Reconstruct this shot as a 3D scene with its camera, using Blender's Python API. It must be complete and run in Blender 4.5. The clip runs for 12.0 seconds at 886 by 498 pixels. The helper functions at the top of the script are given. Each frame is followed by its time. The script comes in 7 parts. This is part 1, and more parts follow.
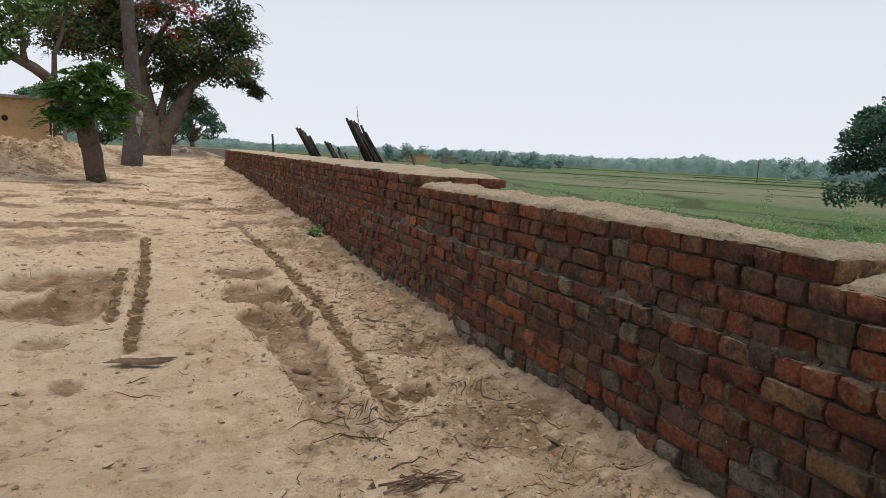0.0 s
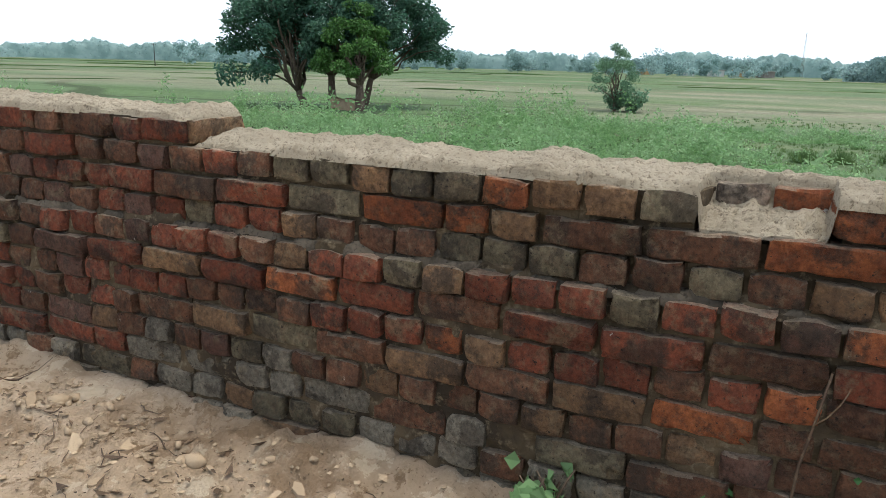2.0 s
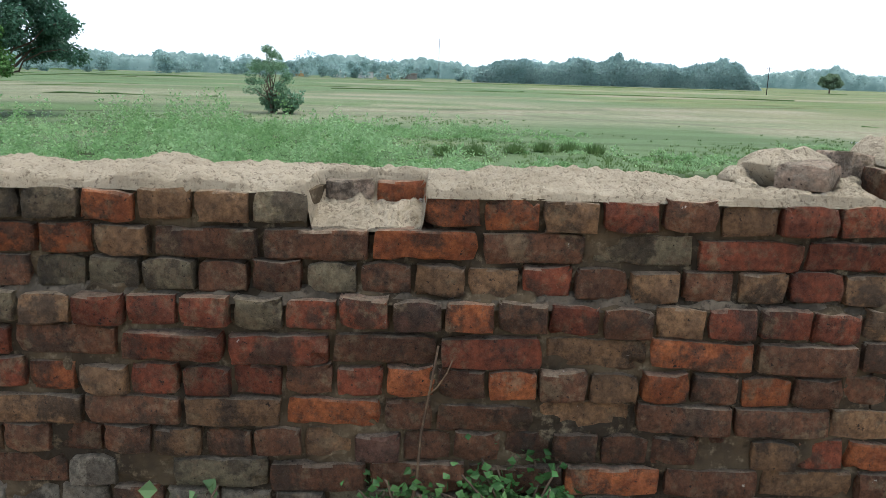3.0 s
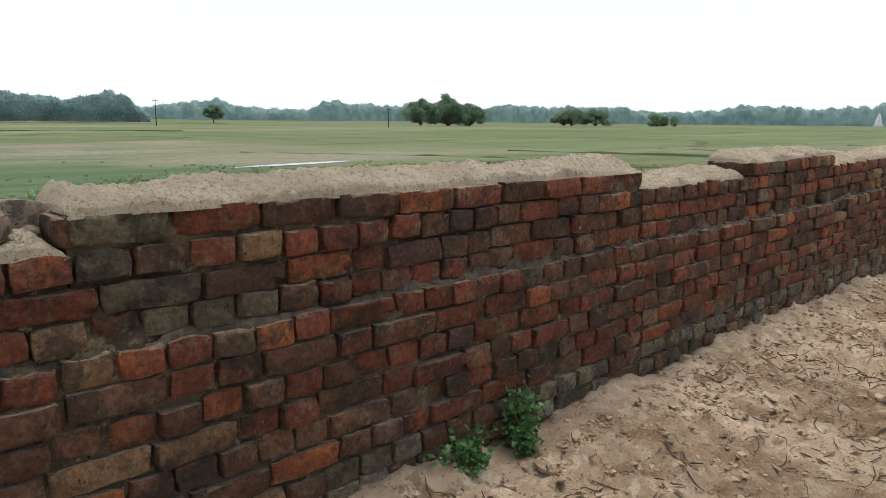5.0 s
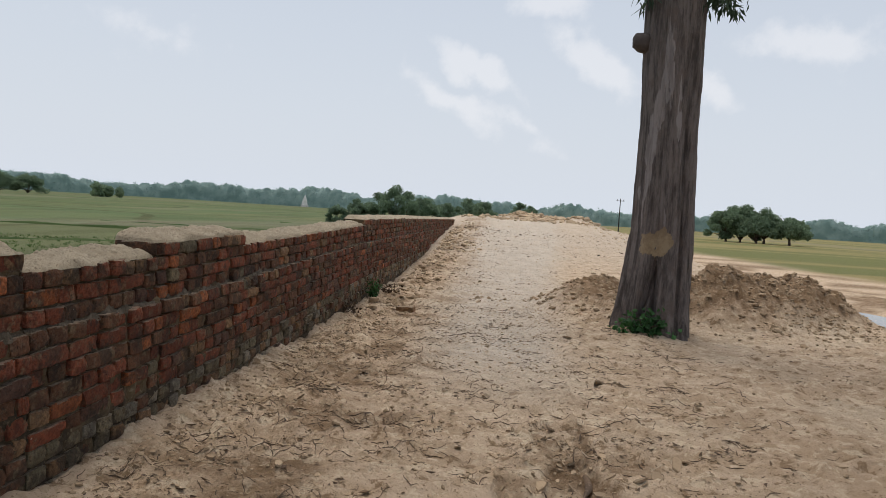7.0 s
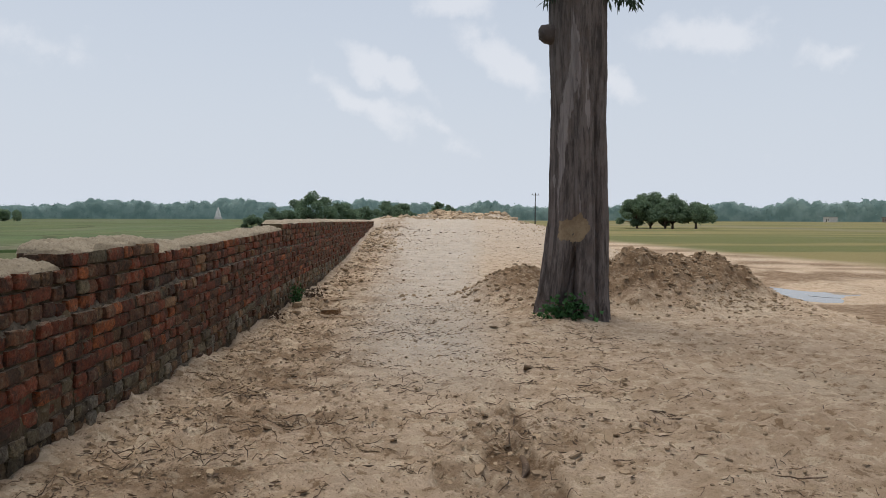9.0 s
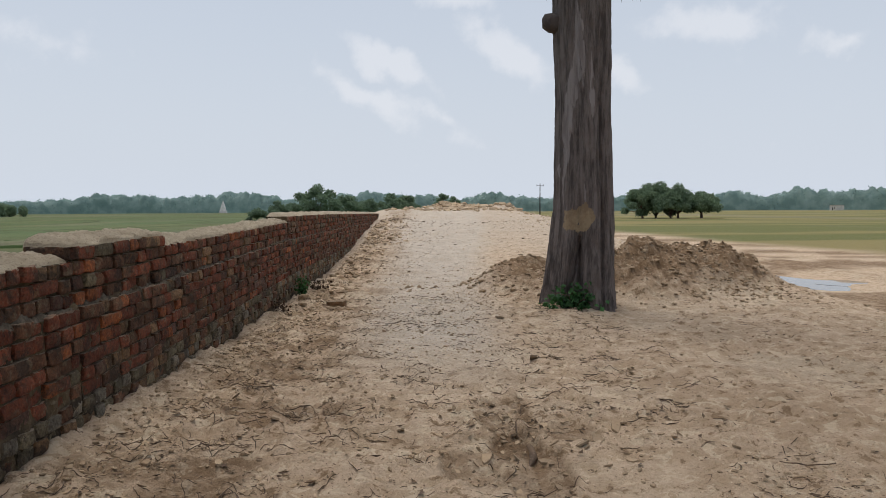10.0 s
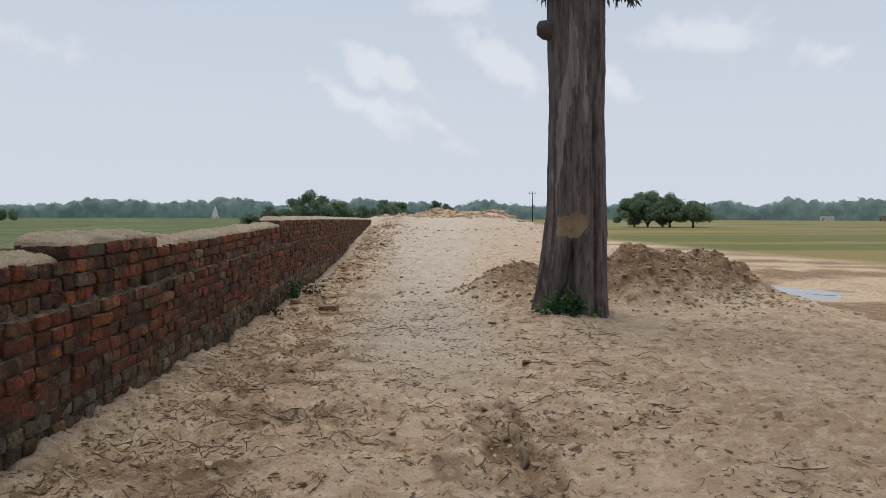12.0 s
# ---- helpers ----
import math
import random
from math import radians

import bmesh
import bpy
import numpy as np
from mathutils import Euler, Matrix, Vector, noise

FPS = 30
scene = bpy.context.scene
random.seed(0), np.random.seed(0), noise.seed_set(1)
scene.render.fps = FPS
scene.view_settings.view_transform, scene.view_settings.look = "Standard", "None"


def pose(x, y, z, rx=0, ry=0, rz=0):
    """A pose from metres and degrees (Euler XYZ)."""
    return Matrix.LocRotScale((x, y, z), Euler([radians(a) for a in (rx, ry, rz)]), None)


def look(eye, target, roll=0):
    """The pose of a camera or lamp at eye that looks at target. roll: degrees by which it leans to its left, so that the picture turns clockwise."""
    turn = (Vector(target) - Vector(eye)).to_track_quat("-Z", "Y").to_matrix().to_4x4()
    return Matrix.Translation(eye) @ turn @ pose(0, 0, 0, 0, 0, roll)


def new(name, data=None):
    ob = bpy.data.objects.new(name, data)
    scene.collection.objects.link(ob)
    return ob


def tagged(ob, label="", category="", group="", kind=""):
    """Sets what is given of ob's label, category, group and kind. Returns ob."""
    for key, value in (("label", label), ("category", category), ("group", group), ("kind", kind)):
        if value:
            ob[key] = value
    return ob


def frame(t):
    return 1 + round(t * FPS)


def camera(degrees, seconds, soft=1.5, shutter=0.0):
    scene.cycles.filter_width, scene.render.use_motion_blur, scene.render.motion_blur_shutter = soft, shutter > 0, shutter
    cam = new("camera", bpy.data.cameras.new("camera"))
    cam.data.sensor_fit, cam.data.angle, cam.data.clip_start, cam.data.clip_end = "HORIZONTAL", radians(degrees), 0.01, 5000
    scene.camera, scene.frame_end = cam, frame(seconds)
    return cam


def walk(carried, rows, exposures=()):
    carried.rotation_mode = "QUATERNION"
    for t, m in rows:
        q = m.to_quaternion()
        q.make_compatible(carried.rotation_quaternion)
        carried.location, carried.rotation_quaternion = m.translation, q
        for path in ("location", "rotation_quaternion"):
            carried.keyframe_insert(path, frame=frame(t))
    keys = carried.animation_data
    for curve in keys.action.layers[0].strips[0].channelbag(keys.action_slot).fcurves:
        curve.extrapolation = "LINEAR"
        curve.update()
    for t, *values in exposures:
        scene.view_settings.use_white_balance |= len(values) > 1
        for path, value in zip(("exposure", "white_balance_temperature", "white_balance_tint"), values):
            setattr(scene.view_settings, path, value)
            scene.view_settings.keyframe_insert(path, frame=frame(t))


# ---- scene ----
cam = camera(62.4, 12.0, 0.7)

PATH = [
    (0, (-1.657, 0.147, 1.163), (-0.956, 2.004, 0.914), 3.1),
    (0.5, (-1.554, 0.154, 1.147), (-0.501, 1.827, 0.843), 1.1),
    (1, (-1.511, 0.132, 1.125), (-0.204, 1.588, 0.713), 2.4),
    (1.5, (-1.513, 0.113, 1.126), (0.069, 1.26, 0.701), 2.3),
    (2, (-1.517, 0.083, 1.112), (0.237, 0.912, 0.624), 1.5),
    (2.5, (-1.51, 0.028, 1.112), (0.382, 0.459, 0.63), 2.4),
    (3, (-1.482, -0.031, 1.116), (0.464, -0.048, 0.656), 1.6),
    (3.5, (-1.475, -0.076, 1.099), (0.432, -0.406, 0.593), 3.5),
    (3.7, (-1.472, -0.091, 1.1), (0.418, -0.504, 0.593), 4.0),
    (5.3, (-1.596, -0.594, 1.165), (-0.486, -2.233, 0.879), 1.3),
    (5.5, (-1.614, -0.634, 1.169), (-0.729, -2.412, 0.928), 2.4),
    (6, (-1.655, -0.698, 1.17), (-1.139, -2.615, 0.929), 3.5),
    (6.5, (-1.674, -0.717, 1.179), (-1.393, -2.688, 0.996), 2.7),
    (7, (-1.688, -0.701, 1.189), (-1.542, -2.693, 1.09), 3.6),
    (7.5, (-1.688, -0.693, 1.193), (-1.624, -2.69, 1.099), 3.9),
    (9.5, (-1.671, -0.717, 1.116), (-1.756, -2.713, 1.03), -0.2),
    (10, (-1.672, -0.717, 1.118), (-1.728, -2.713, 1.009), -0.3),
    (10.5, (-1.675, -0.706, 1.118), (-1.741, -2.703, 1.041), -1.3),
    (11, (-1.677, -0.711, 1.107), (-1.752, -2.707, 1.024), -0.9),
    (11.5, (-1.675, -0.709, 1.1), (-1.754, -2.706, 1.021), -0.2),
    (12, (-1.665, -0.721, 1.093), (-1.742, -2.718, 1.004), 0.2),
]
walk(cam, [(t, look(eye, aim, roll)) for t, eye, aim, roll in PATH],
     [(0, 0.11, 6580, 10), (0.5, 0.18, 6650, 10), (1.0, 0.48, 6560, 9), (1.5, 0.72, 6250, 8), (2.0, 0.86, 6000, 6), (2.5, 0.98, 5900, 6), (3.0, 1.0, 5900, 6), (3.7, 0.88, 6000, 7), (5.3, 0.34, 6350, 9), (5.5, 0.2, 6400, 9),
      (6.0, 0.13, 6450, 10), (7.0, -0.1, 6420, 10), (7.5, -0.12, 6400, 10), (9.5, -0.18, 6300, 10), (12.0, -0.18, 6300, 10)])


# ---------------------------------------------------------------- light
SUN_UP, SUN_ROUND = 79.0, 145.0
world = bpy.data.worlds.new("hazy_sky")
scene.world = world
world.use_nodes = True
wn, wl = world.node_tree.nodes, world.node_tree.links
bg = wn["Background"]
sky = wn.new("ShaderNodeTexSky")
sky.sky_type = 'NISHITA'
sky.sun_disc = False
sky.sun_elevation, sky.sun_rotation = radians(SUN_UP), radians(SUN_ROUND)
sky.dust_density, sky.air_density = 4.0, 1.2
coord = wn.new("ShaderNodeTexCoord")


def wmath(op, a, b=None, c=None):
    n = wn.new("ShaderNodeMath")
    n.operation = op
    for i, v in enumerate((a, b, c)):
        if v is None:
            continue
        if isinstance(v, (int, float)):
            n.inputs[i].default_value = v
        else:
            wl.new(v, n.inputs[i])
    return n.outputs[0]


def wmix(fac, a, b):
    n = wn.new("ShaderNodeMix")
    n.data_type = 'RGBA'
    for sock, v in ((n.inputs["Factor"], fac), (n.inputs["A"], a), (n.inputs["B"], b)):
        if isinstance(v, (int, float)):
            sock.default_value = v
        elif isinstance(v, tuple):
            sock.default_value = (*v, 1)
        else:
            wl.new(v, sock)
    return n.outputs["Result"]


sep = wn.new("ShaderNodeSeparateXYZ")
wl.new(coord.outputs["Generated"], sep.inputs[0])
up = sep.outputs[2]
# milky haze over the blue, thickest near the horizon
haze = wmath('SUBTRACT', 0.96, wmath('MULTIPLY', wmath('MAXIMUM', up, 0.0), 0.85))
scaled = wn.new("ShaderNodeVectorMath")
scaled.operation = 'SCALE'
wl.new(sky.outputs[0], scaled.inputs[0])
scaled.inputs["Scale"].default_value = 1.0
base_sky = wmix(haze, scaled.outputs[0], (7.1, 7.58, 8.3))
# soft cumulus: broken noise, limited to banks over the far end of the road
cn = wn.new("ShaderNodeTexNoise")
cn.inputs["Scale"].default_value, cn.inputs["Detail"].default_value = 26.0, 9.0
cn.inputs["Roughness"].default_value = 0.6
wl.new(coord.outputs["Generated"], cn.inputs["Vector"])
warp = wn.new("ShaderNodeTexNoise")
warp.inputs["Scale"].default_value, warp.inputs["Detail"].default_value = 16.0, 5.0
wl.new(coord.outputs["Generated"], warp.inputs["Vector"])
bent = wn.new("ShaderNodeVectorMath")
bent.operation = 'MULTIPLY_ADD'
wl.new(warp.outputs["Color"], bent.inputs[0])
bent.inputs[1].default_value = (0.07, 0.07, 0.07)
wl.new(coord.outputs["Generated"], bent.inputs[2])
bs = wn.new("ShaderNodeSeparateXYZ")
wl.new(bent.outputs[0], bs.inputs[0])
ahead = wmath('LESS_THAN', sep.outputs[1], 0.0)
cover = None
# (across, up) on the southern sky, half length, half height, tilt, weight
for cx, cz, long_, short_, tilt, weight in ((.038, .19, .085, .030, 30, .9), (.075, .15, .10, .028, 28, .75), (-.115, .205, .085, .042, 30, 1.0), (-.045, .28, .075, .032, 8, .8), (-.355, .225, .10, .04, 5, .75),
                                            (-.49, .19, .045, .02, 0, .6), (-.265, .17, .04, .025, 20, .7), (.45, .2, .12, .035, 8, .4), (-.02, .12, .09, .02, 25, .5)):
    c_, s_ = math.cos(radians(tilt)), math.sin(radians(tilt))
    dx = wmath('SUBTRACT', bs.outputs[0], cx + 0.035)
    dz = wmath('SUBTRACT', bs.outputs[2], cz + 0.035)
    along_ = wmath('MULTIPLY_ADD', dx, c_ / (1.1 * long_), wmath('MULTIPLY', dz, s_ / (1.1 * long_)))
    over_ = wmath('MULTIPLY_ADD', dz, c_ / (0.95 * short_), wmath('MULTIPLY', dx, -s_ / (0.95 * short_)))
    far_ = wmath('SQRT', wmath('MULTIPLY_ADD', along_, along_, wmath('MULTIPLY', over_, over_)))
    blob = wmath('MULTIPLY', wmath('MAXIMUM', wmath('SUBTRACT', 1.0, far_), 0.0), weight)
    cover = blob if cover is None else wmath('MAXIMUM', cover, blob)
cloud = wmath('MULTIPLY', wmath('MULTIPLY_ADD', cn.outputs[0], 0.85, wmath('SUBTRACT', cover, 0.53)), ahead)
cramp = wn.new("ShaderNodeMapRange")
cramp.interpolation_type = 'SMOOTHSTEP'
wl.new(cloud, cramp.inputs[0])
cramp.inputs[1].default_value, cramp.inputs[2].default_value = 0.0, 0.5
cramp.inputs[4].default_value = 0.42
wl.new(wmix(cramp.outputs[0], base_sky, (9.5, 9.35, 9.4)), bg.inputs[0])
bg.inputs[1].default_value = 0.108

sun = new("sun", bpy.data.lights.new("sun", 'SUN'))
sun.data.energy, sun.data.angle, sun.data.color = 1.6, radians(28), (1.0, 0.93, 0.82)
sun.matrix_world = look((0, 0, 60), (-math.sin(radians(SUN_ROUND)) * 60 / math.tan(radians(SUN_UP)), -math.cos(radians(SUN_ROUND)) * 60 / math.tan(radians(SUN_UP)), 0))

# ---------------------------------------------------------------- noise and mesh helpers


def lattice(ix, iy, seed):
    h = (ix.astype(np.int64) * 374761393 + iy.astype(np.int64) * 668265263 + seed * 974634777) & 0xffffffff
    h = ((h ^ (h >> 13)) * 1274126177) & 0xffffffff
    return ((h ^ (h >> 16)) & 0xffff) / 65535.0


def vnoise(x, y, seed=0):
    """Smooth noise from 0 to 1."""
    x, y = np.asarray(x, float), np.asarray(y, float)
    ix, iy = np.floor(x), np.floor(y)
    u, v = x - ix, y - iy
    u, v = u * u * (3 - 2 * u), v * v * (3 - 2 * v)
    a, b = lattice(ix, iy, seed), lattice(ix + 1, iy, seed)
    c, d = lattice(ix, iy + 1, seed), lattice(ix + 1, iy + 1, seed)
    return (a * (1 - u) + b * u) * (1 - v) + (c * (1 - u) + d * u) * v


def fbm(x, y, octaves=4, seed=0):
    total, amp = 0.0, 0.5
    for k in range(octaves):
        total = total + amp * (vnoise(x * 2 ** k, y * 2 ** k, seed + k) - 0.5)
        amp *= 0.5
    return total


def mesh_of(name, verts, faces, mats=(), which=None, smooth=False):
    """A mesh from arrays: verts n x 3, faces m x 3 or m x 4."""
    verts, faces = np.asarray(verts, np.float32), np.asarray(faces, np.int32)
    m, k = faces.shape
    me = bpy.data.meshes.new(name)
    me.vertices.add(len(verts))
    me.vertices.foreach_set("co", verts.ravel())
    me.loops.add(m * k)
    me.loops.foreach_set("vertex_index", faces.ravel())
    me.polygons.add(m)
    me.polygons.foreach_set("loop_start", np.arange(0, m * k, k, dtype=np.int32))
    me.polygons.foreach_set("loop_total", np.full(m, k, np.int32))
    for mt in mats:
        me.materials.append(mt)
    if which is not None:
        me.polygons.foreach_set("material_index", np.asarray(which, np.int32))
    me.polygons.foreach_set("use_smooth", np.full(m, smooth, bool))
    me.update(calc_edges=True)
    me.validate()
    return me


def grid_faces(nx, ny):
    """Quads of a grid whose vertex (i, j) has the index i * ny + j."""
    i, j = np.meshgrid(np.arange(nx - 1), np.arange(ny - 1), indexing="ij")
    a = (i * ny + j).ravel()
    return np.stack([a, a + ny, a + ny + 1, a + 1], 1)


def part(name, me, parent=None, label="", place=None):
    ob = new(name, me)
    if parent is not None:
        ob.parent = parent
    if place is not None:
        ob.matrix_basis = place
    if label:
        ob["label"] = label
    return ob


def thing(name, label, category, place=None, group="", kind="", data=None):
    ob = new(name, data)
    if place is not None:
        ob.matrix_basis = place
    return tagged(ob, label, category, group, kind)


def tube(points, radii, segs=10, rough=0.0, seed=0, caps=True):
    """A tapered, slightly uneven tube along points: verts, faces (quads)."""
    pts = np.asarray(points, float)
    n = len(pts)
    rr = np.random.default_rng(seed)
    dirs = np.gradient(pts, axis=0)
    dirs /= np.linalg.norm(dirs, axis=1)[:, None] + 1e-9
    ref = np.array([1.0, 0, 0]) if abs(dirs[0][0]) < 0.8 else np.array([0, 1.0, 0])
    verts = []
    wob = rr.normal(0, rough, segs)
    for k in range(n):
        side = np.cross(dirs[k], ref)
        side /= np.linalg.norm(side) + 1e-9
        other = np.cross(side, dirs[k])
        ang = np.arange(segs) * 2 * np.pi / segs
        r = radii[k] * (1 + wob + rr.normal(0, rough * 0.5, segs))
        verts.append(pts[k] + np.cos(ang)[:, None] * side * r[:, None] + np.sin(ang)[:, None] * other * r[:, None])
    verts = np.concatenate(verts)
    faces = []
    for k in range(n - 1):
        for j in range(segs):
            a, b = k * segs + j, k * segs + (j + 1) % segs
            faces.append((a, b, b + segs, a + segs))
    if caps:
        verts = np.concatenate([verts, pts[:1], pts[-1:]])
        c0, c1 = len(verts) - 2, len(verts) - 1
        for j in range(0, segs, 2):
            faces.append((c0, (j + 2) % segs, j + 1, j))
            t0 = (n - 1) * segs
            faces.append((c1, t0 + j, t0 + j + 1, t0 + (j + 2) % segs))
    return verts, np.array(faces)


def merge(pieces):
    vs, fs, at = [], [], 0
    for v, f in pieces:
        vs.append(v)
        fs.append(np.asarray(f) + at)
        at += len(v)
    return np.concatenate(vs), np.concatenate(fs)


def bend_path(start, end, sag=0.0, n=6, wander=0.0, seed=0):
    """A curved line of points from start to end."""
    rr = np.random.default_rng(seed)
    t = np.linspace(0, 1, n)[:, None]
    p = np.asarray(start, float) * (1 - t) + np.asarray(end, float) * t
    p[:, 2] += sag * 4 * (t * (1 - t))[:, 0]
    p[1:-1] += rr.normal(0, wander, (n - 2, 3))
    return p


def leaves(centres, length, width, r, droop=0.3):
    """Folded diamond leaves (two triangles each) at the centres."""
    n = len(centres)
    az = r.uniform(0, 2 * np.pi, n)
    el = r.normal(-droop, 0.55, n)
    a = np.stack([np.cos(az) * np.cos(el), np.sin(az) * np.cos(el), np.sin(el)], 1)
    side = np.cross(a, r.normal(0, 1, (n, 3)))
    side /= np.linalg.norm(side, axis=1)[:, None] + 1e-9
    nor = np.cross(a, side)
    ln = (length * r.uniform(0.6, 1.25, n))[:, None]
    wd = (width * r.uniform(0.7, 1.2, n))[:, None]
    v = np.stack([centres, centres + a * ln * 0.5 + side * wd + nor * wd * 0.35, centres + a * ln, centres + a * ln * 0.5 - side * wd + nor * wd * 0.35], 1)
    i = np.arange(n)[:, None] * 4
    f = np.concatenate([i + np.array([[0, 1, 2]]), i + np.array([[0, 2, 3]])])
    return v.reshape(-1, 3), f


def clumps(centres, radii, per, r, flat=0.75, hollow=0.35):
    """Points spread in uneven balls round the centres, denser to the outside."""
    out = []
    for c, rad in zip(centres, radii):
        n = max(4, int(per * r.uniform(0.7, 1.3)))
        d = r.normal(0, 1, (n, 3))
        d /= np.linalg.norm(d, axis=1)[:, None]
        q = rad * (hollow + (1 - hollow) * r.uniform(0, 1, n) ** 0.6)
        out.append(np.asarray(c) + d * q[:, None] * np.array([1, 1, flat]))
    return np.concatenate(out)


# ---------------------------------------------------------------- materials
def material(name):
    m = bpy.data.materials.new(name)
    m.use_nodes = True
    return m, m.node_tree.nodes, m.node_tree.links, m.node_tree.nodes["Principled BSDF"]


def noise_node(nodes, links, vec, scale, detail=4.0, rough=0.55):
    n = nodes.new("ShaderNodeTexNoise")
    n.inputs["Scale"].default_value, n.inputs["Detail"].default_value, n.inputs["Roughness"].default_value = scale, detail, rough
    if vec is not None:
        links.new(vec, n.inputs["Vector"])
    return n.outputs[0]


def ramp_node(nodes, links, fac, lo, hi):
    n = nodes.new("ShaderNodeMapRange")
    n.interpolation_type = 'SMOOTHSTEP'
    links.new(fac, n.inputs[0])
    n.inputs[1].default_value, n.inputs[2].default_value = lo, hi
    return n.outputs[0]


def mix_node(nodes, links, fac, a, b, blend='MIX'):
    n = nodes.new("ShaderNodeMix")
    n.data_type, n.blend_type = 'RGBA', blend
    for sock, v in ((n.inputs["Factor"], fac), (n.inputs["A"], a), (n.inputs["B"], b)):
        if isinstance(v, (int, float)):
            sock.default_value = v
        elif isinstance(v, tuple):
            sock.default_value = (*v, 1)
        else:
            links.new(v, sock)
    return n.outputs["Result"]


def bump_node(nodes, links, height, strength, distance, normal=None):
    n = nodes.new("ShaderNodeBump")
    n.inputs["Strength"].default_value, n.inputs["Distance"].default_value = strength, distance
    links.new(height, n.inputs["Height"])
    if normal is not None:
        links.new(normal, n.inputs["Normal"])
    return n.outputs[0]


def surface(name, c1, c2, c3, s1=3.0, s2=25.0, rough=0.9, bump=0.4, depth=0.01, bump_scale=60.0, vary=0.0, island=False, spread=0.12, coords="Object"):
    """A mottled surface: c1 and c2 in broad patches, c3 in finer spots; vary: how far repeats differ in lightness."""
    m, nodes, links, bsdf = material(name)
    tc = nodes.new("ShaderNodeTexCoord")
    vec = tc.outputs[coords]
    rnd = None
    if vary:
        if island:
            rnd = nodes.new("ShaderNodeNewGeometry").outputs["Random Per Island"]
        else:
            rnd = nodes.new("ShaderNodeObjectInfo").outputs["Random"]
            shift = nodes.new("ShaderNodeVectorMath")
            shift.operation = 'MULTIPLY_ADD'
            links.new(rnd, shift.inputs[0])
            shift.inputs[1].default_value = (37.0, 61.0, 23.0)
            links.new(vec, shift.inputs[2])
            vec = shift.outputs[0]
    broad = ramp_node(nodes, links, noise_node(nodes, links, vec, s1), 0.5 - spread, 0.5 + spread)
    fine = ramp_node(nodes, links, noise_node(nodes, links, vec, s2, 5.0, 0.65), 0.52, 0.52 + 1.6 * spread)
    col = mix_node(nodes, links, broad, c1, c2)
    col = mix_node(nodes, links, fine, col, c3)
    if vary:
        hsv = nodes.new("ShaderNodeHueSaturation")
        val = nodes.new("ShaderNodeMapRange")
        links.new(rnd, val.inputs[0])
        val.inputs[3].default_value, val.inputs[4].default_value = 1 - vary, 1 + vary
        links.new(val.outputs[0], hsv.inputs["Value"])
        links.new(col, hsv.inputs["Color"])
        col = hsv.outputs[0]
    links.new(col, bsdf.inputs["Base Color"])
    bsdf.inputs["Roughness"].default_value = rough
    bsdf.inputs["Specular IOR Level"].default_value = 0.25
    if bump:
        links.new(bump_node(nodes, links, noise_node(nodes, links, vec, bump_scale, 6.0, 0.65), bump, depth), bsdf.inputs["Normal"])
    return m


def foliage(name, c1, c2, gloss=0.5, s1=0.6, vary=0.4, through_=0.25):
    """Leaves: colour changes from clump to clump and from leaf to leaf; light passes through a little."""
    m, nodes, links, bsdf = material(name)
    tc = nodes.new("ShaderNodeTexCoord")
    isl = nodes.new("ShaderNodeNewGeometry").outputs["Random Per Island"]
    broad = ramp_node(nodes, links, noise_node(nodes, links, tc.outputs["Object"], s1, 3.0), 0.35, 0.65)
    col = mix_node(nodes, links, broad, c1, c2)
    hsv = nodes.new("ShaderNodeHueSaturation")
    val = nodes.new("ShaderNodeMapRange")
    links.new(isl, val.inputs[0])
    val.inputs[3].default_value, val.inputs[4].default_value = 1 - vary, 1 + vary
    links.new(val.outputs[0], hsv.inputs["Value"])
    links.new(col, hsv.inputs["Color"])
    links.new(hsv.outputs[0], bsdf.inputs["Base Color"])
    bsdf.inputs["Roughness"].default_value = gloss
    bsdf.inputs["Specular IOR Level"].default_value = 0.3
    tr = nodes.new("ShaderNodeBsdfTranslucent")
    links.new(hsv.outputs[0], tr.inputs[0])
    mx = nodes.new("ShaderNodeMixShader")
    mx.inputs[0].default_value = through_
    links.new(bsdf.outputs[0], mx.inputs[1])
    links.new(tr.outputs[0], mx.inputs[2])
    links.new(mx.outputs[0], nodes["Material Output"].inputs[0])
    return m


DUST = (0.22, 0.165, 0.10)
BRICK_COLOURS = {
    "o": ((0.37, 0.132, 0.058), (0.25, 0.086, 0.042), (0.165, 0.08, 0.048)),
    "r": ((0.24, 0.077, 0.043), (0.155, 0.056, 0.035), (0.2, 0.115, 0.07)),
    "d": ((0.175, 0.083, 0.047), (0.11, 0.057, 0.035), (0.18, 0.12, 0.075)),
    "g": ((0.205, 0.168, 0.105), (0.135, 0.11, 0.069), (0.165, 0.112, 0.07)),
    "t": ((0.275, 0.162, 0.086), (0.185, 0.111, 0.063), (0.13, 0.083, 0.051)),
    "p": ((0.135, 0.068, 0.048), (0.15, 0.086, 0.062), (0.082, 0.055, 0.041)),
    "s": ((0.26, 0.222, 0.165), (0.19, 0.162, 0.12), (0.15, 0.118, 0.084)),
    "w": ((0.46, 0.33, 0.24), (0.39, 0.31, 0.235), (0.44, 0.37, 0.29)),
}


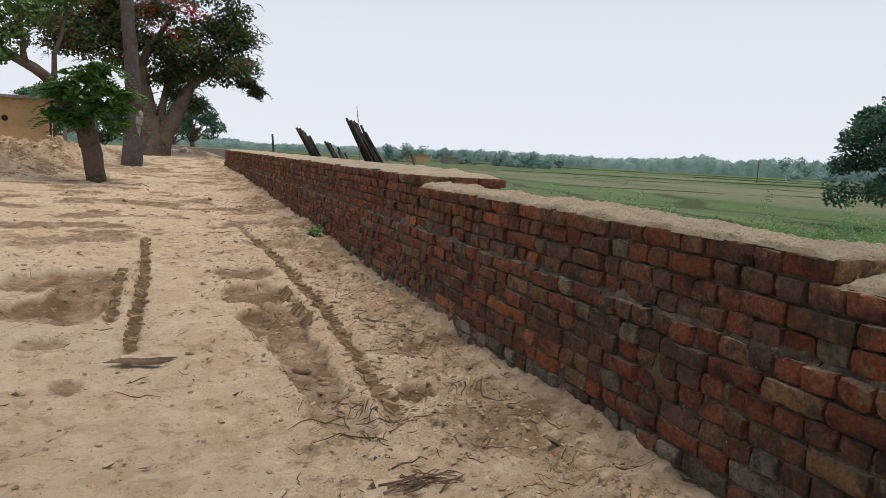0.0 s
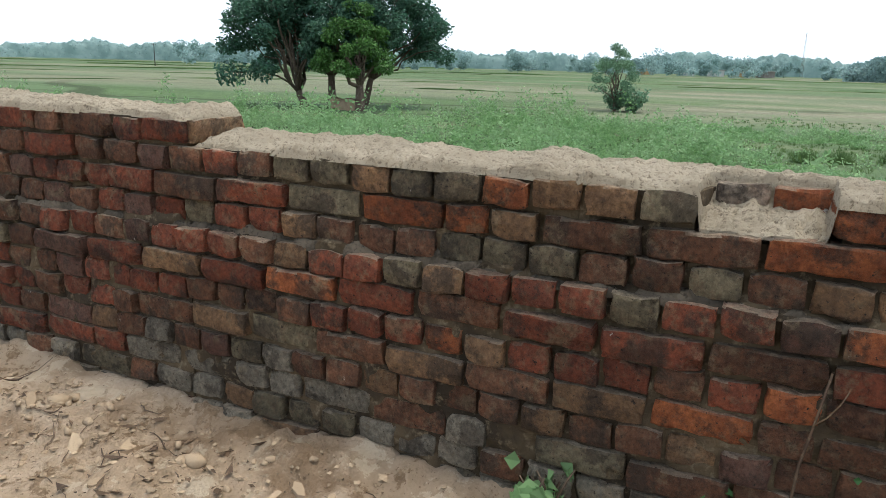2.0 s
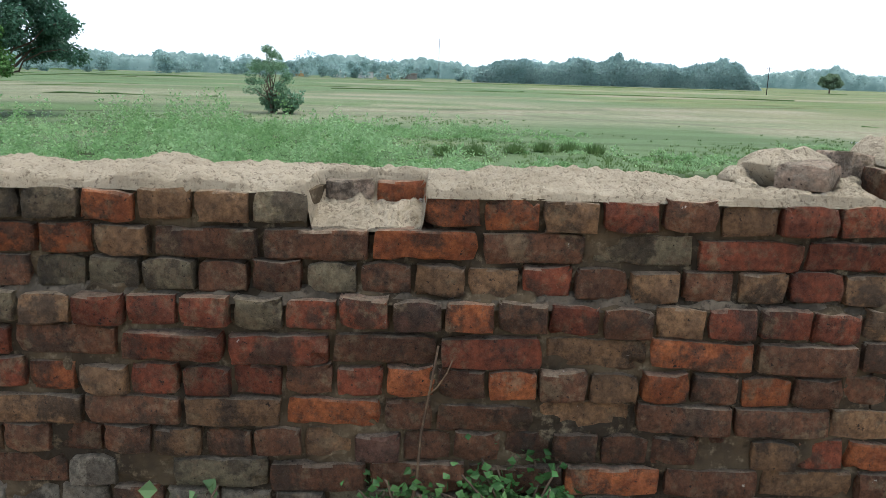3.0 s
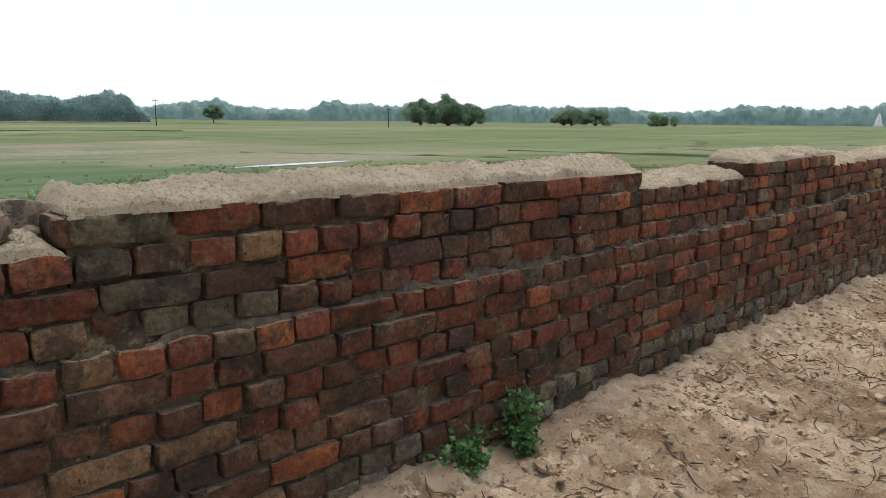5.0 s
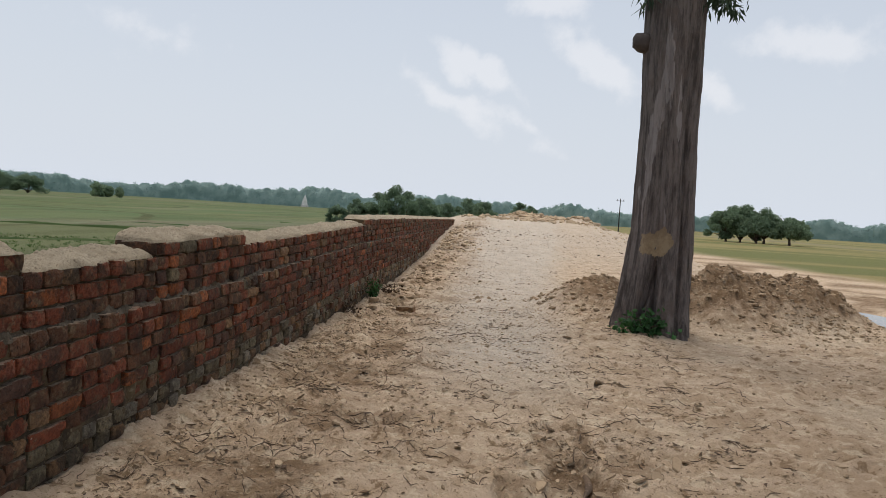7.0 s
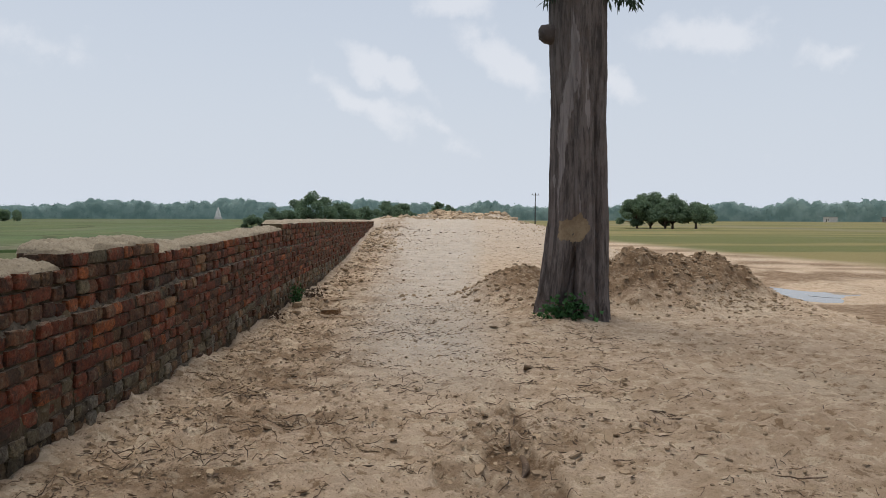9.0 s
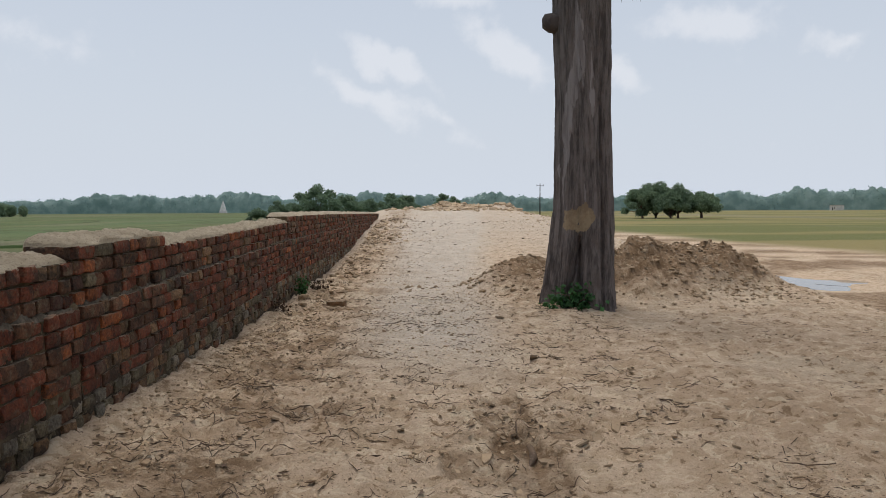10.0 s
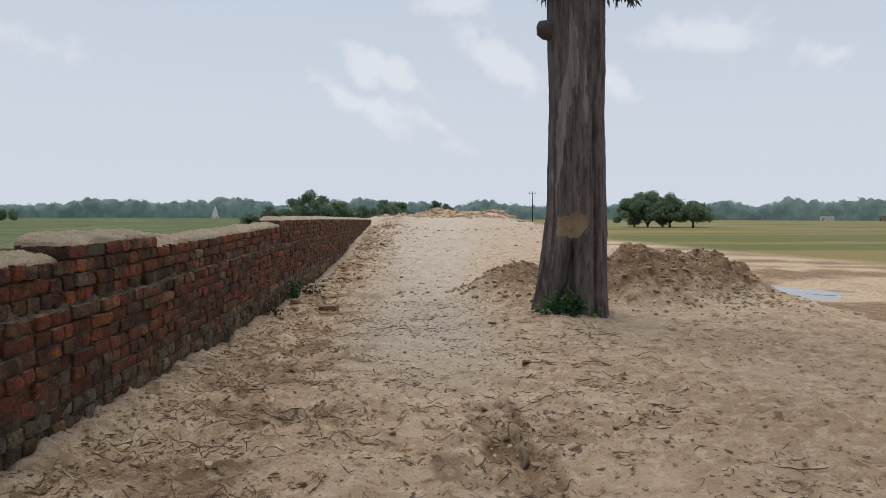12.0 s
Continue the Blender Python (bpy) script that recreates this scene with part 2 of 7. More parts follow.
def brick_material(name, c1, c2, c3, island):
    """Burnt clay with pits, a film of dust and rain stains that run on from brick to brick."""
    m, nodes, links, bsdf = material(name)
    vec = nodes.new("ShaderNodeTexCoord").outputs["Object"]
    geo = nodes.new("ShaderNodeNewGeometry")
    if island:
        rnd = geo.outputs["Random Per Island"]
    else:
        rnd = nodes.new("ShaderNodeObjectInfo").outputs["Random"]
    shift = nodes.new("ShaderNodeVectorMath")
    shift.operation = 'MULTIPLY_ADD'
    links.new(rnd, shift.inputs[0])
    shift.inputs[1].default_value = (37.0, 61.0, 23.0)
    links.new(vec, shift.inputs[2])
    vec, world_at = shift.outputs[0], geo.outputs["Position"]
    def part_of(fac, share):
        n = nodes.new("ShaderNodeMath")
        n.operation = 'MULTIPLY'
        links.new(fac, n.inputs[0])
        n.inputs[1].default_value = share
        return n.outputs[0]
    col = mix_node(nodes, links, ramp_node(nodes, links, noise_node(nodes, links, vec, 14.0, 7.0, 0.7), 0.39, 0.61), c1, c2)
    col = mix_node(nodes, links, part_of(ramp_node(nodes, links, noise_node(nodes, links, vec, 30.0, 7.0, 0.75), 0.50, 0.62), 0.7), col, c3)
    # black lichen and soot that run on over the joints
    col = mix_node(nodes, links, part_of(ramp_node(nodes, links, noise_node(nodes, links, world_at, 5.5, 9.0, 0.72), 0.51, 0.58), 0.72), col, (0.052, 0.04, 0.029))
    # smears of grey mortar and dust
    col = mix_node(nodes, links, part_of(ramp_node(nodes, links, noise_node(nodes, links, world_at, 9.0, 9.0, 0.72), 0.55, 0.62), 0.55), col, DUST)
    # dust that has settled on what lies flat
    flat_ = nodes.new("ShaderNodeSeparateXYZ")
    links.new(geo.outputs["Normal"], flat_.inputs[0])
    col = mix_node(nodes, links, part_of(ramp_node(nodes, links, flat_.outputs[2], 0.55, 0.95), 0.6), col, (0.34, 0.275, 0.20))
    pits_ = ramp_node(nodes, links, noise_node(nodes, links, vec, 80.0, 5.0, 0.7), 0.385, 0.33)
    col = mix_node(nodes, links, pits_, col, (0.04, 0.027, 0.02))
    spots_ = ramp_node(nodes, links, noise_node(nodes, links, world_at, 30.0, 4.0, 0.6), 0.72, 0.75)
    col = mix_node(nodes, links, spots_, col, (0.50, 0.45, 0.38))
    hsv = nodes.new("ShaderNodeHueSaturation")
    val = nodes.new("ShaderNodeMapRange")
    links.new(rnd, val.inputs[0])
    val.inputs[3].default_value, val.inputs[4].default_value = 0.75, 1.42
    grain_ = nodes.new("ShaderNodeMapRange")
    links.new(noise_node(nodes, links, vec, 62.0, 6.0, 0.75), grain_.inputs[0])
    grain_.inputs[1].default_value, grain_.inputs[2].default_value, grain_.inputs[3].default_value, grain_.inputs[4].default_value = 0.36, 0.64, 0.62, 1.42
    mott = nodes.new("ShaderNodeMath")
    mott.operation = 'MULTIPLY'
    links.new(val.outputs[0], mott.inputs[0])
    links.new(grain_.outputs[0], mott.inputs[1])
    links.new(mott.outputs[0], hsv.inputs["Value"])
    hsv.inputs["Saturation"].default_value = 1.05
    links.new(col, hsv.inputs["Color"])
    links.new(hsv.outputs[0], bsdf.inputs["Base Color"])
    bsdf.inputs["Roughness"].default_value = 0.92
    bsdf.inputs["Specular IOR Level"].default_value = 0.25
    b1 = bump_node(nodes, links, noise_node(nodes, links, vec, 45.0, 9.0, 0.78), 1.0, 0.03)
    b2 = bump_node(nodes, links, pits_, -1.0, 0.006, b1)
    links.new(bump_node(nodes, links, noise_node(nodes, links, vec, 170.0, 4.0, 0.75), 0.9, 0.0028, b2), bsdf.inputs["Normal"])
    return m


BRICK = {k: brick_material("brick_" + k, a, b, c, False) for k, (a, b, c) in BRICK_COLOURS.items()}
BRICK_FAR = {k: brick_material("brick_far_" + k, a, b, c, True) for k, (a, b, c) in BRICK_COLOURS.items()}
MORTAR = surface("mortar_joint", (0.12, 0.084, 0.046), (0.042, 0.03, 0.018), (0.22, 0.17, 0.105), 4.5, 38.0, 0.95, 1.0, 0.012, 90.0)
LEDGE_MORTAR = surface("ledge_mortar", (0.19, 0.15, 0.105), (0.10, 0.08, 0.056), (0.06, 0.047, 0.035), 14.0, 70.0, 0.96, 1.0, 0.03, 60.0)
def crumbly_mortar():
    """Dry sandy mortar full of crumbs and small hollows."""
    m, nodes, links, bsdf = material("mortar_top")
    vec = nodes.new("ShaderNodeTexCoord").outputs["Object"]
    crumb = noise_node(nodes, links, vec, 95.0, 6.0, 0.72)
    col = mix_node(nodes, links, ramp_node(nodes, links, noise_node(nodes, links, vec, 6.0), 0.38, 0.62), (0.49, 0.41, 0.295), (0.41, 0.34, 0.24))
    # shade in the hollows between crumbs is put into the colour
    col = mix_node(nodes, links, ramp_node(nodes, links, crumb, 0.47, 0.38), col, (0.25, 0.2, 0.14))
    col = mix_node(nodes, links, ramp_node(nodes, links, noise_node(nodes, links, vec, 26.0, 6.0, 0.7), 0.56, 0.66), col, (0.36, 0.295, 0.205))
    links.new(col, bsdf.inputs["Base Color"])
    bsdf.inputs["Roughness"].default_value = 0.97
    bsdf.inputs["Specular IOR Level"].default_value = 0.2
    links.new(bump_node(nodes, links, crumb, 1.0, 0.02), bsdf.inputs["Normal"])
    return m


CAP = crumbly_mortar()
BARK = surface("grey_bark", (0.10, 0.082, 0.073), (0.065, 0.053, 0.048), (0.14, 0.12, 0.108), 2.5, 14.0, 0.9, 0.9, 0.02, 30.0)
BARK_PALE = surface("pale_bark", (0.33, 0.29, 0.27), (0.25, 0.21, 0.19), (0.18, 0.14, 0.12), 5.0, 22.0, 0.85, 0.4, 0.01, 40.0)
BARK_BROWN = surface("brown_bark", (0.13, 0.095, 0.07), (0.085, 0.062, 0.047), (0.19, 0.15, 0.115), 2.0, 12.0, 0.92, 0.8, 0.02, 26.0)
MANGO = foliage("mango_leaves", (0.05, 0.118, 0.075), (0.082, 0.165, 0.105), 0.5, 0.6, 0.4, 0.35)
FRESH = foliage("fresh_leaves", (0.06, 0.14, 0.03), (0.09, 0.19, 0.045))
EUCA = foliage("eucalyptus_leaves", (0.05, 0.08, 0.045), (0.035, 0.06, 0.035))
FLAME = foliage("flame_tree_leaves", (0.06, 0.13, 0.04), (0.11, 0.19, 0.06))
BLOSSOM = foliage("red_blossom", (0.42, 0.045, 0.02), (0.26, 0.05, 0.025))
CANOPY = foliage("canopy_leaves", (0.045, 0.085, 0.032), (0.085, 0.125, 0.045), 0.5, 0.45, 0.45, 0.35)
PALELEAF = foliage("small_tree_leaves", (0.12, 0.22, 0.13), (0.18, 0.29, 0.17), 0.6, 0.8, 0.35, 0.4)
RUSTY = foliage("withered_leaves", (0.13, 0.085, 0.04), (0.16, 0.07, 0.04), 0.6, 0.5, 0.4, 0.35)
WEED = foliage("weed_leaves", (0.18, 0.31, 0.12), (0.28, 0.41, 0.2), 0.7, 0.5, 0.22, 0.5)
GRASS = foliage("grass_blades", (0.075, 0.13, 0.042), (0.12, 0.18, 0.065), 0.8, 0.3, 0.2, 0.5)
# leaf green made paler to hold the haze of distance in the colour
GROVE_HAZED = foliage("grove_leaves_hazed", (0.17, 0.245, 0.155), (0.23, 0.31, 0.19), 0.8, 0.08, 0.25, 0.5)
DARKWEED = foliage("dark_weed_leaves", (0.03, 0.09, 0.025), (0.055, 0.14, 0.04), 0.55, 3.0)
HERB = foliage("herb_leaves", (0.05, 0.13, 0.035), (0.10, 0.20, 0.06), 0.55, 6.0)
# blue-grey distance haze is put into this leaf colour
FARWOOD_HAZED = foliage("far_wood_leaves_hazed", (0.23, 0.34, 0.32), (0.36, 0.48, 0.455), 0.9, 0.10, 0.2, 0.5)
LITTER = surface("dead_leaves", (0.125, 0.08, 0.046), (0.07, 0.045, 0.029), (0.21, 0.145, 0.085), 8.0, 40.0, 0.85, 0.3, 0.004, 60.0, 0.4, True)
TWIG = surface("dry_twig", (0.13, 0.088, 0.056), (0.078, 0.054, 0.037), (0.19, 0.14, 0.10), 9.0, 50.0, 0.9, 0.4, 0.004, 60.0, 0.3, True)
CLOD = surface("dry_clods", (0.37, 0.275, 0.175), (0.30, 0.22, 0.14), (0.21, 0.15, 0.095), 3.0, 30.0, 0.97, 0.6, 0.01, 60.0, 0.25, True)
TREAD = surface("pressed_clay", (0.30, 0.21, 0.125), (0.23, 0.155, 0.09), (0.16, 0.11, 0.065), 3.0, 30.0, 0.97, 0.6, 0.01, 60.0, 0.25, True)
CLOD_PALE = surface("pale_clods", (0.55, 0.43, 0.29), (0.46, 0.345, 0.225), (0.33, 0.235, 0.15), 3.0, 30.0, 0.97, 0.6, 0.01, 60.0, 0.2, True)
POLEWOOD = surface("weathered_pole", (0.05, 0.04, 0.036), (0.03, 0.026, 0.024), (0.10, 0.085, 0.075), 3.0, 20.0, 0.85, 0.5, 0.01, 30.0, 0.3)
OCHRE = surface("ochre_plaster", (0.50, 0.335, 0.165), (0.43, 0.28, 0.135), (0.30, 0.21, 0.13), 0.9, 6.0, 0.92, 0.3, 0.01, 18.0)
CONCRETE = surface("grey_concrete", (0.30, 0.27, 0.24), (0.23, 0.205, 0.18), (0.14, 0.12, 0.105), 1.2, 9.0, 0.9, 0.4, 0.01, 30.0)
WHITE = surface("lime_wash", (0.66, 0.65, 0.62), (0.58, 0.57, 0.54), (0.45, 0.43, 0.40), 0.5, 3.0, 0.85, 0.2, 0.01, 10.0)
# near-black colour that stands in for the shade inside openings
OPENING_SHADE = surface("opening_shade_paint", (0.03, 0.026, 0.022), (0.02, 0.018, 0.016), (0.05, 0.04, 0.035), 1.0, 8.0, 0.9, 0.0)
STEEL = surface("dull_steel", (0.16, 0.155, 0.15), (0.12, 0.115, 0.11), (0.20, 0.15, 0.11), 2.0, 12.0, 0.6, 0.1, 0.002, 40.0)


def peeling_bark():
    """Furrowed dark bark, pale where it has peeled and tan where it was cut."""
    m, nodes, links, bsdf = material("peeling_bark")
    vec = nodes.new("ShaderNodeTexCoord").outputs["Object"]
    grain = nodes.new("ShaderNodeMapping")
    grain.inputs["Scale"].default_value = (1, 1, 0.12)
    links.new(vec, grain.inputs[0])
    fibre = noise_node(nodes, links, grain.outputs[0], 15.0, 8.0, 0.72)
    blotch = noise_node(nodes, links, vec, 4.0, 6.0, 0.7)

    def layer(key, lo, hi):
        n = nodes.new("ShaderNodeAttribute")
        n.attribute_name = key
        add = nodes.new("ShaderNodeMath")
        add.operation = 'MULTIPLY_ADD'
        links.new(noise_node(nodes, links, grain.outputs[0], 60.0, 5.0, 0.7), add.inputs[0])
        add.inputs[1].default_value = 0.8
        links.new(n.outputs["Fac"], add.inputs[2])
        return ramp_node(nodes, links, add.outputs[0], lo, hi)
    col = mix_node(nodes, links, ramp_node(nodes, links, fibre, 0.38, 0.62), (0.07, 0.059, 0.054), (0.20, 0.168, 0.152))
    col = mix_node(nodes, links, ramp_node(nodes, links, blotch, 0.5, 0.7), col, (0.135, 0.106, 0.092))
    col = mix_node(nodes, links, layer("pale", 0.75, 1.0), col, mix_node(nodes, links, ramp_node(nodes, links, fibre, 0.4, 0.6), (0.21, 0.18, 0.17), (0.31, 0.275, 0.26)))
    col = mix_node(nodes, links, layer("wound", 0.75, 0.98), col, mix_node(nodes, links, ramp_node(nodes, links, blotch, 0.4, 0.62), (0.33, 0.25, 0.155), (0.23, 0.165, 0.10)))
    links.new(col, bsdf.inputs["Base Color"])
    bsdf.inputs["Roughness"].default_value = 0.9
    bsdf.inputs["Specular IOR Level"].default_value = 0.2
    b1 = bump_node(nodes, links, fibre, 1.0, 0.05)
    links.new(bump_node(nodes, links, noise_node(nodes, links, vec, 70.0, 5.0, 0.7), 0.5, 0.008, b1), bsdf.inputs["Normal"])
    return m


PEELING = peeling_bark()


def ground_material():
    """Sand, damp clay, mown grass and stubble, laid out by the sheet's own cover layers."""
    m, nodes, links, bsdf = material("ground_cover")
    tc = nodes.new("ShaderNodeTexCoord")
    vec = tc.outputs["Object"]

    def layer(key):
        n = nodes.new("ShaderNodeAttribute")
        n.attribute_name = key
        return n.outputs["Fac"]
    fine = noise_node(nodes, links, vec, 34.0, 6.0, 0.7)
    mid = noise_node(nodes, links, vec, 3.2, 5.0, 0.6)
    big = noise_node(nodes, links, vec, 0.55, 4.0, 0.6)
    sand = mix_node(nodes, links, ramp_node(nodes, links, mid, 0.38, 0.64), (0.545, 0.405, 0.27), (0.63, 0.485, 0.345))
    sand = mix_node(nodes, links, ramp_node(nodes, links, big, 0.5, 0.68), sand, (0.58, 0.47, 0.34))
    sand = mix_node(nodes, links, ramp_node(nodes, links, fine, 0.58, 0.74), sand, (0.38, 0.285, 0.185))
    scuff = nodes.new("ShaderNodeMath")
    scuff.operation = 'MULTIPLY'
    links.new(ramp_node(nodes, links, noise_node(nodes, links, vec, 13.0, 9.0, 0.76), 0.52, 0.60), scuff.inputs[0])
    scuff.inputs[1].default_value = 0.6
    sand = mix_node(nodes, links, scuff.outputs[0], sand, (0.45, 0.335, 0.21))
    crumbs = noise_node(nodes, links, vec, 85.0, 4.0, 0.6)
    sand = mix_node(nodes, links, ramp_node(nodes, links, crumbs, 0.63, 0.68), sand, (0.24, 0.165, 0.105))
    clay = mix_node(nodes, links, ramp_node(nodes, links, mid, 0.4, 0.62), (0.20, 0.128, 0.072), (0.295, 0.20, 0.12))
    clay = mix_node(nodes, links, ramp_node(nodes, links, fine, 0.55, 0.68), clay, (0.13, 0.085, 0.05))
    crust = noise_node(nodes, links, vec, 7.5, 9.0, 0.72)
    broken = nodes.new("ShaderNodeMath")
    broken.operation = 'MULTIPLY'
    links.new(ramp_node(nodes, links, crust, 0.565, 0.60), broken.inputs[0])
    links.new(layer("trod"), broken.inputs[1])
    sand = mix_node(nodes, links, broken.outputs[0], sand, mix_node(nodes, links, ramp_node(nodes, links, fine, 0.4, 0.6), (0.23, 0.155, 0.09), (0.37, 0.26, 0.16)))
    flake = nodes.new("ShaderNodeMath")
    flake.operation = 'MULTIPLY'
    links.new(ramp_node(nodes, links, crust, 0.455, 0.425), flake.inputs[0])
    links.new(layer("trod"), flake.inputs[1])
    sand = mix_node(nodes, links, flake.outputs[0], sand, (0.68, 0.55, 0.39))
    torn = nodes.new("ShaderNodeMapRange")
    links.new(crust, torn.inputs[0])
    torn.inputs[1].default_value, torn.inputs[2].default_value, torn.inputs[3].default_value, torn.inputs[4].default_value = 0.40, 0.54, 0.78, 1.2
    damp = nodes.new("ShaderNodeMath")
    damp.operation, damp.use_clamp = 'MULTIPLY', True
    links.new(layer("clay"), damp.inputs[0])
    links.new(torn.outputs[0], damp.inputs[1])
    sand = mix_node(nodes, links, damp.outputs[0], sand, clay)
    worn_ = nodes.new("ShaderNodeMath")
    worn_.operation = 'MULTIPLY'
    links.new(layer("track"), worn_.inputs[0])
    links.new(ramp_node(nodes, links, fine, 0.66, 0.52), worn_.inputs[1])
    sand = mix_node(nodes, links, worn_.outputs[0], sand, mix_node(nodes, links, ramp_node(nodes, links, mid, 0.4, 0.6), (0.61, 0.535, 0.44), (0.53, 0.46, 0.37)))
    cells = nodes.new("ShaderNodeMapping")
    cells.inputs["Rotation"].default_value = (0, 0, radians(-8))
    cells.inputs["Scale"].default_value = (0.045, 0.016, 1)
    wobble = nodes.new("ShaderNodeVectorMath")
    wobble.operation = 'MULTIPLY_ADD'
    drift = nodes.new("ShaderNodeTexNoise")
    drift.inputs["Scale"].default_value = 0.05
    links.new(vec, drift.inputs["Vector"])
    links.new(drift.outputs["Color"], wobble.inputs[0])
    wobble.inputs[1].default_value = (9, 9, 0)
    links.new(vec, wobble.inputs[2])
    links.new(wobble.outputs[0], cells.inputs[0])
    plot = nodes.new("ShaderNodeTexVoronoi")
    plot.voronoi_dimensions = '2D'
    links.new(cells.outputs[0], plot.inputs["Vector"])
    plot.inputs["Scale"].default_value = 1.0
    rim = nodes.new("ShaderNodeTexVoronoi")
    rim.voronoi_dimensions, rim.feature = '2D', 'DISTANCE_TO_EDGE'
    links.new(cells.outputs[0], rim.inputs["Vector"])
    rim.inputs["Scale"].default_value = 1.0
    pick = nodes.new("ShaderNodeSeparateColor")
    links.new(plot.outputs["Color"], pick.inputs[0])
    # the flood plain: long strips of different green and bare mud
    strip = nodes.new("ShaderNodeMapping")
    strip.inputs["Rotation"].default_value = (0, 0, radians(12))
    strip.inputs["Scale"].default_value = (0.028, 0.006, 1)
    links.new(vec, strip.inputs[0])
    plots = noise_node(nodes, links, strip.outputs[0], 1.0, 5.0, 0.6)
    strip2 = nodes.new("ShaderNodeMapping")
    strip2.inputs["Rotation"].default_value = (0, 0, radians(-68))
    strip2.inputs["Scale"].default_value = (0.05, 0.008, 1)
    links.new(vec, strip2.inputs[0])
    plots2 = noise_node(nodes, links, strip2.outputs[0], 1.0, 5.0, 0.65)
    tuft = noise_node(nodes, links, vec, 1.7, 6.0, 0.7)
    grass = mix_node(nodes, links, ramp_node(nodes, links, tuft, 0.36, 0.62), (0.07, 0.107, 0.042), (0.1, 0.15, 0.058))
    grass = mix_node(nodes, links, ramp_node(nodes, links, plots2, 0.47, 0.6), grass, (0.08, 0.125, 0.053))
    grass = mix_node(nodes, links, ramp_node(nodes, links, plots, 0.58, 0.68), grass, (0.093, 0.128, 0.06))
    half = nodes.new("ShaderNodeMath")
    half.operation = 'MULTIPLY'
    links.new(ramp_node(nodes, links, pick.outputs[0], 0.45, 0.6), half.inputs[0])
    half.inputs[1].default_value = 0.35
    grass = mix_node(nodes, links, half.outputs[0], grass, (0.115, 0.115, 0.07))
    half = nodes.new("ShaderNodeMath")
    half.operation = 'MULTIPLY'
    links.new(ramp_node(nodes, links, pick.outputs[1], 0.5, 0.62), half.inputs[0])
    half.inputs[1].default_value = 0.5
    grass = mix_node(nodes, links, half.outputs[0], grass, (0.10, 0.16, 0.07))
    grass = mix_node(nodes, links, ramp_node(nodes, links, rim.outputs["Distance"], 0.030, 0.014), grass, (0.05, 0.07, 0.028))
    for turn_, wide_, lo_, hi_, share_, tone in ((-8, (0.30, 0.022, 1), 0.52, 0.58, 0.55, (0.05, 0.072, 0.03)), (80, (0.22, 0.018, 1), 0.54, 0.60, 0.4, (0.055, 0.075, 0.032)), (-5, (0.16, 0.012, 1), 0.56, 0.62, 0.5, (0.19, 0.185, 0.10))):
        rows_ = nodes.new("ShaderNodeMapping")
        rows_.inputs["Rotation"].default_value = (0, 0, radians(turn_))
        rows_.inputs["Scale"].default_value = wide_
        links.new(vec, rows_.inputs[0])
        line_ = nodes.new("ShaderNodeMath")
        line_.operation = 'MULTIPLY'
        links.new(ramp_node(nodes, links, noise_node(nodes, links, rows_.outputs[0], 1.0, 8.0, 0.7), lo_, hi_), line_.inputs[0])
        line_.inputs[1].default_value = share_
        grass = mix_node(nodes, links, line_.outputs[0], grass, tone)
    # rice stubble to the south, yellowest beside the wet flats
    spread = nodes.new("ShaderNodeSeparateXYZ")
    links.new(vec, spread.inputs[0])
    dry = ramp_node(nodes, links, spread.outputs[1], -10.0, -30.0)
    west = ramp_node(nodes, links, spread.outputs[0], -6.0, -18.0)
    keep_ = nodes.new("ShaderNodeMath")
    keep_.operation = 'MULTIPLY_ADD'
    links.new(west, keep_.inputs[0])
    keep_.inputs[1].default_value, keep_.inputs[2].default_value = 0.75, 0.2
    part_ = nodes.new("ShaderNodeMath")
    part_.operation = 'MULTIPLY'
    links.new(dry, part_.inputs[0])
    links.new(keep_.outputs[0], part_.inputs[1])
    swath = nodes.new("ShaderNodeMapping")
    swath.inputs["Rotation"].default_value = (0, 0, radians(9))
    swath.inputs["Scale"].default_value = (0.006, 0.055, 1)
    links.new(vec, swath.inputs[0])
    bands = noise_node(nodes, links, swath.outputs[0], 1.0, 6.0, 0.7)
    stubble = mix_node(nodes, links, ramp_node(nodes, links, bands, 0.42, 0.52), (0.16, 0.165, 0.06), (0.27, 0.225, 0.095))
    stubble = mix_node(nodes, links, ramp_node(nodes, links, bands, 0.62, 0.66), stubble, (0.34, 0.29, 0.16))
    grass = mix_node(nodes, links, part_.outputs[0], grass, stubble)
    mud = mix_node(nodes, links, ramp_node(nodes, links, tuft, 0.4, 0.6), (0.20, 0.178, 0.122), (0.28, 0.248, 0.178))
    grass = mix_node(nodes, links, layer("mud"), grass, mud)
    col = mix_node(nodes, links, layer("sand"), grass, sand)
    links.new(col, bsdf.inputs["Base Color"])
    bsdf.inputs["Roughness"].default_value = 0.96
    bsdf.inputs["Specular IOR Level"].default_value = 0.15
    b1 = bump_node(nodes, links, fine, 0.8, 0.02)
    b2 = bump_node(nodes, links, crust, 1.0, 0.055, b1)
    links.new(b2, bsdf.inputs["Normal"])
    return m


GROUND = ground_material()
wm, wnodes, wlinks, wb = material("still_water")
wb.inputs["Base Color"].default_value = (0.16, 0.14, 0.11, 1)
wb.inputs["Roughness"].default_value = 0.06
wlinks.new(bump_node(wnodes, wlinks, noise_node(wnodes, wlinks, wnodes.new("ShaderNodeTexCoord").outputs["Object"], 2.0), 0.03, 0.02), wb.inputs["Normal"])
WATER = wm

# ---------------------------------------------------------------- the lie of the land
FIELD = -1.2


